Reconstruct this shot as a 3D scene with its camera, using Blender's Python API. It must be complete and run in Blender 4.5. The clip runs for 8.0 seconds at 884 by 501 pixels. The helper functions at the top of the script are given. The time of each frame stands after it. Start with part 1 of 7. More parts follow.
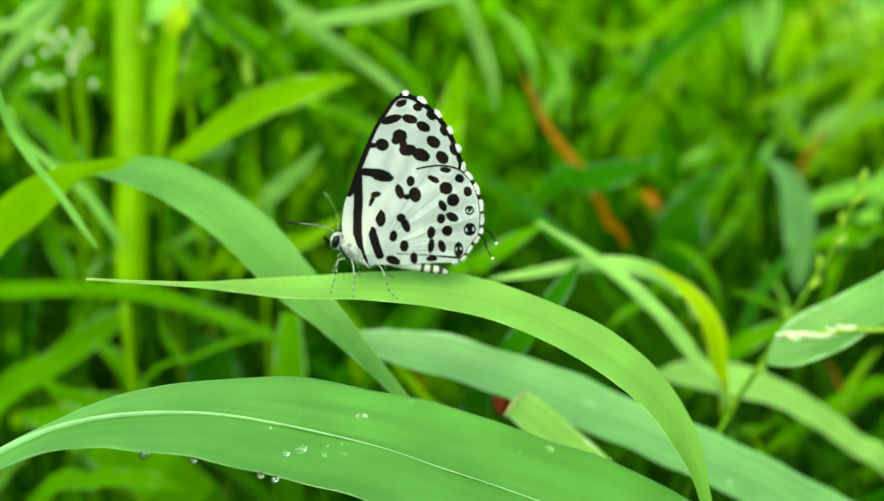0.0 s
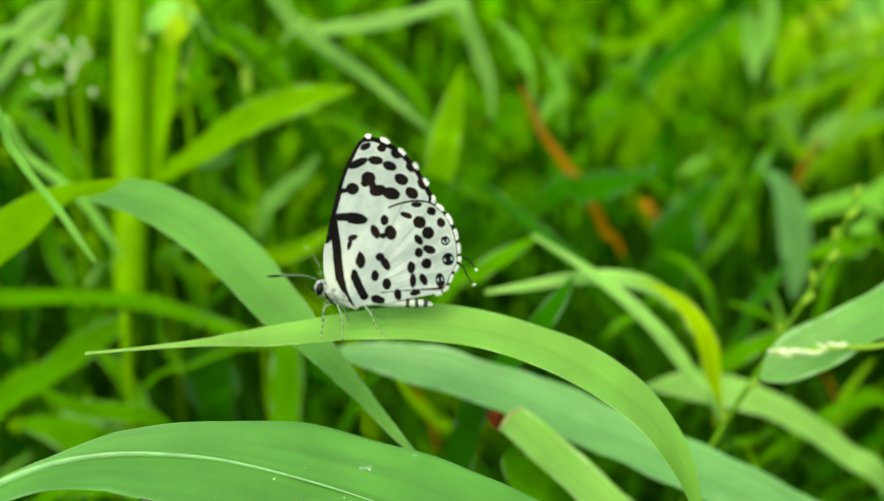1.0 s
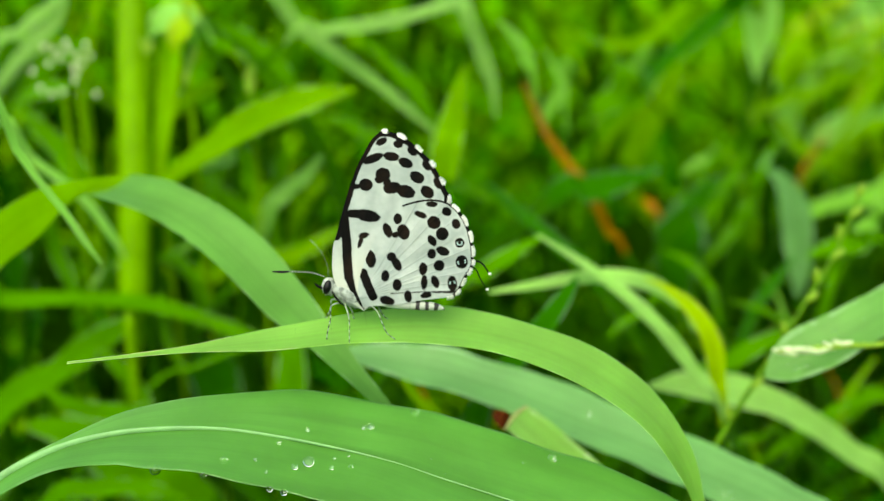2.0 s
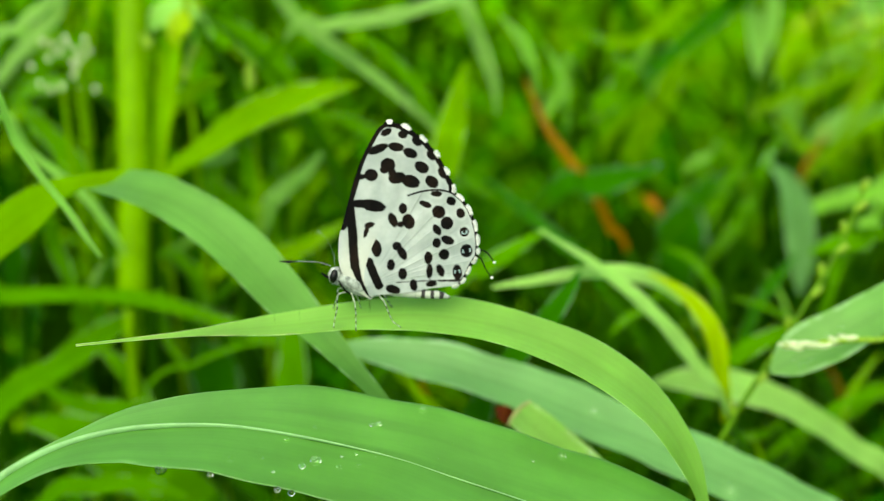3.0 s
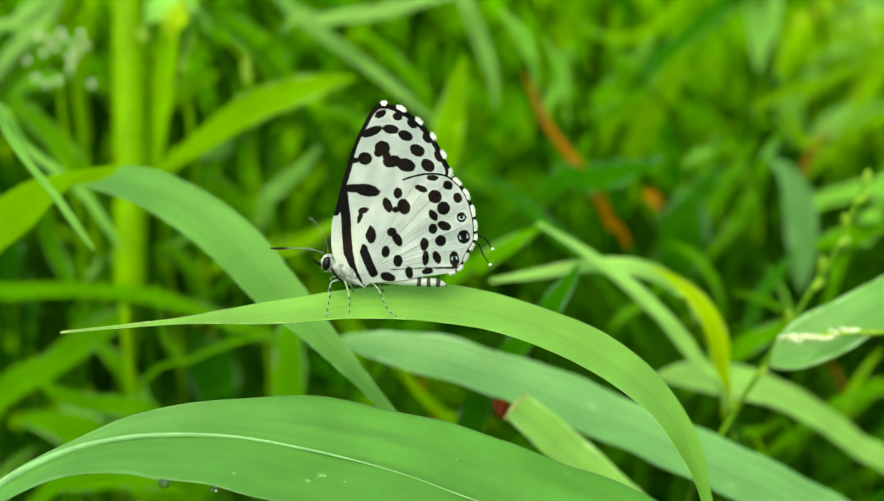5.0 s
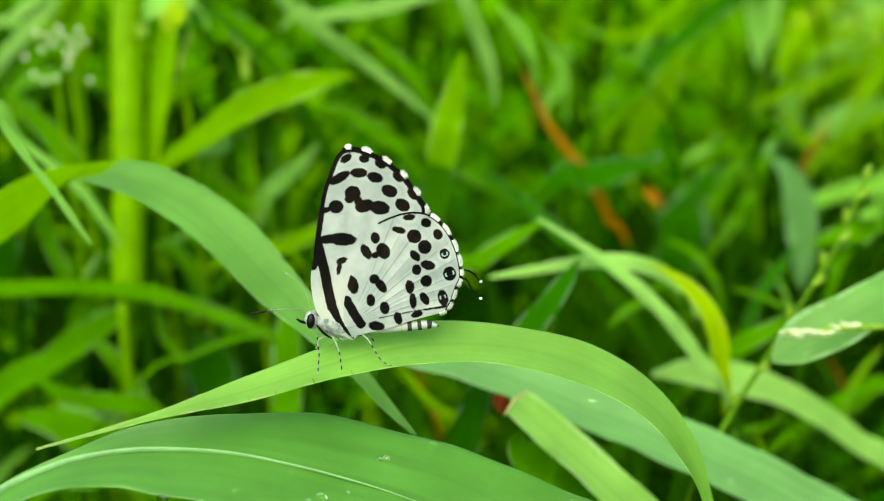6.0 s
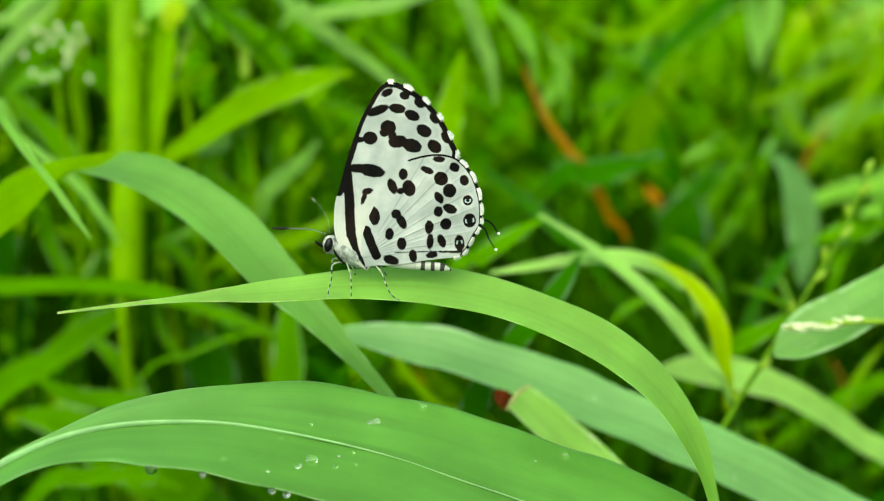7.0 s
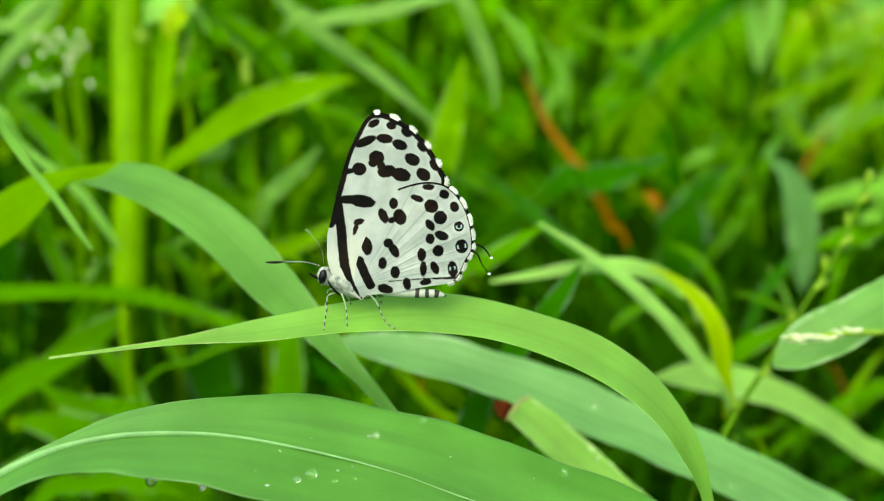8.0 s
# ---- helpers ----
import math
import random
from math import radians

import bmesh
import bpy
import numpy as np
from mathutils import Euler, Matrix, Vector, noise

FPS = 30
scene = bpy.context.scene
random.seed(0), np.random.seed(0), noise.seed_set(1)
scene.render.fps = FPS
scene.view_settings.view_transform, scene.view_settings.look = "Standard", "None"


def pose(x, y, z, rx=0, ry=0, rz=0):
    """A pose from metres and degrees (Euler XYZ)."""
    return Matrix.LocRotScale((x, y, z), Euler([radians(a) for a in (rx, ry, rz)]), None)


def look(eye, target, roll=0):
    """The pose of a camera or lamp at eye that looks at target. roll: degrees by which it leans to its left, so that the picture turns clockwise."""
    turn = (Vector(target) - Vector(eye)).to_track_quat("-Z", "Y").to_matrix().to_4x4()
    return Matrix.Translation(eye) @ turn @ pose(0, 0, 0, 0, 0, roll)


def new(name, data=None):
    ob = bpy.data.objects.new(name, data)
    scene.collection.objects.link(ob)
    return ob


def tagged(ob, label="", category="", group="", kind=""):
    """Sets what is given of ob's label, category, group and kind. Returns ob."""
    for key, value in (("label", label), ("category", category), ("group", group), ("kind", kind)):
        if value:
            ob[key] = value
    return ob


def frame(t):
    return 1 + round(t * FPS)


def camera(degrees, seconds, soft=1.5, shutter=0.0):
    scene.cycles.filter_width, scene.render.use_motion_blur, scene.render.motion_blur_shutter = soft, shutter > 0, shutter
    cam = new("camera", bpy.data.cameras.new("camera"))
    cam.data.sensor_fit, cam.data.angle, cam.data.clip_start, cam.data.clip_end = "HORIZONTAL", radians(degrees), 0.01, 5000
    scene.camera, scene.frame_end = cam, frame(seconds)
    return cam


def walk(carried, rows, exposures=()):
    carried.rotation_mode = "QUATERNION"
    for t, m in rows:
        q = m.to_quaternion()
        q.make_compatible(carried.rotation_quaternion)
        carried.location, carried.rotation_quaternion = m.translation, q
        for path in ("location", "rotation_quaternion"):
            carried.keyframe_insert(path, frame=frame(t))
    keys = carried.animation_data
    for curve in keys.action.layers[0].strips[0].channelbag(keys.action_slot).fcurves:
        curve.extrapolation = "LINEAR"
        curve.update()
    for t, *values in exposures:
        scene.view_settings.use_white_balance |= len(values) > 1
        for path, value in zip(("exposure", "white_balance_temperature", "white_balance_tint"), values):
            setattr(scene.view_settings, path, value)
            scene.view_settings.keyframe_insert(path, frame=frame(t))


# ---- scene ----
MM = 0.001
cam = camera(47.8, 8.0, soft=1.1)
cam.data.dof.use_dof = True
cam.data.dof.focus_distance = 0.0778
cam.data.dof.aperture_fstop = 20.0

EYE = (0.0, 0.0, 0.300)


def aim(yaw, pitch, roll, x, y, z):
    """A pose near EYE: turns in degrees, the shift of the carried camera in mm."""
    return pose(EYE[0] + x * MM, EYE[1] + y * MM, EYE[2] + z * MM, 90 + pitch, 0, yaw) @ pose(0, 0, 0, 0, 0, roll)


walk(cam, [
    (0, aim(-0.033, -20.075, 0.120, -0.03, -1.39, 0.46)),
    (0.5, aim(0.041, -20.132, 0.119, 0.16, -1.30, 1.07)),
    (1, aim(-0.047, -20.166, 0.415, 0.41, -1.52, 2.35)),
    (1.5, aim(0.098, -20.234, 0.124, 0.30, -1.79, 2.70)),
    (3, aim(-0.045, -20.162, 0.163, -0.34, -1.19, 1.56)),
    (3.5, aim(0.093, -20.028, 0.027, 0.10, -1.01, 0.91)),
    (4, aim(0.331, -20.136, -0.454, 0.40, -0.55, 0.50)),
    (4.5, aim(0.228, -20.204, -0.068, 0.33, -0.54, 0.74)),
    (6, aim(0.015, -20.064, 0.068, 0.17, -0.22, -0.38)),
    (6.5, aim(-0.014, -20.003, 0.074, 0.12, -0.34, -0.44)),
    (7, aim(-0.067, -19.824, 0.029, -0.07, -0.22, -1.41)),
    (7.5, aim(-0.041, -20.003, 0.010, -0.13, -0.17, -0.49)),
    (8, aim(0, -20, 0, 0, 0, 0)),
], exposures=[(0.0, 1.22, 7150, -13), (0.3, 1.15, 7350, -10), (0.6, 1.03, 7500, -8), (8.0, 1.03, 7500, -8)])

# ---- light: bright overcast sky over wet grass ----
world = bpy.data.worlds.new("overcast")
scene.world = world
world.use_nodes = True
wn = world.node_tree
sky = wn.nodes.new("ShaderNodeTexSky")
sky.sky_type = "NISHITA"
sky.sun_disc = False
sky.sun_elevation, sky.sun_rotation = radians(59), radians(198)
sky.air_density, sky.dust_density, sky.ozone_density = 1.0, 4.0, 1.0
wn.links.new(sky.outputs[0], wn.nodes["Background"].inputs[0])
wn.nodes["Background"].inputs[1].default_value = 0.15

sun = new("sun", bpy.data.lights.new("sun", "SUN"))
sun.data.energy, sun.data.angle, sun.data.color = 1.25, radians(90), (1.0, 0.96, 0.88)
sun.matrix_world = look((-0.25, -0.65, 1.55), (0, 0.1, 0.25))


# ---- node helpers ----
def material(name):
    m = bpy.data.materials.new(name)
    m.use_nodes = True
    m.node_tree.nodes.clear()
    return m, m.node_tree


def node(tree, kind, **values):
    n = tree.nodes.new(kind)
    for key, value in values.items():
        n.inputs[key.replace("_", " ")].default_value = value
    return n


def sums(tree, op, a, b=None, clamp=False):
    n = tree.nodes.new("ShaderNodeMath")
    n.operation, n.use_clamp = op, clamp
    for k, v in enumerate((a, b)):
        if v is None:
            continue
        if isinstance(v, (int, float)):
            n.inputs[k].default_value = v
        else:
            tree.links.new(v, n.inputs[k])
    return n.outputs[0]


def span(tree, value, a, b, c=0.0, d=1.0):
    n = tree.nodes.new("ShaderNodeMapRange")
    n.interpolation_type = "SMOOTHSTEP"
    tree.links.new(value, n.inputs[0])
    for k, v in zip((1, 2, 3, 4), (a, b, c, d)):
        n.inputs[k].default_value = v
    return n.outputs[0]


def blend(tree, factor, a, b, mode="MIX"):
    n = tree.nodes.new("ShaderNodeMix")
    n.data_type, n.blend_type = "RGBA", mode
    for k, v in ((0, factor), (6, a), (7, b)):
        if isinstance(v, (int, float)):
            n.inputs[k].default_value = v
        elif isinstance(v, tuple):
            n.inputs[k].default_value = (*v, 1)
        else:
            tree.links.new(v, n.inputs[k])
    return n.outputs[2]


def grain(tree, scale, detail=3.0, stretch=None):
    co = tree.nodes.new("ShaderNodeTexCoord").outputs["Object"]
    if stretch:
        mp = tree.nodes.new("ShaderNodeMapping")
        mp.inputs["Scale"].default_value = stretch
        tree.links.new(co, mp.inputs[0])
        co = mp.outputs[0]
    n = node(tree, "ShaderNodeTexNoise", Scale=scale, Detail=detail, Roughness=0.6)
    tree.links.new(co, n.inputs["Vector"])
    return n.outputs["Fac"]


def relief(tree, height, distance, strength=1.0):
    n = node(tree, "ShaderNodeBump", Strength=strength, Distance=distance)
    tree.links.new(height, n.inputs["Height"])
    return n.outputs[0]


def leaf_material(name, face, glow, through_part=0.4, rough=0.42, veins=14.0, ribbed=0.05, islands=0.0, gloss=0.5, margin=0.6, grooves=0.5, streaks=0.55):
    """A grass leaf: parallel veins, long streaks, mottling, and light that shines through."""
    m, t = material(name)
    uv = t.nodes.new("ShaderNodeUVMap")
    sep = t.nodes.new("ShaderNodeSeparateXYZ")
    t.links.new(uv.outputs[0], sep.inputs[0])
    across = sep.outputs[0]
    mottled = grain(t, 160.0, 4.0)
    fine = grain(t, 2200.0, 3.0)
    vein = sums(t, "SINE", sums(t, "MULTIPLY", across, veins * 6.2832))
    fine_vein = sums(t, "SINE", sums(t, "MULTIPLY", across, veins * 3.3 * 6.2832))
    lengthwise = t.nodes.new("ShaderNodeCombineXYZ")
    t.links.new(sums(t, "MULTIPLY", across, 9.0), lengthwise.inputs[0])
    t.links.new(sums(t, "MULTIPLY", sep.outputs[1], 0.045), lengthwise.inputs[1])
    streak_noise = node(t, "ShaderNodeTexNoise", Scale=1.0, Detail=4.0)
    t.links.new(lengthwise.outputs[0], streak_noise.inputs["Vector"])
    streak = streak_noise.outputs[0]
    light = tuple(min(1.0, c * 1.12) for c in face)
    dark = tuple(c * 0.86 for c in face)
    colour = blend(t, span(t, mottled, 0.3, 0.7), dark, light)
    colour = blend(t, span(t, vein, -0.2, 1.0, 0.0, ribbed), colour, tuple(min(1.0, c * 1.7) for c in face))
    colour = blend(t, span(t, fine, 0.55, 0.75, 0.0, 0.18), colour, dark)
    colour = blend(t, span(t, streak, 0.42, 0.70, 0.0, streaks), colour, tuple(c * 0.72 for c in face))
    colour = blend(t, span(t, streak, 0.26, 0.44, 0.35, 0.0), colour, tuple(min(1.0, c * 1.3) for c in face))
    glow_in = blend(t, span(t, mottled, 0.25, 0.75), tuple(c * 0.92 for c in glow), tuple(min(1.0, c * 1.08) for c in glow))
    if islands:
        tone = t.nodes.new("ShaderNodeNewGeometry").outputs["Random Per Island"]
        shade = span(t, tone, 0.0, 1.0, 1.0 - islands, 1.0 + islands)
        hue = node(t, "ShaderNodeHueSaturation", Saturation=1.0)
        t.links.new(span(t, sums(t, "FRACT", sums(t, "MULTIPLY", tone, 7.31)), 0, 1, 0.478, 0.514), hue.inputs["Hue"])
        t.links.new(shade, hue.inputs["Value"])
        t.links.new(colour, hue.inputs["Color"])
        colour = hue.outputs[0]
        hue2 = node(t, "ShaderNodeHueSaturation", Saturation=1.0)
        t.links.new(shade, hue2.inputs["Value"])
        t.links.new(glow_in, hue2.inputs["Color"])
        glow_in = hue2.outputs[0]
    if not islands:
        # thin pale margin, broken here and there
        middle = sums(t, "ABSOLUTE", sums(t, "SUBTRACT", across, 0.5))
        start = span(t, sep.outputs[1], 4.0, 26.0, 0.40, 0.484)
        rim = span(t, sums(t, "SUBTRACT", middle, start), 0.0, 0.013)
        # shade of the middle groove, painted as a soft darker line
        furrow_shade = span(t, middle, 0.008, 0.07, 0.45, 0.0)
        colour = blend(t, furrow_shade, colour, tuple(c * 0.6 for c in face))
        rim = sums(t, "MULTIPLY", rim, span(t, grain(t, 420.0, 2.0), 0.40, 0.62, 0.0, margin))
        colour = blend(t, rim, colour, tuple(min(0.75, c * 1.2 + 0.22) for c in face))
    height = sums(t, "ADD", sums(t, "ADD", sums(t, "MULTIPLY", vein, 0.5), sums(t, "MULTIPLY", fine_vein, 0.25)), fine)
    bump = relief(t, height, 0.000015, grooves)
    face_bsdf = node(t, "ShaderNodeBsdfPrincipled", Roughness=rough, IOR=1.45 if gloss > 0.13 else 1.12)
    face_bsdf.inputs["Specular IOR Level"].default_value = gloss
    t.links.new(colour, face_bsdf.inputs["Base Color"])
    t.links.new(span(t, mottled, 0.2, 0.8, rough - 0.03, rough + 0.05), face_bsdf.inputs["Roughness"])
    t.links.new(bump, face_bsdf.inputs["Normal"])
    back = t.nodes.new("ShaderNodeBsdfTranslucent")
    t.links.new(glow_in, back.inputs[0])
    mix = t.nodes.new("ShaderNodeMixShader")
    mix.inputs[0].default_value = through_part
    out = t.nodes.new("ShaderNodeOutputMaterial")
    t.links.new(face_bsdf.outputs[0], mix.inputs[1])
    t.links.new(back.outputs[0], mix.inputs[2])
    t.links.new(mix.outputs[0], out.inputs[0])
    return m


def plain_material(name, colour, rough=0.5, spread=0.25, scale=900.0, bump=0.00005, through_part=0.0, gloss=0.5):
    m, t = material(name)
    fac = grain(t, scale, 4.0)
    col = blend(t, span(t, fac, 0.3, 0.7), tuple(c * (1 - spread) for c in colour), tuple(min(1.0, c * (1 + spread)) for c in colour))
    b = node(t, "ShaderNodeBsdfPrincipled", Roughness=rough)
    b.inputs["Specular IOR Level"].default_value = gloss
    t.links.new(col, b.inputs["Base Color"])
    t.links.new(relief(t, fac, bump, 0.5), b.inputs["Normal"])
    out = t.nodes.new("ShaderNodeOutputMaterial")
    if through_part:
        back = t.nodes.new("ShaderNodeBsdfTranslucent")
        t.links.new(col, back.inputs[0])
        mix = t.nodes.new("ShaderNodeMixShader")
        mix.inputs[0].default_value = through_part
        t.links.new(b.outputs[0], mix.inputs[1])
        t.links.new(back.outputs[0], mix.inputs[2])
        t.links.new(mix.outputs[0], out.inputs[0])
    else:
        t.links.new(b.outputs[0], out.inputs[0])
    return m


def banded_material(name, a, b, step, pale_to=0.0, dark_from=99.0, bias=0.0):
    """Rings of two colours along a thin limb (by its UV, mm), pale at its start and dark at its end."""
    m, t = material(name)
    uv = t.nodes.new("ShaderNodeUVMap")
    sep = t.nodes.new("ShaderNodeSeparateXYZ")
    t.links.new(uv.outputs[0], sep.inputs[0])
    along = sep.outputs[1]
    ring = sums(t, "SINE", sums(t, "MULTIPLY", along, 6.2832 / step))
    wob = sums(t, "ADD", ring, sums(t, "MULTIPLY", sums(t, "SUBTRACT", grain(t, 1800.0), 0.5), 1.6))
    pale = span(t, sums(t, "ADD", wob, bias), -0.15, 0.15)
    pale = sums(t, "MAXIMUM", pale, span(t, along, pale_to - 0.1, pale_to + 0.1, 0.75, 0.0))
    pale = sums(t, "MULTIPLY", pale, span(t, along, dark_from - 0.05, dark_from + 0.05, 1.0, 0.0))
    s = node(t, "ShaderNodeBsdfPrincipled", Roughness=0.6)
    s.inputs["Specular IOR Level"].default_value = 0.15
    t.links.new(blend(t, pale, a, b), s.inputs["Base Color"])
    out = t.nodes.new("ShaderNodeOutputMaterial")
    t.links.new(s.outputs[0], out.inputs[0])
    return m


def water_material():
    m, t = material("water")
    g = node(t, "ShaderNodeBsdfPrincipled", Roughness=0.02, IOR=1.33)
    g.inputs["Transmission Weight"].default_value = 1.0
    g.inputs["Base Color"].default_value = (0.97, 1.0, 0.97, 1)
    out = t.nodes.new("ShaderNodeOutputMaterial")
    t.links.new(g.outputs[0], out.inputs[0])
    return m


def wing_material():
    """White scales with dark spots (ink: distance to a spot's edge, mm), pale rings and fine veins."""
    m, t = material("wing_scales")

    def attr(name):
        n = t.nodes.new("ShaderNodeAttribute")
        n.attribute_name = name
        return n.outputs["Fac"]
    rough_edge = sums(t, "MULTIPLY", sums(t, "SUBTRACT", grain(t, 3500.0, 4.0), 0.5), 0.16)
    ink = span(t, sums(t, "ADD", attr("ink"), rough_edge), -0.045, 0.045, 1.0, 0.0)
    ring = span(t, attr("ring"), 0.02, 0.09, 1.0, 0.0)
    vein = span(t, attr("vein"), 0.0, 0.10, 1.0, 0.0)
    dust = grain(t, 9000.0, 3.0)
    cloud = grain(t, 350.0, 3.0)
    white = blend(t, span(t, cloud, 0.35, 0.7), (0.36, 0.42, 0.41), (0.505, 0.565, 0.545))
    white = blend(t, span(t, dust, 0.5, 0.8, 0.0, 0.35), white, (0.36, 0.42, 0.43))
    white = blend(t, sums(t, "MULTIPLY", sums(t, "MULTIPLY", vein, span(t, grain(t, 500.0), 0.45, 0.70)), 0.13), white, (0.30, 0.33, 0.32))
    clear = sums(t, "SUBTRACT", 1.0, span(t, attr("ink"), 0.10, 0.30, 1.0, 0.0))
    hazy = sums(t, "MULTIPLY", span(t, attr("rim"), 0.8, 4.2, 0.42, 0.0), clear)
    white = blend(t, hazy, white, (0.30, 0.36, 0.36))
    cream = span(t, attr("root"), 1.0, 6.0, 0.5, 0.0)
    white = blend(t, cream, white, (0.60, 0.62, 0.51))
    dark = blend(t, span(t, cloud, 0.4, 0.75), (0.003, 0.003, 0.003), (0.015, 0.009, 0.006))
    col = blend(t, ink, white, dark)
    col = blend(t, sums(t, "MULTIPLY", ring, 0.85), col, (0.42, 0.60, 0.62))
    s = node(t, "ShaderNodeBsdfPrincipled", Roughness=0.62)
    s.inputs["Specular IOR Level"].default_value = 0.06
    t.links.new(col, s.inputs["Base Color"])
    t.links.new(relief(t, sums(t, "SUBTRACT", dust, sums(t, "MULTIPLY", vein, 1.2)), 0.00006, 0.6), s.inputs["Normal"])
    back = t.nodes.new("ShaderNodeBsdfTranslucent")
    t.links.new(col, back.inputs[0])
    mix = t.nodes.new("ShaderNodeMixShader")
    mix.inputs[0].default_value = 0.22
    out = t.nodes.new("ShaderNodeOutputMaterial")
    t.links.new(s.outputs[0], mix.inputs[1])
    t.links.new(back.outputs[0], mix.inputs[2])
    t.links.new(mix.outputs[0], out.inputs[0])
    return m


def soil_material():
    m, t = material("soil")
    a = grain(t, 12.0, 6.0)
    b = grain(t, 90.0, 5.0)
    # near-black green holds the shade beneath the grass; brown flecks come after
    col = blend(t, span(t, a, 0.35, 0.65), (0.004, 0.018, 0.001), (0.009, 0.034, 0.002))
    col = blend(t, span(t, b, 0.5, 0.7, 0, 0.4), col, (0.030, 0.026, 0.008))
    s = node(t, "ShaderNodeBsdfPrincipled", Roughness=0.85)
    s.inputs["Specular IOR Level"].default_value = 0.1
    t.links.new(col, s.inputs["Base Color"])
    t.links.new(relief(t, b, 0.01, 0.7), s.inputs["Normal"])
    out = t.nodes.new("ShaderNodeOutputMaterial")
    t.links.new(s.outputs[0], out.inputs[0])
    return m


LEAF = leaf_material("leaf_fresh", (0.228, 0.455, 0.080), (0.53, 0.86, 0.072), 0.48, 0.45, veins=9.0, ribbed=0.07, streaks=0.35, gloss=0.5, margin=0.85)
LEAF_BACK = leaf_material("leaf_bloomed", (0.162, 0.385, 0.110), (0.22, 0.57, 0.07), 0.33, 0.46, veins=5.5, ribbed=0.22, gloss=0.45)
LEAF_BROAD = leaf_material("leaf_broad", (0.094, 0.29, 0.037), (0.16, 0.53, 0.023), 0.33, 0.38, gloss=0.7, veins=26.0, ribbed=0.03, margin=0.15, grooves=0.16, streaks=0.75)
LEAF_BLUE = leaf_material("leaf_bluish", (0.145, 0.35, 0.045), (0.19, 0.52, 0.03), 0.35, 0.5, gloss=0.2)
LEAF_DEWY = leaf_material("leaf_dewy", (0.135, 0.34, 0.062), (0.20, 0.52, 0.04), 0.35, 0.42, gloss=0.4)
LEAF_YELLOW = leaf_material("leaf_yellow_green", (0.165, 0.37, 0.002), (0.35, 0.68, 0.001), 0.5, 0.5, gloss=0.12)
# brighter copy of leaf_yellow_green, the light in it put into the colour
LEAF_LIT = leaf_material("leaf_lit_through", (0.25, 0.49, 0.003), (0.50, 0.90, 0.002), 0.5, 0.5, gloss=0.12)
LEAF_WHITISH = leaf_material("leaf_whitish", (0.30, 0.58, 0.11), (0.46, 0.88, 0.13), 0.5, 0.5, gloss=0.2)
LEAF_WAN = leaf_material("leaf_wan", (0.185, 0.40, 0.058), (0.26, 0.56, 0.05), 0.38, 0.45, gloss=0.3)
LEAF_GOLD = leaf_material("leaf_golden", (0.38, 0.56, 0.004), (0.60, 0.85, 0.003), 0.5, 0.5, gloss=0.25)
LEAF_PALE = leaf_material("leaf_pale", (0.17, 0.44, 0.028), (0.24, 0.62, 0.016), 0.38, 0.5, gloss=0.22)
LEAF_DEEP = leaf_material("leaf_deep", (0.027, 0.155, 0.002), (0.070, 0.34, 0.002), 0.4, 0.55, gloss=0.1)
LEAF_BENT = leaf_material("leaf_bent", (0.130, 0.335, 0.056), (0.20, 0.51, 0.042), 0.38, 0.5, veins=7.0, ribbed=0.10, gloss=0.2)
LEAF_MID = leaf_material("leaf_mid", (0.085, 0.275, 0.002), (0.18, 0.53, 0.001), 0.42, 0.55, gloss=0.1)
LEAF_CUT = leaf_material("leaf_cut", (0.29, 0.55, 0.115), (0.43, 0.79, 0.09), 0.38, 0.5, gloss=0.25)
# darker than any blade: low shade in the grass is put into this green
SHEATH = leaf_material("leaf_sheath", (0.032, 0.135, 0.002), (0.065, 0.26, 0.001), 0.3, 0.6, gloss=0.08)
# one grass as a mid and a lit copy, brightness put into colour
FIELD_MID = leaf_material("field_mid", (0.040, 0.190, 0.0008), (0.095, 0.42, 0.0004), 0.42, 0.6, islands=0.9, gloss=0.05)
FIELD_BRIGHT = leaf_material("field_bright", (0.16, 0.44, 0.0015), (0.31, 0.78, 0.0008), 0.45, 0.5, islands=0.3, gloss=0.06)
# near-black green: the shade of gaps in the grass, put into the colour
FIELD_SHADE = leaf_material("field_shade", (0.006, 0.036, 0.0004), (0.012, 0.080, 0.0002), 0.3, 0.6, islands=0.5, gloss=0.02)
LEAF_DRY = leaf_material("leaf_dry", (0.35, 0.165, 0.003), (0.52, 0.25, 0.002), 0.35, 0.6, gloss=0.08)
STEM = plain_material("stem_green", (0.175, 0.395, 0.001), 0.5, 0.12, 250.0, through_part=0.3, gloss=0.12)
STALK = plain_material("stalk_olive", (0.09, 0.23, 0.003), 0.55, 0.2, 400.0, through_part=0.2, gloss=0.15)
SEED = plain_material("seed_husk", (0.25, 0.45, 0.02), 0.55, 0.25, 1500.0, through_part=0.3)
SEED_WHITE = plain_material("seed_white", (0.64, 0.76, 0.44), 0.35, 0.25, 1500.0, through_part=0.3)
FLOWER_WHITE = plain_material("flower_white", (0.80, 0.88, 0.58), 0.25, 0.1, 1500.0, through_part=0.25)
CUT = plain_material("cut_end_red_brown", (0.095, 0.018, 0.002), 0.8, 0.4, 1200.0, gloss=0.1)
RIM_TAN = plain_material("torn_rim_tan", (0.42, 0.46, 0.16), 0.7, 0.2, 900.0, through_part=0.2, gloss=0.2)
RIM_PALE = plain_material("rim_pale", (0.50, 0.64, 0.22), 0.5, 0.4, 700.0, through_part=0.3, gloss=0.4)
RIB = plain_material("midrib_pale", (0.20, 0.43, 0.15), 0.5, 0.15, 500.0, through_part=0.2)
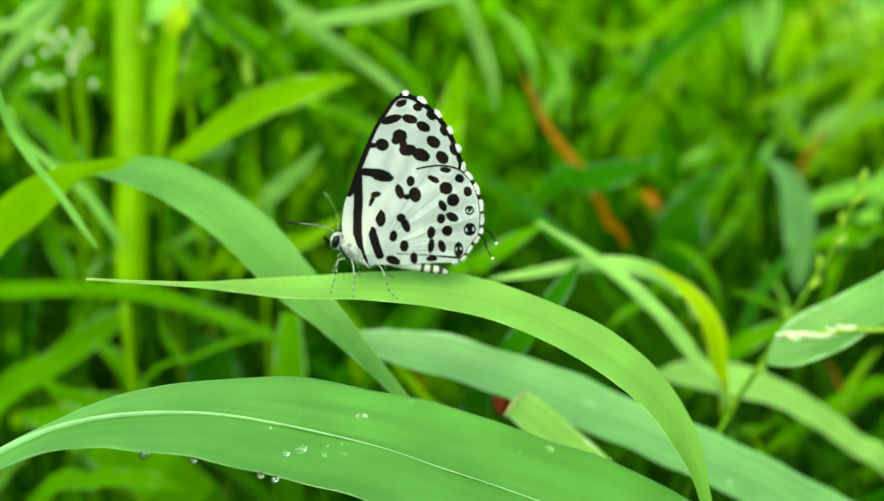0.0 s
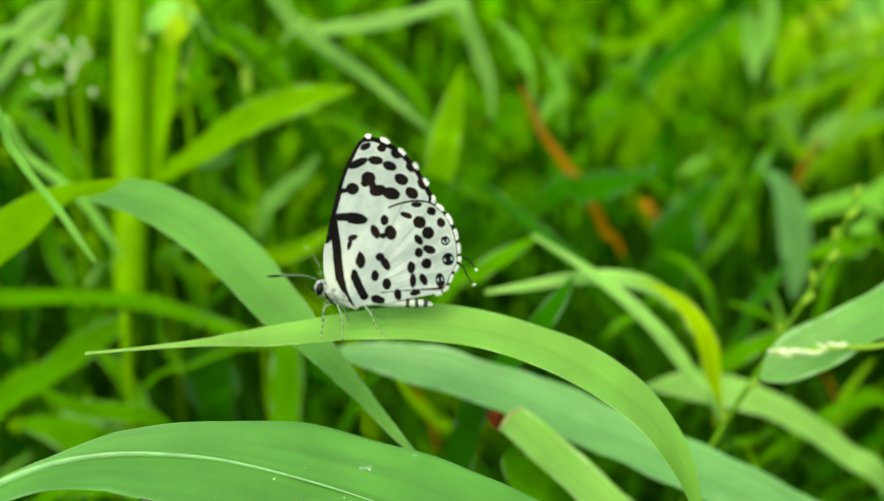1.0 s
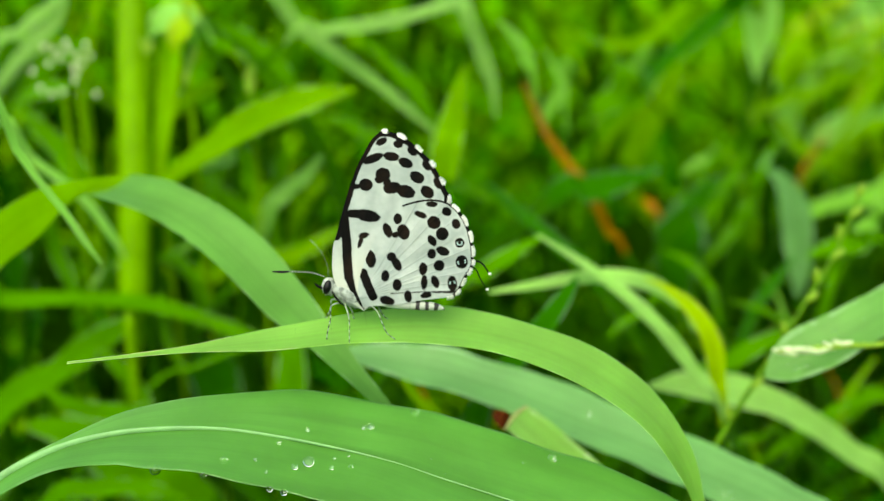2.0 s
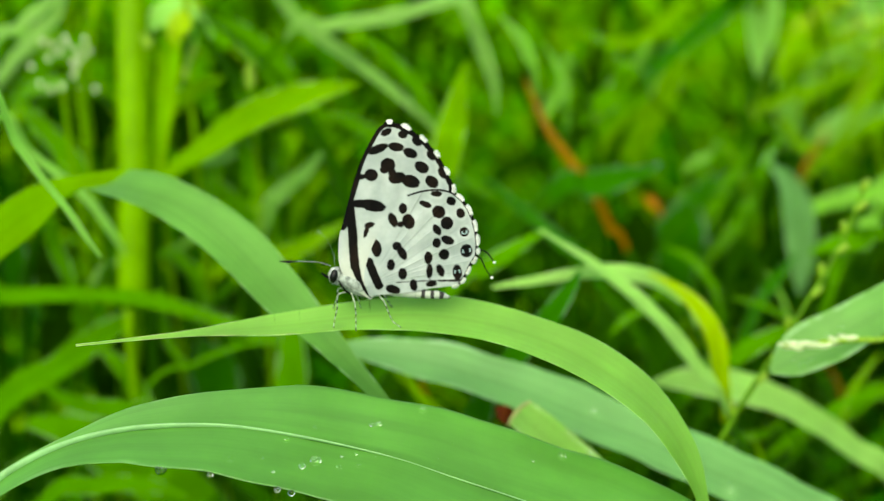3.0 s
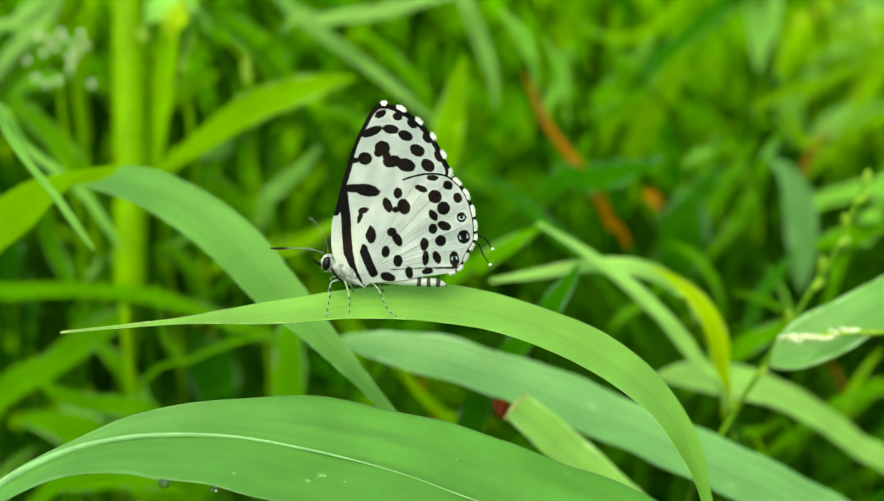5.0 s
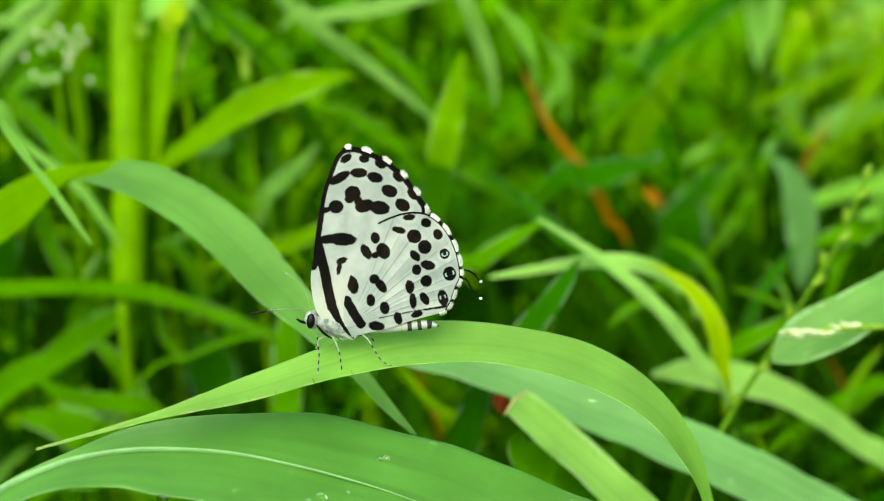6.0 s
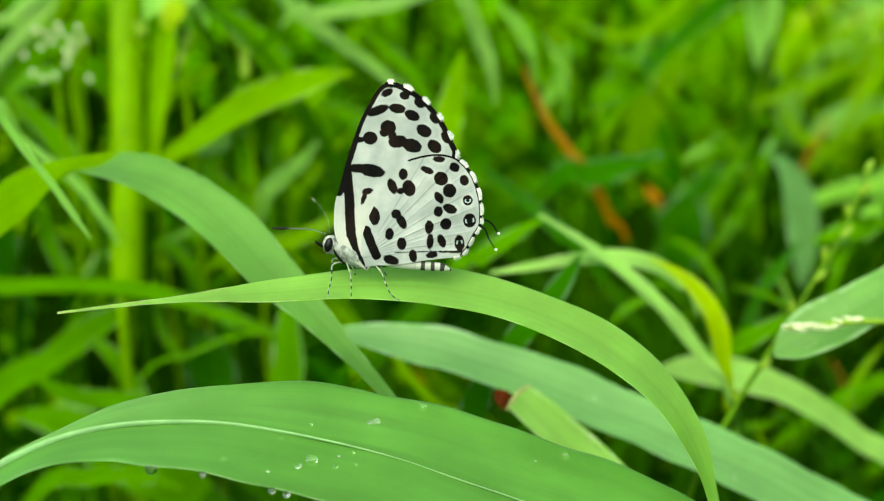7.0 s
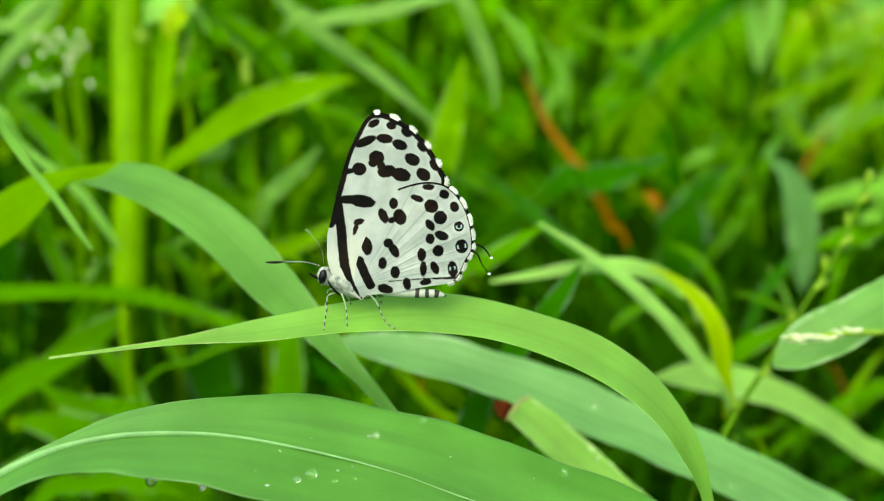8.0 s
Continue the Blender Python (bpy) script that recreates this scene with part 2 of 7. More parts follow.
WATER = water_material()
WING = wing_material()
FUZZ = plain_material("white_fur", (0.22, 0.26, 0.235), 0.8, 0.5, 2500.0, 0.0001)
HEAD_FUR = plain_material("head_fur", (0.32, 0.36, 0.33), 0.8, 0.5, 3500.0, 0.0001)
EYE_BLACK = plain_material("eye_black", (0.004, 0.004, 0.005), 0.22, 0.1, gloss=0.2)
FRINGE_WHITE = plain_material("fringe_white", (0.72, 0.75, 0.70), 0.7, 0.1, 5000.0)
FRINGE_DARK = plain_material("fringe_dark", (0.006, 0.006, 0.006), 0.8, 0.3, 5000.0, gloss=0.04)
BANDED = banded_material("limb_banded", (0.008, 0.009, 0.008), (0.30, 0.38, 0.26), 0.55, 1.3)
BANDED_FINE = banded_material("antenna_banded", (0.006, 0.006, 0.006), (0.42, 0.50, 0.40), 0.26, 0.0, 2.9, -0.45)
BANDED_PALE = banded_material("antenna_pale", (0.06, 0.07, 0.05), (0.50, 0.56, 0.46), 0.26, 0.0, 99.0, 0.3)
SOIL = soil_material()


# ---- mesh helpers ----
def spline(keys, n):
    """n points along a Catmull-Rom curve through the rows of keys."""
    k = np.asarray(keys, float)
    k = np.vstack([2 * k[0] - k[1], k, 2 * k[-1] - k[-2]])
    u = np.linspace(0, len(k) - 3 - 1e-9, n)
    i = u.astype(int)
    f = (u - i)[:, None]
    a, b, c, d = k[i], k[i + 1], k[i + 2], k[i + 3]
    return 0.5 * (2 * b + (c - a) * f + (2 * a - 5 * b + 4 * c - d) * f * f + (3 * b - a - 3 * c + d) * f ** 3)


def unit(v):
    return v / np.maximum(np.linalg.norm(v, axis=-1, keepdims=True), 1e-12)


def mesh_from(name, verts, faces, mat, uvs=None, smooth=True):
    me = bpy.data.meshes.new(name)
    me.from_pydata([tuple(map(float, v)) for v in verts], [], faces)
    if uvs is not None:
        layer = me.uv_layers.new(name="UVMap")
        idx = np.empty(len(me.loops), dtype=np.int32)
        me.loops.foreach_get("vertex_index", idx)
        layer.data.foreach_set("uv", np.asarray(uvs, np.float32)[idx].ravel())
    for mt in mat if isinstance(mat, (list, tuple)) else [mat]:
        me.materials.append(mt)
    if smooth:
        me.polygons.foreach_set("use_smooth", [True] * len(me.polygons))
    me.update()
    return me


def under(ob, parent):
    ob.parent = parent
    return ob


def part(name, mesh, parent, label=""):
    return tagged(under(new(name, mesh), parent), label)


def leaf_rings(keys, n):
    """keys: x, y, z (mm), width (mm), side x, y, z. Gives centre, side, normal and width along the leaf."""
    r = spline(keys, n)
    c = r[:, :3]
    t = unit(np.gradient(c, axis=0))
    s = r[:, 4:7]
    s = unit(s - (s * t).sum(1, keepdims=True) * t)
    n = np.cross(s, t)
    if n[:, 2].mean() < 0:
        s, n = -s, -n
    return c, s, n, np.maximum(r[:, 3], 0.12)


def half(skew, f, u):
    """How wide a leaf's half is against an even one: skew gives the far half's share along the leaf."""
    if not skew:
        return 1.0
    far = float(np.interp(f, [p[0] for p in skew], [p[1] for p in skew]))
    return far if u < 0 else 2 - far


def leaf_mesh(name, keys, mat, n=64, fold=0.16, thick=0.22, cut=(0, 1), origin=(0, 0, 0), wave=0.05, seed=1, nw=8, skew=None):
    """A closed leaf blade: shallow gutter section, thin edges, slightly uneven rims. mm in, metres out."""
    c, s, nrm, w = leaf_rings(keys, n)
    i0, i1 = 0, n - 1
    k0, k1 = round(cut[0] * (n - 1)), round(cut[1] * (n - 1))
    rng = np.random.RandomState(seed)
    ph = rng.rand(6) * 6.28
    along = np.concatenate([[0], np.cumsum(np.linalg.norm(np.diff(c, axis=0), axis=1))])
    verts, uvs, faces = [], [], []
    us = np.linspace(-1, 1, nw + 1)
    us = np.sign(us) * np.minimum(1, np.abs(us) * 1.28 - 0.28 * us * us)
    us[1], us[-2] = -0.97, 0.97
    m = 2 * (nw + 1)
    for j in range(i0, i1 + 1):
        rim = [1 + wave * math.sin(along[j] * 0.31 + ph[0]) + wave * 0.6 * math.sin(along[j] * 0.83 + ph[1]),
               1 + wave * math.sin(along[j] * 0.27 + ph[2]) + wave * 0.6 * math.sin(along[j] * 0.91 + ph[3])]
        for top in (1, 0):
            for u in (us if top else us[::-1]):
                e = rim[int(u > 0)] * half(skew, j / (n - 1), u)
                lift = fold * w[j] * (abs(u) ** 1.4 - 0.4) + 0.17 * fold * w[j] * math.sin(along[j] * 0.45 + ph[4] + 1.7 * u)
                body = thick * (1 - 0.75 * abs(u) ** 2) * min(1.0, w[j] / 1.5)
                p = c[j] + s[j] * u * e * w[j] / 2 + nrm[j] * (lift + (0 if top else -body))
                verts.append((p - origin) * MM)
                uvs.append((0.5 + 0.5 * u, along[j]))
    for j in range(i1 - i0):
        a = j * m
        for k in range(m):
            b = (k + 1) % m
            faces.append((a + k, a + b, a + m + b, a + m + k))
    faces.append(tuple(range(m))[::-1])
    faces.append(tuple((i1 - i0) * m + k for k in range(m)))
    whole = mesh_from(name, verts, faces, mat, uvs)
    if (k0, k1) == (i0, i1):
        return whole
    # a stretch of the leaf, which keeps the shading of the whole
    shade = np.empty(len(verts) * 3, np.float32)
    whole.vertex_normals.foreach_get("vector", shade)
    bpy.data.meshes.remove(whole)
    kept = [tuple(k - k0 * m for k in f) for f in faces[k0 * m:k1 * m]]
    a, b = k0 * m, (k1 + 1) * m
    piece = mesh_from(name, verts[a:b], kept, mat, uvs[a:b])
    piece.normals_split_custom_set_from_vertices(shade.reshape(-1, 3)[a:b])
    return piece


def tube_mesh(name, keys, mat, n=24, sides=10, origin=(0, 0, 0), flat=1.0):
    """A round limb. keys: x, y, z, radius in mm."""
    r = spline(keys, n)
    c = r[:, :3] - np.asarray(origin, float)
    rad = np.maximum(r[:, 3], 0.005)
    t = unit(np.gradient(c, axis=0))
    hint = np.array((0.1, 1.0, 0.2)) if abs(t[0, 1]) < 0.8 else np.array((1.0, 0.1, 0.2))
    s = unit(hint - (t @ hint)[:, None] * t)
    q = np.cross(t, s)
    along = np.concatenate([[0], np.cumsum(np.linalg.norm(np.diff(c, axis=0), axis=1))])
    verts, uvs, faces = [], [], []
    for j in range(n):
        for k in range(sides):
            a = 2 * math.pi * k / sides
            verts.append((c[j] + rad[j] * (s[j] * math.cos(a) * flat + q[j] * math.sin(a))) * MM)
            uvs.append((k / sides, along[j]))
    for j in range(n - 1):
        for k in range(sides):
            b = (k + 1) % sides
            faces.append((j * sides + k, j * sides + b, (j + 1) * sides + b, (j + 1) * sides + k))
    faces.append(tuple(range(sides))[::-1])
    faces.append(tuple((n - 1) * sides + k for k in range(sides)))
    return mesh_from(name, verts, faces, mat, uvs)


def ball_mesh(name, radii, mat, rough=0.0, nu=20, nv=12, seed=1):
    """An ellipsoid about its own middle, mm."""
    verts, faces = [], []
    for i in range(nv + 1):
        th = math.pi * i / nv
        for k in range(nu):
            ph = 2 * math.pi * k / nu
            d = Vector((math.sin(th) * math.cos(ph), math.sin(th) * math.sin(ph), math.cos(th)))
            g = 1 + rough * noise.noise(d * 3 + Vector((seed, 0, 0)))
            verts.append((d[0] * radii[0] * g * MM, d[1] * radii[1] * g * MM, d[2] * radii[2] * g * MM))
    for i in range(nv):
        for k in range(nu):
            b = (k + 1) % nu
            faces.append((i * nu + k, (i + 1) * nu + k, (i + 1) * nu + b, i * nu + b))
    me = mesh_from(name, verts, faces, mat)
    return me


# ---- ground ----
def ground():
    n = 40
    r = np.concatenate([[0], np.geomspace(0.1, 900, n)])
    verts, faces = [(0, 0, 0)], []
    for j in range(1, n + 1):
        for k in range(48):
            a = 2 * math.pi * k / 48
            x, y = r[j] * math.cos(a), r[j] * math.sin(a)
            verts.append((x, y, 0.012 * noise.noise(Vector((x * 6, y * 6, 0))) if r[j] < 4 else 0.0))
    for k in range(48):
        faces.append((0, 1 + k, 1 + (k + 1) % 48))
    for j in range(1, n):
        for k in range(48):
            b = (k + 1) % 48
            p = 1 + (j - 1) * 48
            faces.append((p + k, p + 48 + k, p + 48 + b, p + b))
    tagged(new("ground", mesh_from("ground", verts, faces, SOIL)), "near-black soil under dense green grass, shade in its colour", "ground", kind="structure")


ground()


# ---- grass all round ----
def grass_field(name, count, inner, outer, front, heights, widths, mat, label, seed, sector=180, lean_out=(0.1, 1.2), middle=0):
    """Bent blades scattered over a ring of ground; a clearing is left about the eye."""
    rng = np.random.RandomState(seed)
    verts, faces, uvs = [], [], []
    rings, made = 9, 0
    while made < count:
        a = math.radians(middle + rng.uniform(-sector, sector))
        d = math.sqrt(rng.uniform(inner ** 2, outer ** 2))
        x, y = d * math.sin(a), d * math.cos(a)
        h = rng.uniform(*heights)
        w = rng.uniform(*widths)
        lean = rng.uniform(0, 2 * math.pi)
        out = h * rng.uniform(*lean_out)
        droop = rng.uniform(0.0, 1.25)
        ld = np.array((math.cos(lean), math.sin(lean), 0.0))
        s = np.linspace(0, 1, rings)
        c = np.array((x, y, 0.0)) + np.outer(out * s ** 1.7, ld)
        c[:, 2] = h * (s * 1.15 - droop * 0.75 * s ** 2.6)
        turn = lean + math.pi / 2 + rng.uniform(-0.9, 0.9) * s
        sd = np.stack([np.cos(turn), np.sin(turn), 0.35 * rng.uniform(-1, 1) * s], 1)
        if (c[:, 2] < -0.005).any():
            continue
        y_front = c[:, 1]
        near = (np.abs(c[:, 0]) < 0.06 + 0.5 * np.maximum(y_front, 0)) & (y_front > -0.12) & (y_front < front) & (c[:, 2] > 0.03)
        if near.any():
            continue
        wid = w * np.minimum(1, (1 - s) * 2.2 + 0.03) * np.minimum(1, 0.45 + s * 2.5)
        t = unit(np.gradient(c, axis=0))
        nn = np.cross(sd, t)
        p0 = len(verts)
        for j in range(rings):
            verts += [c[j] - sd[j] * wid[j] / 2 + nn[j] * wid[j] * 0.12, c[j], c[j] + sd[j] * wid[j] / 2 + nn[j] * wid[j] * 0.12]
            uvs += [(0, s[j] * h * 1000), (0.5, s[j] * h * 1000), (1, s[j] * h * 1000)]
        for j in range(rings - 1):
            q = p0 + 3 * j
            faces += [(q, q + 1, q + 4, q + 3), (q + 1, q + 2, q + 5, q + 4)]
        made += 1
    tagged(new(name, mesh_from(name, verts, faces, mat, uvs)), label, "grass", kind="stuff")


DENSE = "dense wet green meadow grass blades, bent and crossing"
grass_field("grass", 220, 0.19, 0.45, 0.200, (0.22, 0.38), (0.0025, 0.006), FIELD_MID, DENSE, 11, 70, (0.5, 1.5))
grass_field("grass", 70, 0.165, 0.27, 0.155, (0.20, 0.33), (0.0015, 0.0038), FIELD_MID, DENSE, 21, 60, (0.4, 1.5))
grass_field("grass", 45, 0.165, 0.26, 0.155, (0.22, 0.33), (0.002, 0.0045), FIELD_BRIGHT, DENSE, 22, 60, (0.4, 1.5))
# the near-black blades below darken the gaps in place of shade
grass_field("grass", 210, 0.165, 0.28, 0.155, (0.18, 0.33), (0.002, 0.0048), FIELD_SHADE, DENSE, 23, 60, (0.4, 1.5))
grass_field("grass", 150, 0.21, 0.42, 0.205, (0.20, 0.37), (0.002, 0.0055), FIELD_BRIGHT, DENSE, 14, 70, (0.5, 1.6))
grass_field("grass", 1500, 0.22, 0.8, 0.20, (0.16, 0.40), (0.004, 0.008), FIELD_SHADE, DENSE, 15, 75)
grass_field("grass", 900, 0.7, 2.6, 0.2, (0.24, 0.46), (0.008, 0.016), FIELD_MID, DENSE, 12, 75)
grass_field("grass", 900, 0.55, 2.2, 0.2, (0.20, 0.40), (0.006, 0.012), FIELD_BRIGHT, DENSE, 16, 45)
# extra bright blades to the right, in place of brighter light there
grass_field("grass", 700, 0.36, 0.9, 0.30, (0.22, 0.37), (0.003, 0.008), FIELD_BRIGHT, DENSE, 19, 11, (0.4, 1.6), 21)
grass_field("grass", 120, 0.18, 0.36, 0.165, (0.17, 0.28), (0.002, 0.005), FIELD_MID, "fallen green grass blades lying across others", 24, 50, (1.2, 2.6))
grass_field("grass", 70, 0.18, 0.36, 0.165, (0.18, 0.28), (0.0015, 0.004), FIELD_BRIGHT, "fallen green grass blades lying across others", 25, 50, (1.2, 2.6))
grass_field("grass", 1500, 0.26, 0.9, 0.22, (0.10, 0.24), (0.004, 0.010), FIELD_SHADE, DENSE, 18, 45)
grass_field("grass", 900, 0.2, 1.6, 0.2, (0.10, 0.22), (0.004, 0.009), FIELD_SHADE, "shorter green meadow grass round the clearing", 13, 180)
grass_field("grass", 7000, 0.45, 2.2, 0.2, (0.16, 0.36), (0.006, 0.014), FIELD_MID, "green meadow grass spreading all round", 26, 148, (0.1, 1.2), 180)
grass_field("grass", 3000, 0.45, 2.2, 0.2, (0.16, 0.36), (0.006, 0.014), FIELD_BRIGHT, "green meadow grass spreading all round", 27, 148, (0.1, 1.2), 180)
grass_field("grass", 7000, 2.0, 5.5, 0.2, (0.20, 0.40), (0.012, 0.024), FIELD_MID, "green meadow grass spreading all round", 28, 150, (0.1, 1.2), 180)
grass_field("grass", 1500, 2.2, 5.5, 0.2, (0.14, 0.28), (0.012, 0.024), FIELD_MID, "green meadow grass spreading all round", 29, 34)
grass_field("grass", 4200, 0.9, 5.0, 0.2, (0.14, 0.34), (0.008, 0.018), FIELD_MID, "green meadow grass spreading all round", 17, 180)


# ---- single leaves ----
def leaf(label, keys, mat, seed=1, fold=0.12, wave=0.05, n=64, name="grass_plant", category="grass", rib=None, skew=None):
    """A single leaf with the sheath that carries it down to the soil, its origin at the root."""
    full = to_ground(keys)
    root = np.array(full[-1][:3])
    cut = round((len(keys) - 1) / (len(full) - 1) * (n - 1)) / (n - 1)
    ob = new(name)
    ob.location = root * MM
    part("blade", leaf_mesh("blade", full, mat, n, fold, 0.22, (0, cut), root, wave, seed, 8, skew), ob)
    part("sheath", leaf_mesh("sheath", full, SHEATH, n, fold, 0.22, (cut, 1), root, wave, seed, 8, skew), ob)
    if rib:
        c, s, nrm, w = leaf_rings(full, n)
        last = round(cut * (n - 1))
        part("midrib", tube_mesh("midrib", [(*(c[k] + nrm[k] * (-0.4 * fold * w[k] + 0.07)), 0.08 + 0.40 * max(0.0, 1 - k / n / 0.56)) for k in range(0, last, 4)], rib, 160, 8, root, 0.6), ob, "pale raised midrib")
    return tagged(ob, label, category)


def to_ground(keys, width=1.6, run=(0.0, 0.02)):
    """Carries a leaf's lower end on to the soil as a narrow sheath."""
    x, y, z, w, *side = keys[-1]
    px, py, pz = keys[-2][:3]
    dx, dy, dz = x - px, y - py, z - pz
    k = 25.0 / max(1e-6, math.sqrt(dx * dx + dy * dy + dz * dz))
    out = list(keys)
    if z > 60:
        out.append((x + dx * k * 0.9, y + dy * k * 0.7 + 6, z - 34, (w + width) / 2, *side))
        x, y, z = out[-1][:3]
    out.append((x + dx * k * 0.8, y + dy * k * 0.1 + 14, z * 0.45, width, *side))
    out.append((x + dx * k * 1.2, y + dy * k * 0.1 + 24, -2.0, width, *side))
    return out

def down(top, radius=0.4):
    """Points of a stalk that goes on from top to the soil, ever further apart."""
    x, y, z = top
    return [(x + 1.5 * f, y + 5 * f, z * (1 - f) - 2 * f, radius) for f in (0.03, 0.09, 0.2, 0.4, 0.7, 1.0)]


leaf("narrow green grass blade lying low", [
    (-23.4, 135, 236.4, 0.6, 0.17, 0.86, 0.48),
    (-29.6, 135, 238.6, 2.18, 0.18, 0.86, 0.48),
    (-36.5, 135, 241.4, 2.57, 0.16, 0.86, 0.48),
    (-44.1, 135, 243.6, 2.59, 0.09, 0.86, 0.49),
    (-53.9, 135, 244.4, 2.6, 0.01, 0.86, 0.5),
    (-64.7, 135, 244.1, 3, -0.03, 0.86, 0.5),
    (-69.7, 135, 243.6, 3.01, -0.05, 0.86, 0.5)], LEAF_MID, seed=5)
leaf("mid green grass blade rising aslant", [
    (-44.8, 140.4, 241.3, 0.99, -0.51, 0.71, 0.49),
    (-51.9, 138.6, 236.4, 4.37, -0.51, 0.71, 0.49),
    (-59.6, 136.7, 231.3, 5.16, -0.51, 0.71, 0.48),
    (-69.5, 135.2, 224.1, 4.99, -0.52, 0.71, 0.48)], LEAF_MID, seed=6)
leaf("thin pale green grass blade", [
    (-34.3, 92, 266.5, 0.3, 0.57, 0.75, 0.33),
    (-35.8, 92, 269.2, 0.65, 0.58, 0.75, 0.33),
    (-37.3, 92, 272, 0.76, 0.57, 0.75, 0.33),
    (-39.4, 92, 275.2, 0.76, 0.55, 0.76, 0.34),
    (-41.1, 92, 278.1, 0.75, 0.56, 0.76, 0.34),
    (-44, 92, 282.9, 0.73, 0.56, 0.76, 0.34)], LEAF_WHITISH, seed=7)
leaf("thin pale green grass blade", [
    (-44.7, 130, 252.6, 0.41, 0.65, 0.7, 0.29),
    (-46.1, 130, 255.7, 1, 0.61, 0.72, 0.32),
    (-49, 130, 260.8, 1.18, 0.51, 0.77, 0.38),
    (-52, 130, 263.7, 1.22, 0.39, 0.81, 0.43),
    (-56.1, 130, 267.3, 1.22, 0.36, 0.82, 0.44),
    (-60.8, 130, 270.9, 1.21, 0.34, 0.83, 0.45)], LEAF_WHITISH, seed=8)
leaf("thin bright green grass blade", [
    (-21.2, 129.1, 239.4, 0.28, -0.02, 0.77, 0.64),
    (-28.4, 129, 239.3, 0.74, -0.17, 0.76, 0.63),
    (-35.6, 128.1, 236.7, 0.83, -0.38, 0.74, 0.56),
    (-43.7, 126.4, 232.2, 0.74, -0.45, 0.72, 0.53)], LEAF_MID, seed=9)
leaf("bright yellow-green grass blade, broad and blunt", [
    (-13.2, 149.8, 273, 0.56, -0.17, 0.7, 0.69),
    (-16.9, 149.6, 272.3, 2.81, -0.2, 0.7, 0.69),
    (-22.4, 149.1, 271, 5.05, -0.31, 0.69, 0.66),
    (-29.2, 148, 268.2, 5.43, -0.43, 0.67, 0.61),
    (-35.1, 146.7, 264.6, 4.3, -0.5, 0.66, 0.57),
    (-41, 145.4, 260.8, 2.81, -0.59, 0.63, 0.5),
    (-45.1, 144.8, 256.3, 1.88, -0.69, 0.6, 0.41)], LEAF_YELLOW, seed=10)
leaf("pale green grass blade", [
    (0.1, 156.9, 263.3, 0.55, 0.53, 0.75, 0.39),
    (-7.6, 159.2, 269.5, 1.88, 0.52, 0.76, 0.4),
    (-14.8, 161.1, 274.7, 2.54, 0.49, 0.76, 0.42),
    (-23, 163, 280.1, 2.98, 0.48, 0.77, 0.43),
    (-32.9, 165.5, 286.9, 3.2, 0.48, 0.77, 0.43)], LEAF_WAN, seed=11)
leaf("pale narrow grass blade", [
    (4, 159.7, 285.6, 2.14, -0.28, 0.8, 0.53),
    (-2.1, 159, 283.6, 2.78, -0.24, 0.81, 0.54),
    (-9.1, 158.3, 281.8, 3.21, -0.16, 0.81, 0.56),
    (-18.7, 157.8, 280.5, 2.78, -0.17, 0.81, 0.56),
    (-25.2, 159.2, 278.4, 1.73, -0.25, 0.81, 0.54)], LEAF_WAN, seed=12)
leaf("upright yellow-green grass blade tip", [
    (3.3, 153, 276, 0.37, -0.92, 0.38, 0.05),
    (2.4, 151.5, 271.8, 2.74, -0.92, 0.38, 0.05),
    (1.4, 149.7, 266.9, 4.39, -0.92, 0.38, 0.04),
    (0.2, 147.4, 260.5, 4.75, -0.93, 0.38, 0.04)], LEAF_YELLOW, seed=13)
leaf("hanging pale grass blade", [
    (9.3, 169.8, 263.5, 0.45, 0.86, 0.51, -0.06),
    (8.6, 171.8, 269, 2.02, 0.84, 0.54, 0.01),
    (6.4, 174.1, 275.4, 2.92, 0.82, 0.57, 0.1),
    (3, 177.1, 283.6, 3.37, 0.81, 0.58, 0.12),
    (-0.4, 193.7, 291.2, 3.38, 0.75, 0.62, 0.24),
    (-5.5, 232, 294.2, 2.87, 0.61, 0.68, 0.4)], LEAF_WAN, seed=14)
leaf("pale green grass blade, curved over", [
    (5.8, 111.5, 255.4, 0.5, -0.1, 0.94, 0.34),
    (11.3, 111.8, 256.2, 1.52, -0.1, 0.94, 0.33),
    (16.7, 112.1, 257, 2.23, -0.06, 0.94, 0.34),
    (21.4, 112.1, 257.1, 2.85, 0.05, 0.94, 0.34),
    (25.9, 113.7, 255.6, 2.9, 0.23, 0.92, 0.3),
    (30, 116.7, 252.2, 2.22, 0.47, 0.87, 0.15),
    (33, 117.2, 247.7, 1.58, 0.54, 0.84, 0.06)], LEAF_CUT, seed=15)
leaf("golden yellow grass blade curling down", [
    (24.6, 111.1, 257.4, 0.22, 0.38, 0.68, 0.63),
    (26.8, 110.8, 256.5, 0.89, 0.47, 0.66, 0.59),
    (29.3, 110.2, 254.8, 1.93, 0.6, 0.63, 0.5),
    (31.6, 109.9, 252.4, 2.76, 0.75, 0.57, 0.33),
    (33.2, 109.2, 249.2, 2.99, 0.87, 0.48, 0.09),
    (34.2, 108.7, 244.8, 2.11, 0.9, 0.43, -0.05),
    (35.5, 109.4, 238.1, 1.24, 0.9, 0.42, -0.08)], LEAF_GOLD, seed=16)
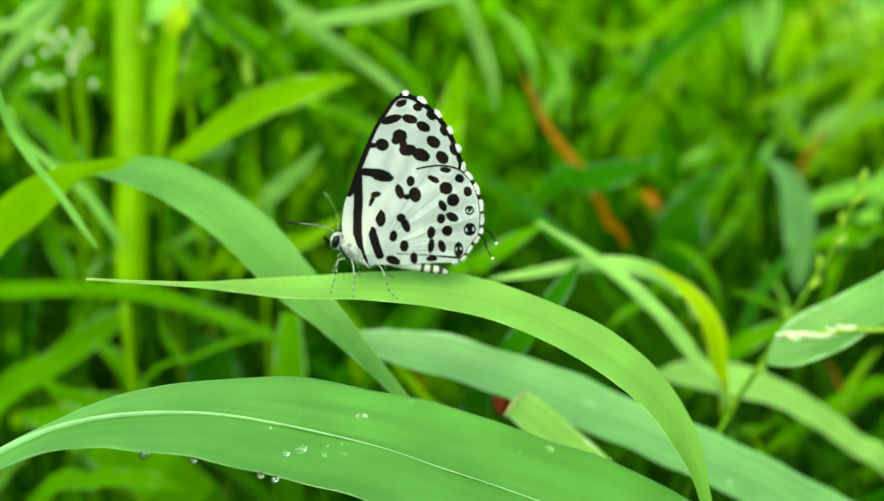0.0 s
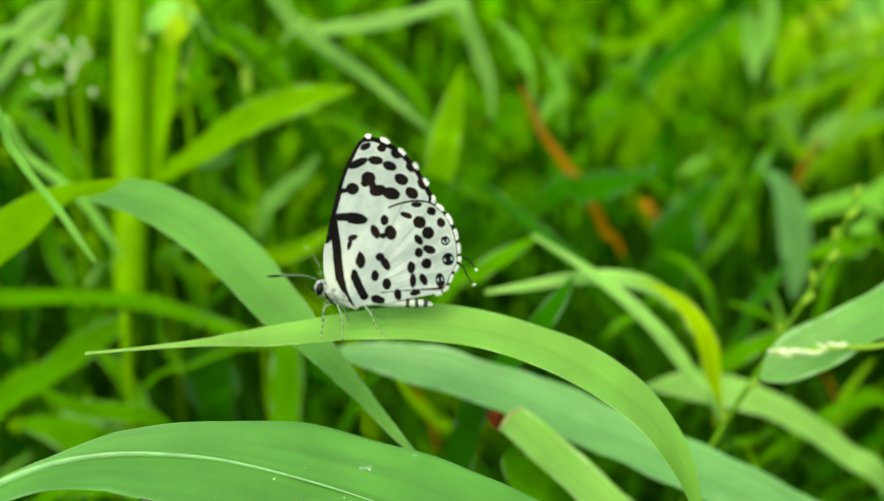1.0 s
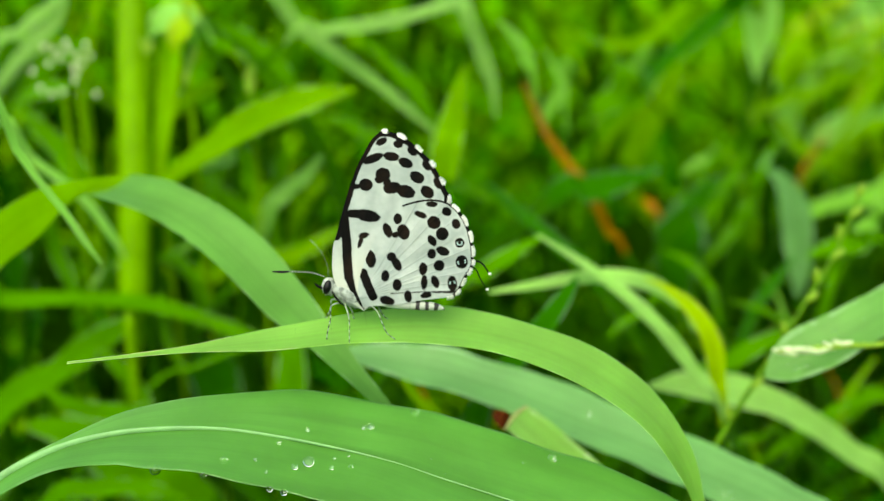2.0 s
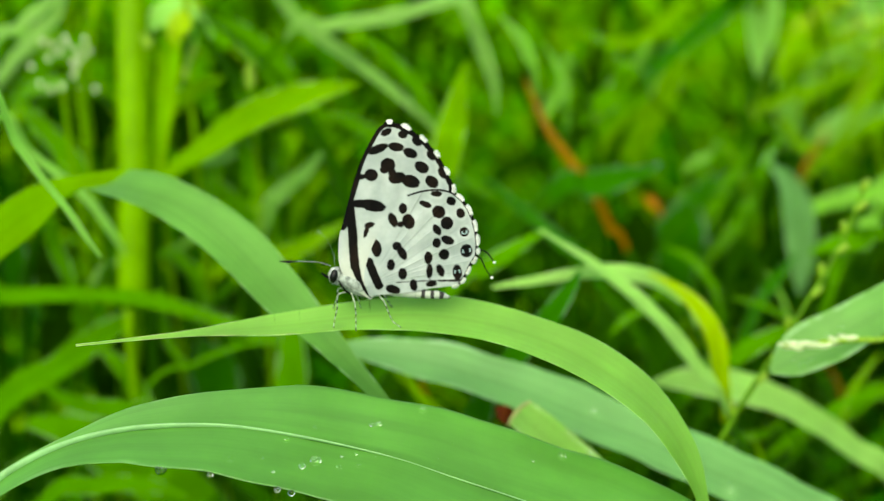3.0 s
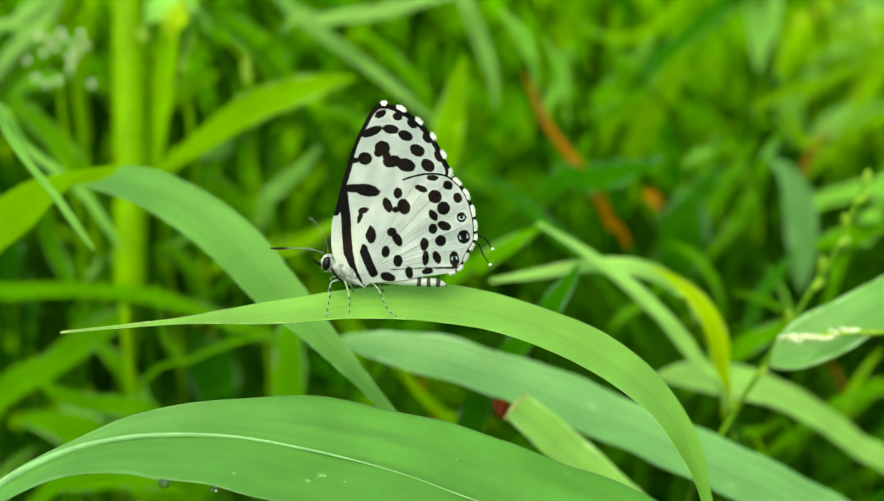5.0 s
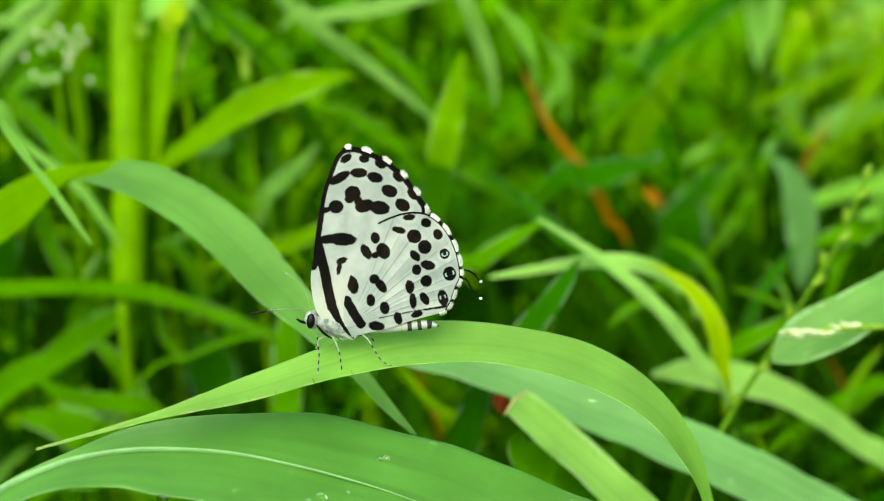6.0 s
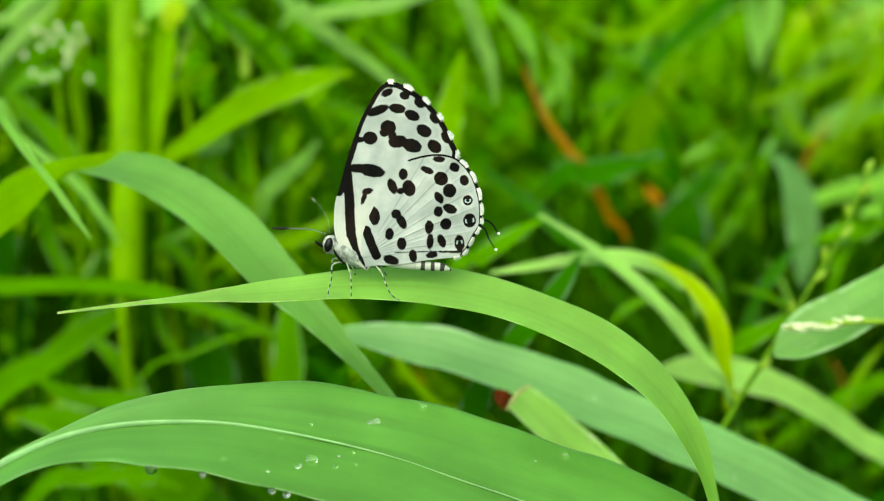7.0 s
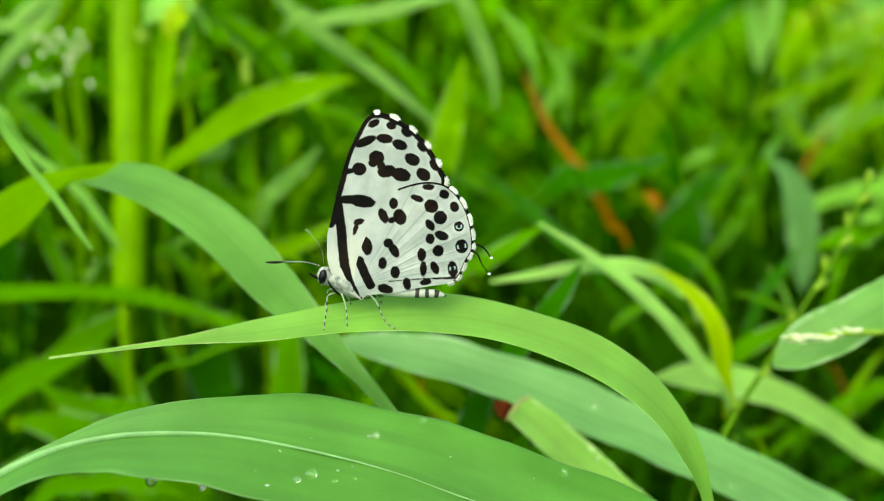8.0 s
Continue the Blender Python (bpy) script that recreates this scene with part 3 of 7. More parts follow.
leaf("light green grass blade, curved over", [
    (11.5, 113, 262.4, 0.57, 0.29, 0.95, 0.13),
    (17.1, 110.8, 259.3, 2.08, 0.3, 0.95, 0.12),
    (22.4, 109.4, 255.5, 3.4, 0.35, 0.93, 0.09),
    (27.1, 107.8, 251.1, 3.97, 0.4, 0.92, 0.04),
    (30.7, 106.2, 246.8, 3.21, 0.44, 0.9, -0.01),
    (34.7, 105, 240.6, 1.91, 0.45, 0.89, -0.03)], LEAF_CUT, seed=17)
leaf("light green grass blade sloping down", [
    (27.8, 118, 239, 0.66, -0.05, 0.81, 0.58),
    (32.1, 118, 239.4, 3.48, 0.02, 0.81, 0.59),
    (37.7, 118, 238.7, 4.5, 0.13, 0.79, 0.6),
    (43.9, 118, 236.9, 4.36, 0.25, 0.76, 0.6),
    (50.3, 118, 233.5, 3.87, 0.38, 0.71, 0.59),
    (56.7, 118, 228.7, 3.39, 0.47, 0.67, 0.58),
    (63.3, 118, 222.7, 3.08, 0.5, 0.65, 0.56)], LEAF_CUT, seed=18)
leaf("hanging bluish green grass blade", [
    (64.3, 165, 231.8, 0.4, -0.95, 0.32, -0.06),
    (64, 165, 237.2, 3.39, -0.95, 0.3, -0.1),
    (63.2, 165, 242.5, 4.75, -0.95, 0.25, -0.16),
    (62.2, 165, 247.7, 5.1, -0.95, 0.17, -0.28),
    (60.5, 165, 251.8, 4.31, -0.88, 0.02, -0.48),
    (58.4, 165, 254.6, 2.57, -0.72, -0.16, -0.68),
    (56.5, 165, 256, 1, -0.37, -0.39, -0.84),
    (54.4, 165, 256.4, 0.5, -0.16, -0.47, -0.87)], LEAF_BACK, seed=20)
leaf("pale green grass blade, hardly bent", [
    (69, 185.5, 239.5, 0.78, -0.3, 0.88, 0.36),
    (76.7, 186.7, 242.9, 4.05, -0.22, 0.89, 0.39),
    (85.5, 187.4, 244.6, 4.99, -0.12, 0.9, 0.41),
    (94.8, 188.7, 245.4, 4.7, -0.09, 0.9, 0.42)], LEAF_PALE, seed=21)
leaf("dry orange brown grass blade", [
    (13.1, 161, 272, 0.3, 0.84, 0.41, 0.36),
    (14.8, 161, 268.2, 0.92, 0.8, 0.46, 0.39),
    (17.4, 161, 263.3, 1.39, 0.72, 0.54, 0.44),
    (20.2, 161, 259.4, 1.66, 0.64, 0.6, 0.48),
    (23.1, 161, 255.7, 1.78, 0.65, 0.59, 0.47),
    (26.4, 161, 250.8, 1.85, 0.73, 0.53, 0.43),
    (28.9, 161, 245.9, 1.77, 0.7, 0.56, 0.44),
    (32, 161, 241.9, 1.26, 0.62, 0.63, 0.48)], LEAF_DRY, seed=22)
ACROSS_KEYS = [
    (36.0, 155.0, 259.5, 0.4, -0.31, 0.68, 0.66),
    (32.7, 155.0, 257.9, 2.4, -0.25, 0.69, 0.68),
    (28.2, 155.0, 256.6, 4.43, -0.2, 0.69, 0.7),
    (23.3, 155.0, 255.3, 4.65, -0.2, 0.69, 0.7),
    (17.4, 155.0, 253.5, 3.85, -0.2, 0.69, 0.7)]
leaf("mid green grass blade lying across the others", ACROSS_KEYS, LEAF_DEEP, seed=23)
FINE_KEYS = [
    (28.7, 229.5, 272.6, 0.44, 0.49, 0.71, 0.5),
    (34.6, 228.1, 268.8, 1.32, 0.52, 0.71, 0.48),
    (41.5, 226.2, 263.6, 1.62, 0.6, 0.68, 0.42),
    (49.3, 224.4, 255.7, 1.33, 0.64, 0.67, 0.38)]
leaf("thin pale green grass blade with a drop", FINE_KEYS, LEAF_MID, seed=33)
leaf("broad pale grass blade tip", [
    (63.5, 200, 265, 0.45, -0.96, 0.28, -0.05),
    (63.2, 200, 270.6, 3.58, -0.96, 0.28, -0.03),
    (63.2, 200, 275.2, 6.22, -0.96, 0.28, -0.04),
    (62.8, 200, 279.3, 7.06, -0.96, 0.26, -0.07),
    (62.6, 200, 283.6, 7, -0.95, 0.31, 0.02),
    (63, 200, 289.4, 6.28, -0.94, 0.33, 0.07)], LEAF_WHITISH, seed=24)
leaf("mid green grass blade", [
    (13.9, 125.2, 258.1, 0.49, -0.39, 0.83, 0.4),
    (9.8, 124.4, 255.9, 2.34, -0.4, 0.83, 0.39),
    (4.9, 123.3, 252.9, 2.92, -0.45, 0.82, 0.36),
    (0.4, 122.1, 249.6, 2.53, -0.48, 0.81, 0.34)], LEAF_MID, seed=25)
leaf("deep green grass blade tip, upright", [
    (15.6, 104.7, 260.2, 0.42, -0.75, 0.57, 0.33),
    (13.7, 103.7, 257.5, 2.1, -0.74, 0.57, 0.34),
    (11.1, 102.5, 254.2, 2.93, -0.71, 0.59, 0.39),
    (7.4, 101.9, 249.6, 2.82, -0.73, 0.58, 0.36),
    (4.3, 101.1, 244.3, 2.56, -0.77, 0.56, 0.31)], LEAF_DEEP, seed=26)
leaf("upright yellow-green grass blade", [
    (-41.6, 157.1, 287.1, 4.02, -0.94, 0.33, -0.08),
    (-41.9, 154.1, 279.1, 4.21, -0.94, 0.34, -0.06),
    (-42.6, 151.5, 271.8, 3.84, -0.93, 0.36, -0.02),
    (-43.7, 148.5, 263.7, 3.11, -0.93, 0.36, -0.02),
    (-45.1, 145.7, 252.9, 2.58, -0.94, 0.35, -0.03)], LEAF_LIT, seed=27)
leaf("pale grass leaf curled over", [
    (-46.7, 153, 278, 0.57, -0.89, 0.25, 0.39),
    (-45.6, 153, 280.6, 2.28, -0.74, 0.45, 0.51),
    (-43.7, 153, 282.4, 3.99, -0.4, 0.68, 0.61),
    (-41.2, 153, 283.4, 4.77, -0.15, 0.76, 0.63),
    (-38.8, 153, 283.5, 3.87, 0.13, 0.79, 0.6),
    (-36.6, 153, 282.4, 1.37, 0.56, 0.7, 0.44),
    (-35.3, 153, 279.2, 0.91, 0.76, 0.57, 0.3)], LEAF_WHITISH, seed=28)
leaf("small bright yellow grass leaf under a curled one", [
    (-39.9, 148, 278.7, 0.41, 0.96, 0.27, 0.01),
    (-39.9, 148, 280.4, 2.06, 0.97, -0.06, -0.24),
    (-39.1, 148, 281.8, 3.78, 0.62, -0.55, -0.55),
    (-37.6, 148, 283, 3.59, 0.42, -0.67, -0.61),
    (-35.6, 148, 284.2, 2.03, 0.39, -0.68, -0.61)], LEAF_GOLD, seed=34)
leaf("upright mid green grass blade", [
    (-21.3, 128.4, 243.5, 3.14, -0.91, 0.4, -0.13),
    (-21.4, 126.3, 237.6, 4.89, -0.91, 0.4, -0.13),
    (-21.5, 124.1, 231.6, 5.06, -0.91, 0.4, -0.13),
    (-21.7, 122.8, 225.2, 4.4, -0.91, 0.4, -0.14)], LEAF_MID, seed=29)
leaf("low broad green grass leaf", [
    (-63.1, 132.2, 224.8, 2.07, 0.2, 0.81, 0.55),
    (-55.4, 131.6, 222.9, 6.21, 0.32, 0.8, 0.51),
    (-46.1, 129.8, 218, 8.28, 0.44, 0.78, 0.46),
    (-37.9, 128.6, 211.8, 8.34, 0.47, 0.77, 0.43)], LEAF_MID, seed=30)
leaf("pale green grass blade arching among others", [
    (-80.1, 170.8, 266.2, 2.64, -0.68, 0.63, 0.37),
    (-73.3, 173.6, 274, 3.74, -0.66, 0.64, 0.39),
    (-67.5, 175.6, 279.5, 3.3, -0.64, 0.65, 0.41),
    (-61.6, 177.7, 285.4, 2.42, -0.65, 0.65, 0.4)], LEAF_WAN, seed=40, n=40)
leaf("bright yellow-green grass blade arching among others", [
    (-63.7, 187.4, 282.7, 2.33, -0.87, 0.49, -0.02),
    (-65.2, 184.2, 274, 3.5, -0.87, 0.49, -0.04),
    (-66.2, 181.4, 266.2, 3.5, -0.88, 0.44, -0.16),
    (-65.6, 179.2, 257.3, 2.81, -0.88, 0.41, -0.25)], LEAF_YELLOW, seed=41, n=40)
leaf("pale green grass blade arching among others", [
    (-74, 172.7, 259.9, 0.68, 0.81, 0.32, -0.49),
    (-71, 175.1, 266.4, 2.93, 0.87, 0.39, -0.3),
    (-72, 176.8, 271.1, 3.15, 0.76, 0.6, 0.27),
    (-77.4, 179.5, 275.6, 2.27, 0.62, 0.65, 0.43)], LEAF_MID, seed=42, n=40)
leaf("mid green grass blade arching among others", [
    (66, 226.9, 277.2, 1.23, -0.62, 0.66, 0.43),
    (53.2, 222.6, 265.4, 2.28, -0.61, 0.66, 0.44),
    (39.5, 218.3, 253.7, 2.11, -0.63, 0.65, 0.42),
    (28.6, 216.4, 240.7, 1.6, -0.67, 0.64, 0.38)], LEAF_MID, seed=43, n=40)
leaf("bright yellow-green grass blade arching among others", [
    (65.4, 230.2, 263.6, 0.73, -0.39, 0.71, 0.58),
    (55.1, 228.5, 258.8, 2.18, -0.43, 0.7, 0.56),
    (45, 227.5, 252.4, 2.37, -0.57, 0.67, 0.47),
    (37.4, 225.7, 243.5, 1.84, -0.67, 0.64, 0.38)], LEAF_YELLOW, seed=44, n=40)
leaf("bright yellow-green grass blade arching among others", [
    (82.9, 224.6, 263.3, 0.44, -0.49, 0.69, 0.53),
    (90.5, 226.3, 268, 2.31, -0.39, 0.71, 0.58),
    (98.6, 228.5, 270.2, 2.68, -0.19, 0.74, 0.65),
    (109.4, 230.2, 271.2, 2.33, -0.11, 0.74, 0.66)], LEAF_YELLOW, seed=45, n=40)
leaf("bright yellow-green grass blade arching among others", [
    (88, 218.5, 246.6, 0.44, -0.69, 0.63, 0.36),
    (93, 220.7, 252.6, 2.31, -0.71, 0.62, 0.33),
    (98.6, 224.6, 259.5, 2.68, -0.68, 0.63, 0.37),
    (106.9, 228.5, 266.4, 2.33, -0.62, 0.65, 0.43)], LEAF_YELLOW, seed=46, n=40)
leaf("pale green grass blade arching among others", [
    (58.9, 226.7, 269.2, 0.44, -0.62, 0.65, 0.43),
    (64, 228.5, 273.9, 2.31, -0.62, 0.65, 0.43),
    (69.4, 231.5, 278.6, 2.5, -0.55, 0.68, 0.49),
    (77.5, 234.6, 283.2, 2.15, -0.49, 0.69, 0.53)], LEAF_WAN, seed=47, n=40)
leaf("bright yellow-green grass blade arching among others", [
    (80.4, 215.1, 237.1, 0.44, -0.68, 0.63, 0.37),
    (86.7, 217.7, 244.2, 2.13, -0.62, 0.65, 0.43),
    (92.3, 220.2, 247.5, 2.5, -0.32, 0.72, 0.61),
    (104.3, 222.4, 249.6, 2.15, -0.19, 0.74, 0.65)], LEAF_YELLOW, seed=48, n=40)
leaf("pale green grass blade arching among others", [
    (9, 168.7, 281.2, 0.63, 0.62, 0.65, 0.43),
    (12.2, 167.6, 278.1, 2.32, 0.71, 0.62, 0.33),
    (14.4, 166.2, 274.2, 2.54, 0.83, 0.54, 0.11),
    (15.6, 165.4, 269.2, 1.28, 0.86, 0.51, 0.02)], LEAF_PALE, seed=49, n=40)
leaf("mid green grass blade arching among others", [
    (5.9, 152.9, 258.1, 0.61, 0.57, 0.67, 0.47),
    (12.1, 151.1, 253.1, 2.23, 0.57, 0.67, 0.47),
    (18.4, 149.2, 248, 2.63, 0.6, 0.66, 0.45),
    (24.8, 148, 241.8, 2.24, 0.62, 0.65, 0.43)], LEAF_DEEP, seed=50, n=40)
leaf("pale green grass blade arching among others", [
    (1, 156.6, 256.6, 0.41, 0.35, 0.72, 0.6),
    (4.2, 156.1, 255.3, 1.66, 0.39, 0.71, 0.58),
    (7.4, 155.5, 253.6, 1.45, 0.51, 0.69, 0.51),
    (10.8, 156.5, 250.4, 0.84, 0.57, 0.67, 0.47)], LEAF_MID, seed=51, n=40)
leaf("golden yellow grass blade arching among others", [
    (102.4, 303.2, 258.8, 0.71, -0.49, 0.69, 0.53),
    (112.6, 305.5, 265.2, 3.56, -0.37, 0.72, 0.59),
    (124.9, 308, 268.2, 4.05, -0.17, 0.74, 0.65),
    (139.1, 309.9, 269.7, 3.59, -0.11, 0.74, 0.66)], LEAF_GOLD, seed=52, n=40)
leaf("bright yellow-green grass blade arching among others", [
    (113.1, 269.4, 222.9, 0.67, -0.69, 0.63, 0.36),
    (119.4, 272.1, 230.3, 3.11, -0.73, 0.61, 0.3),
    (124.8, 276.3, 238.2, 3.57, -0.73, 0.61, 0.3),
    (133.3, 281.1, 247.6, 3.36, -0.7, 0.63, 0.35)], LEAF_YELLOW, seed=53, n=40)
leaf("bright yellow-green grass blade arching among others", [
    (67.7, 232.1, 246, 0.47, -0.47, 0.7, 0.54),
    (78.4, 234.4, 252.3, 2.63, -0.39, 0.71, 0.58),
    (89.1, 235.8, 256.1, 3.19, -0.18, 0.74, 0.65),
    (104.3, 237.6, 257.1, 2.83, -0.08, 0.74, 0.67)], LEAF_YELLOW, seed=54, n=40)
leaf("bright yellow-green grass blade arching among others", [
    (79.7, 225.4, 250.2, 0.45, -0.62, 0.65, 0.43),
    (86.1, 227.6, 256.3, 2, -0.53, 0.68, 0.5),
    (95.2, 229.4, 261.2, 2.18, -0.33, 0.72, 0.61),
    (106.1, 231.5, 263.4, 1.83, -0.21, 0.73, 0.64)], LEAF_YELLOW, seed=55, n=40)
leaf("bright yellow-green grass blade arching among others", [
    (29.4, 244.8, 269.4, 0.57, 0.31, 0.72, 0.62),
    (40.2, 243.4, 265.6, 2.86, 0.12, 0.74, 0.66),
    (49.8, 243.9, 266.9, 3.25, -0.31, 0.72, 0.62),
    (62.3, 247.5, 273.1, 2.88, -0.43, 0.71, 0.56)], LEAF_YELLOW, seed=56, n=40)
leaf("mid green grass blade arching among others", [
    (50.9, 216.6, 230, 0.54, -0.67, 0.64, 0.38),
    (58.6, 219.7, 238.4, 2.35, -0.62, 0.65, 0.43),
    (66.4, 221.9, 244.5, 2.71, -0.44, 0.7, 0.56),
    (77.1, 224.5, 247.8, 2.18, -0.31, 0.72, 0.62)], LEAF_MID, seed=57, n=40)
leaf("mid green grass blade arching among others", [
    (-38.4, 167.9, 281.8, 0.84, 0.57, 0.67, 0.48),
    (-32.8, 166.3, 277.4, 4.83, 0.59, 0.66, 0.45),
    (-28.2, 164.7, 273, 5.25, 0.71, 0.62, 0.34),
    (-24.6, 163.5, 266.7, 3.8, 0.77, 0.59, 0.25)], LEAF_MID, seed=58, n=40)
leaf("mid green grass blade arching among others", [
    (-27.3, 167, 261.7, 0.54, -0.88, 0.47, -0.07),
    (-28.1, 164.5, 254.9, 2.83, -0.87, 0.48, -0.05),
    (-29.2, 162.2, 248.6, 3.48, -0.87, 0.49, -0.02),
    (-30.8, 160.2, 240.1, 3.07, -0.87, 0.49, -0.02)], LEAF_MID, seed=59, n=40)
leaf("bright yellow-green grass blade arching among others", [
    (-15, 168.4, 259.9, 0.55, -0.62, 0.65, 0.43),
    (-19.3, 166.9, 255.7, 2.42, -0.66, 0.64, 0.39),
    (-23.2, 165.3, 251.2, 2.86, -0.76, 0.6, 0.27),
    (-26.8, 163.7, 244, 2.44, -0.8, 0.57, 0.19)], LEAF_YELLOW, seed=60, n=40)
leaf("mid green grass blade arching among others", [
    (-41.2, 162.9, 256.3, 0.54, 0.62, 0.65, 0.43),
    (-36.5, 161.3, 251.9, 2.37, 0.62, 0.65, 0.43),
    (-31.7, 159.6, 247.4, 2.8, 0.57, 0.67, 0.48),
    (-25.2, 159, 242.6, 2.38, 0.51, 0.69, 0.51)], LEAF_MID, seed=61, n=40)
leaf("bright yellow-green grass blade arching among others", [
    (-36.1, 162.1, 271.8, 0.62, -0.35, 0.72, 0.6),
    (-39.7, 161.6, 270.4, 2.7, -0.41, 0.71, 0.57),
    (-43.4, 160.8, 268.2, 3.11, -0.65, 0.65, 0.41),
    (-46.4, 160.2, 263.7, 2.5, -0.76, 0.6, 0.27)], LEAF_YELLOW, seed=62, n=40)
leaf("mid green grass blade arching among others", [
    (-72.2, 165, 267.9, 0.64, 0.66, 0.64, 0.39),
    (-67.9, 163.4, 263.5, 2.98, 0.65, 0.64, 0.4),
    (-63.2, 161.6, 258.6, 3.61, 0.72, 0.62, 0.32),
    (-59.8, 160.3, 252.2, 2.99, 0.77, 0.59, 0.25)], LEAF_MID, seed=63, n=40)
leaf("pale green grass blade arching among others", [
    (-63.4, 168.8, 284.4, 2.1, -0.53, 0.68, 0.5),
    (-67.1, 167.9, 281.8, 2.94, -0.56, 0.68, 0.48),
    (-70.8, 166.8, 278.7, 2.73, -0.59, 0.67, 0.46),
    (-75.9, 166.4, 274.6, 2.11, -0.59, 0.67, 0.46)], LEAF_WAN, seed=64, n=40)
leaf("mid green grass blade arching among others", [
    (-13.7, 170.5, 277.3, 0.65, 0.59, 0.67, 0.46),
    (-8.9, 169.1, 273.3, 2.58, 0.62, 0.65, 0.43),
    (-4.7, 167.4, 268.8, 3.01, 0.73, 0.61, 0.3),
    (-1.3, 166.1, 262.4, 2.38, 0.79, 0.58, 0.21)], LEAF_MID, seed=65, n=40)
leaf("bright yellow-green grass blade arching among others", [
    (-15.7, 152.2, 250.3, 0.51, -0.51, 0.69, 0.52),
    (-20.3, 151.1, 247.4, 2.66, -0.42, 0.71, 0.57),
    (-25.7, 150.3, 245.2, 3.07, -0.35, 0.72, 0.6),
    (-33.1, 150.2, 241.9, 2.47, -0.35, 0.72, 0.6)], LEAF_YELLOW, seed=66, n=40)
leaf("mid green grass blade arching among others", [
    (-21, 164.2, 265.7, 0.53, 0.28, 0.73, 0.63),
    (-15.4, 163.5, 263.9, 2.55, 0.39, 0.71, 0.58),
    (-9.8, 162.2, 260.4, 2.98, 0.57, 0.67, 0.48),
    (-4.2, 161.3, 254.8, 2.57, 0.62, 0.65, 0.43)], LEAF_MID, seed=67, n=40)
leaf("mid green grass blade arching among others", [
    (50.3, 128.4, 243.5, 0.45, -0.45, 0.7, 0.55),
    (46.4, 127.6, 241.3, 2.33, -0.45, 0.7, 0.55),
    (41.6, 126.7, 238.7, 2.87, -0.48, 0.7, 0.54),
    (35.5, 126.1, 234.1, 2.53, -0.5, 0.69, 0.52)], LEAF_MID, seed=68, n=40)
leaf("mid green grass blade arching among others", [
    (49.3, 134, 216.4, 0.58, -0.32, 0.87, 0.37),
    (54.9, 134, 221.3, 2.49, -0.28, 0.88, 0.39),
    (61.3, 134, 225.2, 2.91, -0.18, 0.89, 0.42),
    (69.5, 134, 227.6, 2.91, -0.13, 0.9, 0.43)], LEAF_MID, seed=69, n=40)
leaf("mid green grass blade arching among others", [
    (-35.4, 169.3, 262.1, 0.44, -0.73, 0.61, 0.3),
    (-38.3, 167.8, 258, 2.2, -0.81, 0.56, 0.17),
    (-39.8, 165.8, 252.5, 2.64, -0.87, 0.49, -0.03),
    (-40.7, 164.1, 244.9, 2.21, -0.88, 0.47, -0.09)], LEAF_MID, seed=70, n=40)
leaf("deep green grass blade arching among others", [
    (-8.5, 175.2, 255.1, 0.58, 0.73, 0.61, 0.3),
    (-4.5, 173.1, 249.4, 3, 0.65, 0.64, 0.4),
    (1.6, 171.4, 244.6, 3.46, 0.5, 0.69, 0.52),
    (8.8, 170.9, 240.4, 2.78, 0.44, 0.7, 0.56)], LEAF_DEEP, seed=71, n=40)
leaf("mid green grass blade arching among others", [
    (-55.2, 120.7, 236.9, 0.43, 0.39, 0.71, 0.58),
    (-49.9, 119.8, 234.4, 2.42, 0.25, 0.73, 0.63),
    (-43.8, 119.5, 233.7, 2.77, 0.23, 0.73, 0.64),
    (-37.2, 119.5, 230.7, 2.26, 0.32, 0.72, 0.61)], LEAF_MID, seed=72, n=40)
leaf("mid green grass blade arching among others", [
    (-53.8, 136.4, 236.3, 0.48, 0.55, 0.68, 0.49),
    (-49.5, 135.3, 233.1, 2.5, 0.66, 0.64, 0.39),
    (-46.1, 133.5, 228.3, 2.88, 0.81, 0.56, 0.17),
    (-44.7, 132.1, 221.4, 2.51, 0.86, 0.51, 0.04)], LEAF_MID, seed=73, n=40)
leaf("mid green grass blade arching among others", [
    (8.6, 90.3, 247.1, 0.26, 0.84, 0.35, -0.41),
    (8, 89.7, 245.3, 2.9, 0.83, 0.55, 0.13),
    (10.2, 88.9, 243, 4.62, 0.59, 0.67, 0.46),
    (15, 88.5, 239, 4.93, 0.55, 0.68, 0.49)], LEAF_MID, seed=74, n=40)
leaf("dry orange grass blade arching among others", [
    (-3.9, 134.7, 231.5, 0.19, 0.82, 0.55, 0.15),
    (-2.7, 133.7, 228.7, 0.48, 0.81, 0.56, 0.17),
    (-1.4, 132.7, 226, 0.58, 0.83, 0.54, 0.11),
    (0.1, 131.8, 220.6, 0.48, 0.85, 0.52, 0.07)], LEAF_DRY, seed=75, n=40)
leaf("bright yellow-green grass blade arching among others", [
    (-6.1, 115.4, 242.9, 0.25, 0.72, 0.61, 0.32),
    (-3.5, 114.2, 239.5, 1.15, 0.68, 0.64, 0.37),
    (-0.3, 113.1, 236.5, 1.47, 0.61, 0.66, 0.44),
    (4.1, 112.6, 232.2, 1.32, 0.6, 0.66, 0.45)], LEAF_YELLOW, seed=76, n=40)
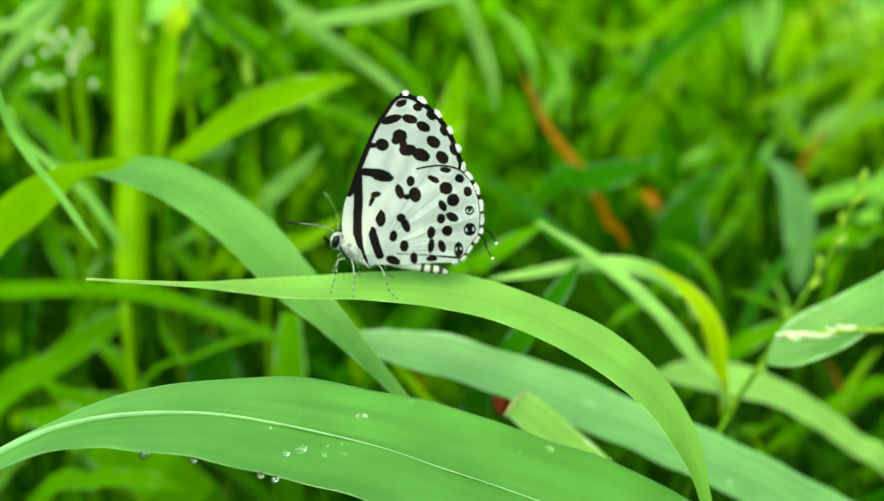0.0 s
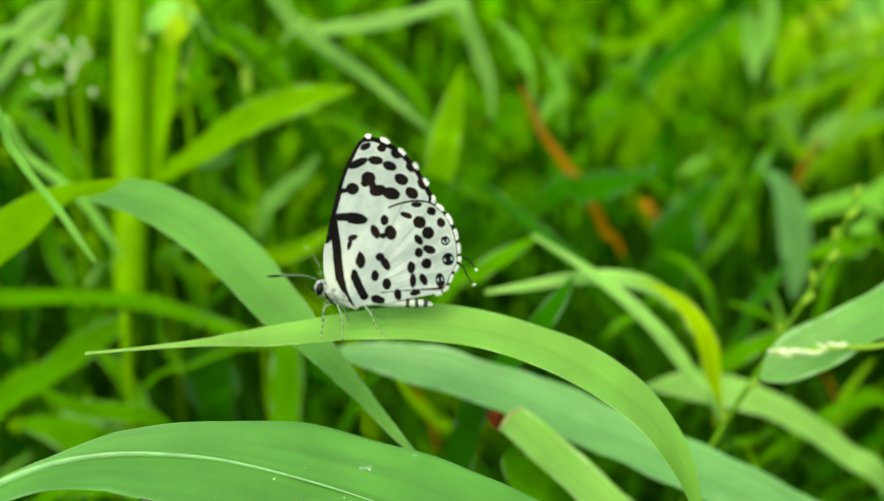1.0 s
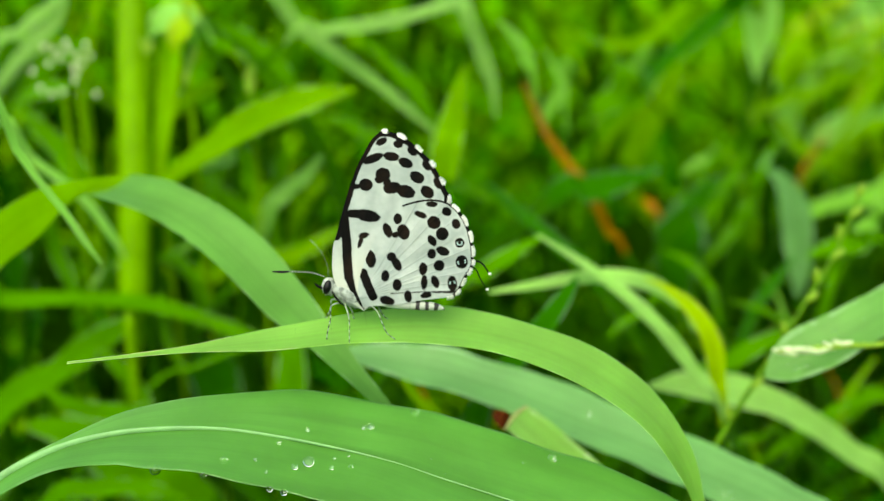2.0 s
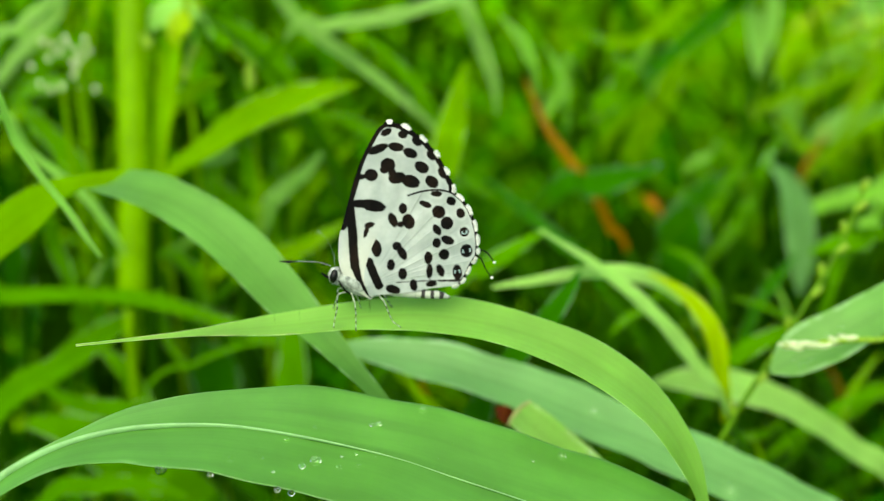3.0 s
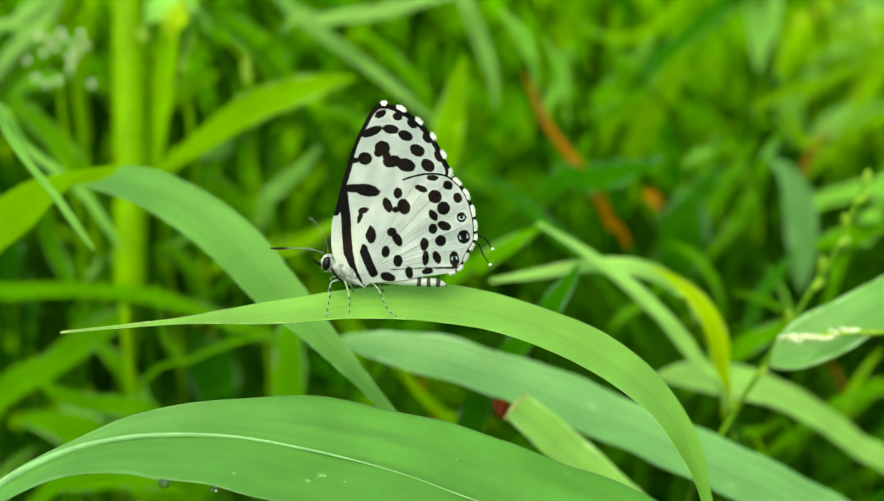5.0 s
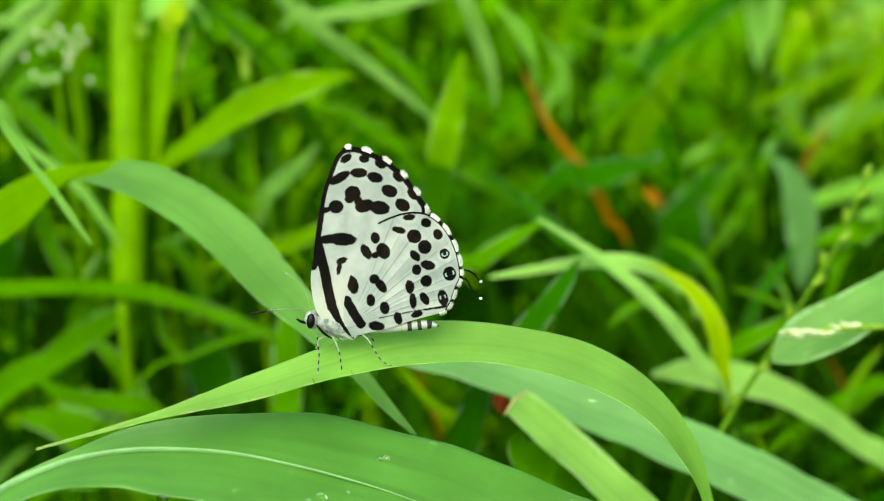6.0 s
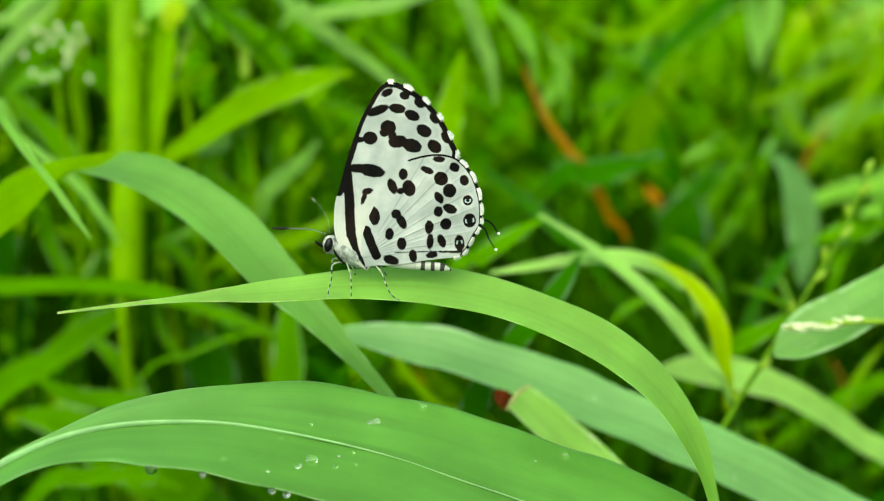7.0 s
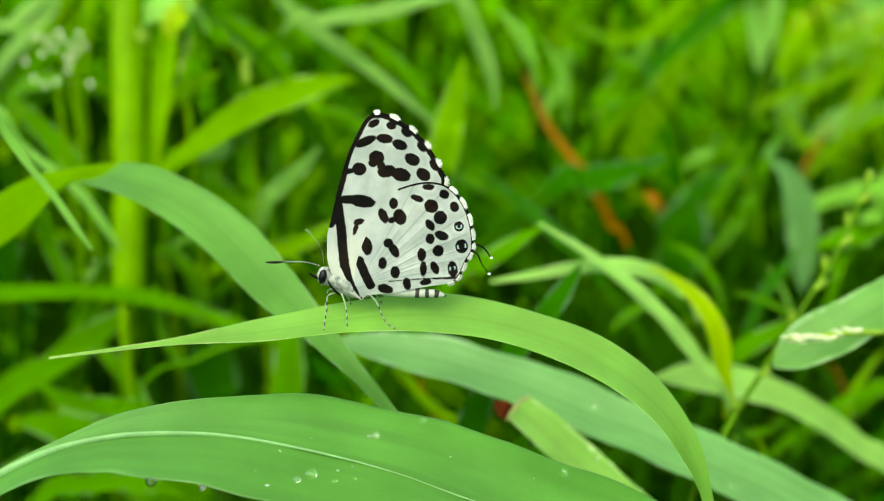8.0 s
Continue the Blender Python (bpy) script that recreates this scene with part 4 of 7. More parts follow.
leaf("deep green grass blade arching among others", [
    (6.4, 100.8, 249.5, 0.36, -0.77, 0.59, 0.25),
    (4.9, 99.9, 247.1, 2.44, -0.79, 0.58, 0.21),
    (3.9, 99.1, 244.7, 3.44, -0.85, 0.53, 0.07),
    (2.9, 98.4, 240, 3.18, -0.86, 0.5, 0.01)], LEAF_DEEP, seed=77, n=40)
leaf("deep green grass blade arching among others", [
    (67.6, 232.4, 273.5, 0.36, -0.55, 0.68, 0.49),
    (58.6, 230, 266.8, 1.63, -0.55, 0.68, 0.49),
    (48.3, 227.2, 259, 1.99, -0.56, 0.68, 0.48),
    (38.3, 225.6, 250.9, 1.82, -0.56, 0.68, 0.48)], LEAF_DEEP, seed=78, n=40)
leaf("bright yellow-green grass blade arching among others", [
    (104.2, 252.9, 272.5, 0.59, -0.39, 0.71, 0.58),
    (98.6, 251.9, 269.9, 2.55, -0.49, 0.69, 0.53),
    (91.6, 250, 264.7, 2.94, -0.66, 0.64, 0.39),
    (86.5, 248.4, 256.6, 2.17, -0.73, 0.61, 0.3)], LEAF_YELLOW, seed=79, n=40)
leaf("golden yellow grass blade arching among others", [
    (115.2, 259.1, 251.7, 0.62, -0.86, 0.51, 0.02),
    (114, 257.4, 246.9, 2.89, -0.87, 0.5, -0.01),
    (113.3, 255.6, 242.1, 2.89, -0.88, 0.44, -0.16),
    (114.6, 253.9, 233.5, 1.66, -0.88, 0.42, -0.23)], LEAF_GOLD, seed=80, n=40)
leaf("bright yellow-green grass blade arching among others", [
    (93.5, 257.1, 246.2, 0.41, 0.55, 0.68, 0.49),
    (100.8, 255.1, 240.7, 1.86, 0.47, 0.7, 0.54),
    (109.6, 253.6, 236.6, 2.27, 0.26, 0.73, 0.63),
    (120.5, 254.4, 234.8, 1.87, 0.12, 0.74, 0.66)], LEAF_YELLOW, seed=81, n=40)
leaf("dry orange grass blade arching among others", [
    (78.1, 196.8, 256, 0.26, -0.77, 0.59, 0.25),
    (75.5, 195.3, 251.7, 0.64, -0.76, 0.6, 0.27),
    (73, 193.9, 248, 0.77, -0.8, 0.57, 0.18),
    (72, 193.3, 243.5, 0.51, -0.85, 0.53, 0.08)], LEAF_DRY, seed=82, n=40)
leaf("pale green grass blade arching among others", [
    (17.9, 182.5, 275.2, 0.35, 0.77, 0.59, 0.24),
    (20.4, 181, 270.9, 1.38, 0.81, 0.56, 0.18),
    (22, 179.4, 266.6, 1.61, 0.87, 0.5, 0),
    (22.6, 178.5, 261.1, 1.16, 0.88, 0.47, -0.09)], LEAF_PALE, seed=83, n=40)
leaf("pale green grass blade arching among others", [
    (56.7, 259, 270.5, 0.4, -0.79, 0.58, 0.21),
    (53.9, 257.1, 265.1, 1.41, -0.75, 0.6, 0.27),
    (48.9, 254.6, 258.3, 1.61, -0.66, 0.64, 0.39),
    (42.6, 253.9, 252.7, 1.21, -0.59, 0.67, 0.46)], LEAF_PALE, seed=84, n=40)
leaf("bright yellow-green grass blade arching among others", [
    (91.6, 247.1, 256.8, 0.39, -0.49, 0.69, 0.53),
    (95.8, 248.1, 259.4, 1.57, -0.39, 0.71, 0.58),
    (101.4, 248.8, 261.4, 1.76, -0.18, 0.74, 0.65),
    (110, 250.3, 261.8, 1.38, -0.08, 0.74, 0.67)], LEAF_YELLOW, seed=85, n=40)
leaf("golden yellow grass blade arching among others", [
    (86, 252.4, 271.2, 0.39, 0.47, 0.7, 0.54),
    (91.6, 251.2, 267.9, 1.57, 0.32, 0.72, 0.61),
    (98.6, 250.7, 266.6, 1.96, 0, 0.74, 0.67),
    (108.9, 252.5, 267.8, 1.58, -0.12, 0.74, 0.66)], LEAF_GOLD, seed=86, n=40)
leaf("bright yellow-green grass blade arching among others", [
    (105.5, 241.1, 259.2, 0.38, 0.58, 0.67, 0.46),
    (100, 242.7, 263.7, 1.72, 0.59, 0.67, 0.46),
    (93.3, 244.8, 269.4, 2.1, 0.64, 0.65, 0.41),
    (86.9, 248.9, 277, 1.73, 0.68, 0.63, 0.37)], LEAF_YELLOW, seed=87, n=40)
leaf("bright yellow-green grass blade arching among others", [
    (85.4, 255.3, 260.4, 0.4, 0.47, 0.7, 0.54),
    (91.1, 254.1, 257, 1.81, 0.21, 0.73, 0.64),
    (99.7, 254.1, 257, 2.21, -0.16, 0.74, 0.66),
    (111.8, 256.6, 260.2, 1.82, -0.26, 0.73, 0.63)], LEAF_YELLOW, seed=88, n=40)
leaf("golden yellow grass blade arching among others", [
    (100, 244.3, 248.9, 0.39, -0.71, 0.62, 0.34),
    (104.2, 246.2, 254.2, 1.57, -0.77, 0.59, 0.24),
    (106.9, 248.6, 260.7, 1.76, -0.83, 0.54, 0.11),
    (111, 253.7, 271.1, 1.38, -0.84, 0.53, 0.09)], LEAF_GOLD, seed=89, n=40)
leaf("mid green grass blade arching among others", [
    (25.1, 136.7, 237.1, 0.29, -0.62, 0.65, 0.43),
    (27.6, 137.6, 239.5, 1.15, -0.51, 0.69, 0.51),
    (31, 138.2, 241.1, 1.34, -0.24, 0.73, 0.64),
    (35.5, 139.3, 241.1, 1.06, -0.09, 0.74, 0.67)], LEAF_MID, seed=90, n=40)
leaf("deep green grass blade arching among others", [
    (53.9, 141.1, 249.1, 0.29, -0.66, 0.64, 0.39),
    (51, 139.9, 245.9, 1.54, -0.7, 0.63, 0.35),
    (48, 138.5, 241.9, 1.92, -0.78, 0.58, 0.23),
    (45.7, 137.4, 235.9, 1.55, -0.81, 0.56, 0.17)], LEAF_DEEP, seed=91, n=40)
leaf("mid green grass blade arching among others", [
    (43.2, 136.9, 243.4, 0.28, 0.19, 0.74, 0.65),
    (46.9, 136.6, 242.7, 0.85, 0.29, 0.73, 0.62),
    (50.3, 136.1, 241.1, 0.95, 0.55, 0.68, 0.49),
    (53.6, 135.8, 237.5, 0.76, 0.66, 0.64, 0.39)], LEAF_MID, seed=92, n=40)
leaf("pale green grass blade arching among others", [
    (52.1, 149.6, 243.1, 0.31, 0.75, 0.6, 0.28),
    (54.4, 148.3, 239.7, 0.82, 0.78, 0.58, 0.23),
    (55.7, 147.2, 236.7, 0.92, 0.85, 0.52, 0.06),
    (57, 146.5, 231.6, 0.72, 0.87, 0.5, -0.01)], LEAF_PALE, seed=93, n=40)
leaf("mid green grass blade arching among others", [
    (36.9, 155.5, 244.8, 0.32, 0.36, 0.72, 0.6),
    (41.1, 154.9, 243.1, 1.48, 0.53, 0.68, 0.5),
    (44.4, 153.6, 239.6, 1.69, 0.77, 0.59, 0.24),
    (46.5, 152.6, 233.9, 1.28, 0.84, 0.54, 0.1)], LEAF_MID, seed=94, n=40)
leaf("mid green grass blade arching among others", [
    (70.2, 151.7, 249.1, 0.31, -0.53, 0.68, 0.5),
    (66.6, 150.8, 246.5, 1.43, -0.62, 0.65, 0.43),
    (63.8, 149.6, 243.1, 1.84, -0.8, 0.57, 0.18),
    (62.4, 148.3, 236.8, 1.44, -0.85, 0.52, 0.07)], LEAF_MID, seed=95, n=40)
leaf("bright yellow-green grass blade arching among others", [
    (66.5, 135.9, 234.7, 0.29, -0.68, 0.63, 0.37),
    (63.7, 134.7, 231.5, 0.96, -0.71, 0.62, 0.33),
    (61.6, 133.5, 228.3, 1.15, -0.82, 0.55, 0.15),
    (60.7, 132.7, 223.1, 0.97, -0.86, 0.51, 0.04)], LEAF_YELLOW, seed=96, n=40)
leaf("dry orange grass blade arching among others", [
    (73.7, 171.4, 215.3, 0.24, 0.76, 0.6, 0.27),
    (75.6, 170.3, 212.3, 0.49, 0.79, 0.58, 0.21),
    (76.9, 169.2, 209.2, 0.61, 0.86, 0.5, 0.01),
    (77.8, 168.2, 203.7, 0.49, 0.88, 0.47, -0.08)], LEAF_DRY, seed=97, n=40)
leaf("mid green grass blade arching among others", [
    (36.3, 117.6, 228.3, 0.26, -0.39, 0.71, 0.58),
    (40.1, 118.2, 230.1, 1.04, -0.29, 0.73, 0.62),
    (44, 118.5, 230.8, 1.21, 0, 0.74, 0.67),
    (48.9, 119.1, 229.6, 1.04, 0.15, 0.74, 0.66)], LEAF_MID, seed=98, n=40)
leaf("bright yellow-green grass blade arching among others", [
    (41.1, 116, 232.7, 0.17, 0.79, 0.58, 0.21),
    (42.2, 115.2, 230.6, 0.59, 0.82, 0.55, 0.14),
    (43, 114.3, 228.2, 0.68, 0.87, 0.49, -0.02),
    (43.7, 113.8, 223.7, 0.6, 0.88, 0.47, -0.09)], LEAF_YELLOW, seed=99, n=40)
leaf("deep green grass blade arching among others", [
    (21.1, 112.4, 240.5, 0.24, 0.62, 0.65, 0.43),
    (23.2, 111.7, 238.5, 0.97, 0.55, 0.68, 0.49),
    (26.1, 111.1, 236.8, 1.13, 0.54, 0.68, 0.49),
    (29.9, 110.9, 233.3, 0.98, 0.59, 0.67, 0.46)], LEAF_DEEP, seed=100, n=40)
leaf("mid green grass blade arching among others", [
    (62, 124.9, 233.9, 0.27, -0.18, 0.74, 0.65),
    (58.2, 124.6, 233.1, 1.08, -0.33, 0.72, 0.61),
    (54.3, 123.8, 230.9, 1.34, -0.59, 0.67, 0.46),
    (50.7, 123.1, 225.9, 1.17, -0.68, 0.63, 0.37)], LEAF_MID, seed=101, n=40)
leaf("mid green grass blade arching among others", [
    (-38.5, 135, 232.3, 0.29, 0.62, 0.65, 0.43),
    (-41, 135.9, 234.7, 1.15, 0.74, 0.6, 0.29),
    (-42.3, 137, 237.9, 1.34, 0.87, 0.5, 0),
    (-43, 139.7, 242.3, 0.97, 0.88, 0.47, -0.09)], LEAF_MID, seed=102, n=40)
leaf("mid green grass blade arching among others", [
    (-56.4, 146.8, 235.5, 0.31, -0.62, 0.65, 0.43),
    (-60, 145.5, 232.1, 1.43, -0.72, 0.62, 0.33),
    (-62.3, 144, 227.8, 1.64, -0.85, 0.53, 0.07),
    (-63.6, 142.7, 221.4, 1.24, -0.87, 0.48, -0.04)], LEAF_MID, seed=103, n=40)
leaf("pale green grass blade arching among others", [
    (-38.8, 159.9, 242.3, 0.33, 0.49, 0.69, 0.53),
    (-41.7, 160.6, 244.1, 1.09, 0.15, 0.74, 0.66),
    (-44.6, 160.2, 243.2, 1.31, -0.62, 0.65, 0.43),
    (-46.8, 159.8, 239.2, 1.09, -0.79, 0.58, 0.21)], LEAF_PALE, seed=104, n=40)
leaf("mid green grass blade arching among others", [
    (-69.4, 154.2, 241.3, 0.32, -0.57, 0.67, 0.47),
    (-66.1, 155.2, 244, 1.27, -0.44, 0.7, 0.56),
    (-62.9, 155.5, 244.8, 1.48, 0, 0.74, 0.67),
    (-59.5, 156.1, 243.6, 1.28, 0.21, 0.73, 0.64)], LEAF_MID, seed=105, n=40)
leaf("bright yellow-green grass blade arching among others", [
    (-58.8, 153.6, 210.4, 0.45, 0.18, 0.74, 0.65),
    (-66.7, 154.2, 211.9, 1.79, 0.07, 0.74, 0.67),
    (-74.6, 154, 211.6, 2.24, -0.21, 0.73, 0.64),
    (-84, 153.6, 207.5, 2.25, -0.34, 0.72, 0.6)], LEAF_YELLOW, seed=106, n=40)
leaf("bright yellow-green grass blade arching among others", [
    (-82, 169.5, 210.2, 0.49, 0.39, 0.71, 0.58),
    (-77.8, 168.8, 208.2, 1.7, 0.25, 0.73, 0.63),
    (-71.3, 168.4, 207.2, 1.95, 0.03, 0.74, 0.67),
    (-64.1, 169.5, 207.2, 1.47, -0.06, 0.74, 0.67)], LEAF_YELLOW, seed=107, n=40)
leaf("pale green grass blade arching among others", [
    (-67.5, 143.7, 212.4, 0.42, -0.53, 0.68, 0.5),
    (-71.3, 142.8, 209.8, 1.9, -0.62, 0.65, 0.43),
    (-74.1, 141.5, 206.3, 2.11, -0.73, 0.61, 0.3),
    (-77.3, 140.7, 201.3, 1.91, -0.76, 0.6, 0.27)], LEAF_PALE, seed=108, n=40)
leaf("mid green grass blade arching among others", [
    (-57.3, 139.8, 230.9, 0.3, -0.39, 0.71, 0.58),
    (-61.7, 139, 228.8, 1.98, -0.45, 0.7, 0.55),
    (-66.9, 137.8, 225.5, 2.58, -0.53, 0.68, 0.5),
    (-74.4, 136.8, 219.7, 2.4, -0.56, 0.68, 0.48)], LEAF_MID, seed=109, n=40)
leaf("mid green grass blade arching among others", [
    (-33.4, 111.2, 225.5, 0.33, 0.23, 0.73, 0.64),
    (-39.2, 111.8, 227, 2, 0.1, 0.74, 0.66),
    (-45.9, 111.7, 226.8, 2.5, -0.19, 0.74, 0.65),
    (-53.6, 111.6, 223.5, 2.35, -0.33, 0.72, 0.61)], LEAF_MID, seed=110, n=40)
leaf("dry orange grass blade arching among others", [
    (38.6, 182.3, 245.3, 0.73, 0.5, 0.69, 0.52),
    (40, 181.9, 244.4, 2.43, 0.62, 0.65, 0.43),
    (41.2, 181.4, 242.7, 1.7, 0.79, 0.58, 0.21),
    (42.3, 181.4, 240, 0.86, 0.84, 0.54, 0.1)], LEAF_DRY, seed=111, n=40)

leaf("bright yellow-green grass blade arching among others", [
    (65.5, 205, 254.1, 0.71, -0.97, 0.25, -0.04),
    (65.2, 205, 259.5, 3.04, -0.97, 0.26, -0.03),
    (65.1, 205, 265.3, 3.47, -0.97, 0.25, -0.04),
    (64.7, 205, 272.1, 2.29, -0.98, 0.2, -0.08),
    (63.5, 205, 285.4, 1.79, -0.95, 0.3, 0),
    (91.4, 290, 289.8, 2.18, -0.95, 0.31, 0.01)], LEAF_YELLOW, seed=120, n=40)
leaf("deep green grass blade arching among others", [
    (38.2, 200, 261, 0.79, -0.54, 0.71, 0.45),
    (43.4, 200, 267.3, 3.44, -0.5, 0.73, 0.47),
    (49.7, 200, 273.4, 3.99, -0.45, 0.75, 0.49),
    (55.8, 200, 278.8, 3.93, -0.47, 0.74, 0.48),
    (60.8, 200, 284.1, 3.09, -0.9, 0.42, 0.11),
    (80.3, 250, 289.9, 3.24, -0.93, 0.36, 0.05)], LEAF_DEEP, seed=121, n=40)
leaf("bright yellow-green grass blade arching among others", [
    (51.2, 212, 268.3, 1, -0.77, 0.57, 0.29),
    (48.7, 212, 261.7, 5.36, -0.76, 0.58, 0.3),
    (45.7, 212, 254.4, 5.88, -0.72, 0.61, 0.33),
    (41.4, 212, 245.7, 5.07, -0.7, 0.63, 0.34)], LEAF_YELLOW, seed=122, n=40)
leaf("pale green grass blade arching among others", [
    (92.8, 260, 247.9, 1.35, -0.48, 0.77, 0.42),
    (97.9, 260, 253.8, 6.19, -0.4, 0.79, 0.46),
    (104.7, 260, 258.2, 7.54, -0.26, 0.82, 0.52),
    (114.1, 260, 261.8, 8.32, -0.21, 0.82, 0.53),
    (121.2, 260, 264.7, 8.25, -0.21, 0.83, 0.52)], LEAF_WHITISH, seed=123, n=40)
leaf("pale green grass blade arching among others", [
    (104, 272, 263, 1.77, -0.42, 0.78, 0.46),
    (108, 272, 266.8, 9.84, -0.33, 0.8, 0.5),
    (115, 272, 270.4, 11.96, -0.25, 0.81, 0.53),
    (122.1, 272, 273.4, 9.64, -0.85, 0.52, 0.11),
    (152.5, 330, 285, 8.92, -0.89, 0.46, 0.04)], LEAF_WHITISH, seed=124, n=40)
leaf("golden yellow grass blade arching among others", [
    (91, 250, 269.6, 0.95, -0.49, 0.76, 0.44),
    (93.1, 250, 272, 5.88, -0.41, 0.78, 0.47),
    (95.9, 250, 273.9, 5.85, -0.42, 0.78, 0.47),
    (98.9, 250, 277.1, 4.12, -0.91, 0.42, 0.04),
    (128.7, 320, 287.1, 4.14, -0.92, 0.39, 0.01)], LEAF_GOLD, seed=125, n=40)
leaf("bright yellow-green grass blade arching among others", [
    (107.5, 240, 239.2, 0.84, -0.95, 0.31, -0.07),
    (106.9, 240, 247, 3.86, -0.94, 0.34, -0.05),
    (106.6, 240, 253.9, 4.37, -0.9, 0.44, 0.03),
    (107.3, 240, 262.1, 4.33, -0.87, 0.49, 0.07)], LEAF_LIT, seed=126, n=40)
leaf("pale green grass blade arching among others", [
    (90.9, 240, 242.5, 1.34, -0.24, 0.83, 0.5),
    (96.1, 240, 245.1, 7.79, -0.2, 0.83, 0.51),
    (102.7, 240, 247, 8.49, -0.17, 0.84, 0.52),
    (110.6, 240, 249.8, 7.73, -0.18, 0.84, 0.51)], LEAF_WHITISH, seed=127, n=40)
leaf("bright yellow-green grass blade arching among others", [
    (105.7, 262, 222.6, 1.25, -0.83, 0.54, 0.14),
    (107.4, 262, 232.9, 5.87, -0.81, 0.56, 0.15),
    (109.7, 262, 243.7, 7.07, -0.78, 0.6, 0.19),
    (112.6, 262, 254.2, 7.01, -0.75, 0.62, 0.21)], LEAF_LIT, seed=128, n=40)
leaf("mid green grass blade arching among others", [
    (28.3, 200, 255.3, 1.08, -0.5, 0.72, 0.47),
    (31.5, 200, 258.7, 5.22, -0.44, 0.75, 0.49),
    (35.3, 200, 261.6, 5.52, -0.42, 0.76, 0.5),
    (39.1, 200, 265, 4.07, -0.45, 0.75, 0.49)], LEAF_MID, seed=129, n=40)
leaf("pale green grass blade arching among others", [
    (19, 190, 258.6, 0.75, -0.62, 0.65, 0.43),
    (21.2, 190, 261.9, 2.92, -0.67, 0.62, 0.4),
    (23.2, 190, 265.7, 2.56, -0.77, 0.54, 0.34),
    (24.8, 190, 270, 1.58, -0.82, 0.49, 0.29)], LEAF_PALE, seed=130, n=40)
leaf("deep green grass blade arching among others", [
    (57.5, 190, 248.1, 0.78, -0.38, 0.8, 0.46),
    (53.7, 190, 245, 4.67, -0.4, 0.79, 0.45),
    (50, 190, 241.5, 5.1, -0.48, 0.77, 0.42),
    (46, 190, 236.2, 4.57, -0.53, 0.75, 0.4)], LEAF_DEEP, seed=131, n=40)
leaf("mid green grass blade arching among others", [
    (59.2, 150, 245.6, 0.64, -0.2, 0.86, 0.48),
    (62.6, 150, 247.1, 3.24, -0.13, 0.86, 0.49),
    (67, 150, 247.7, 3.76, -0.01, 0.86, 0.52),
    (72.4, 150, 247.3, 3.56, 0.05, 0.85, 0.52)], LEAF_MID, seed=132, n=40)
leaf("pale green grass blade arching among others", [
    (66.1, 150, 250.4, 0.64, -0.18, 0.86, 0.48),
    (68.7, 150, 251.3, 2.56, -0.16, 0.86, 0.49),
    (72.5, 150, 252.4, 2.77, -0.14, 0.86, 0.49)], LEAF_PALE, seed=133, n=40)
leaf("pale green grass blade arching among others", [
    (-72.7, 166, 267.4, 0.77, -0.23, 0.77, 0.6),
    (-68.2, 166, 269.1, 3.31, -0.15, 0.79, 0.6),
    (-63.4, 166, 269.7, 3.47, -0, 0.81, 0.58),
    (-59.5, 166, 269.1, 1.22, 0.1, 0.82, 0.56)], LEAF_MID, seed=134, n=40)
leaf("pale green grass blade arching among others", [
    (-80.1, 172, 260.5, 1.27, -0.62, 0.55, 0.56),
    (-73.6, 172, 267.8, 4.34, -0.6, 0.56, 0.57),
    (-68, 172, 273.1, 4.49, -0.44, 0.66, 0.61),
    (-62.3, 172, 276.1, 3.75, -0.29, 0.73, 0.62),
    (-58.6, 172, 277.6, 1.07, -0.25, 0.74, 0.62)], LEAF_MID, seed=135, n=40)
leaf("bluish green grass blade arching among others", [
    (-19, 150, 262.3, 0.63, -0.59, 0.63, 0.5),
    (-21.8, 150, 258.9, 2.37, -0.52, 0.68, 0.52),
    (-25.5, 150, 255.7, 2.76, -0.59, 0.64, 0.5),
    (-28.9, 150, 250.4, 2.9, -0.7, 0.56, 0.45)], LEAF_BLUE, seed=136, n=40)
leaf("mid green grass blade arching among others", [
    (-25.7, 153, 264, 0.53, 1, 0.05, -0.08),
    (-25.9, 153, 260.8, 2.16, 0.99, -0.04, -0.15),
    (-26.8, 153, 256.2, 2.24, 0.95, -0.2, -0.25),
    (-28.5, 153, 251, 2.11, 0.92, -0.28, -0.29)], LEAF_MID, seed=137, n=40)
leaf("bluish green grass blade arching among others", [
    (-38.1, 150, 260.5, 0.69, -0.25, 0.78, 0.58),
    (-35.2, 150, 261.8, 3.67, -0.19, 0.79, 0.58),
    (-32.5, 150, 262.3, 3.21, -0.2, 0.79, 0.58),
    (-30.5, 150, 263.4, 0.91, -0.31, 0.76, 0.58)], LEAF_BLUE, seed=138, n=40)
leaf("mid green grass blade arching among others", [
    (-48, 150, 242.6, 0.56, -0.49, 0.7, 0.52),
    (-44.7, 150, 245.6, 2.25, -0.03, 0.85, 0.53),
    (-41.2, 150, 242.9, 2.19, 0.55, 0.75, 0.37),
    (-39.3, 150, 237.5, 1.92, 0.73, 0.63, 0.26)], LEAF_MID, seed=139, n=40)
leaf("bright yellow-green grass blade arching among others", [
    (101.4, 300, 244.1, 1.45, -0.7, 0.65, 0.3),
    (105.4, 300, 253.4, 9.32, -0.58, 0.72, 0.38),
    (111.4, 300, 259.2, 11.28, -0.35, 0.8, 0.5),
    (120.7, 300, 264.2, 11.49, -0.27, 0.81, 0.52)], LEAF_LIT, seed=140, n=40)
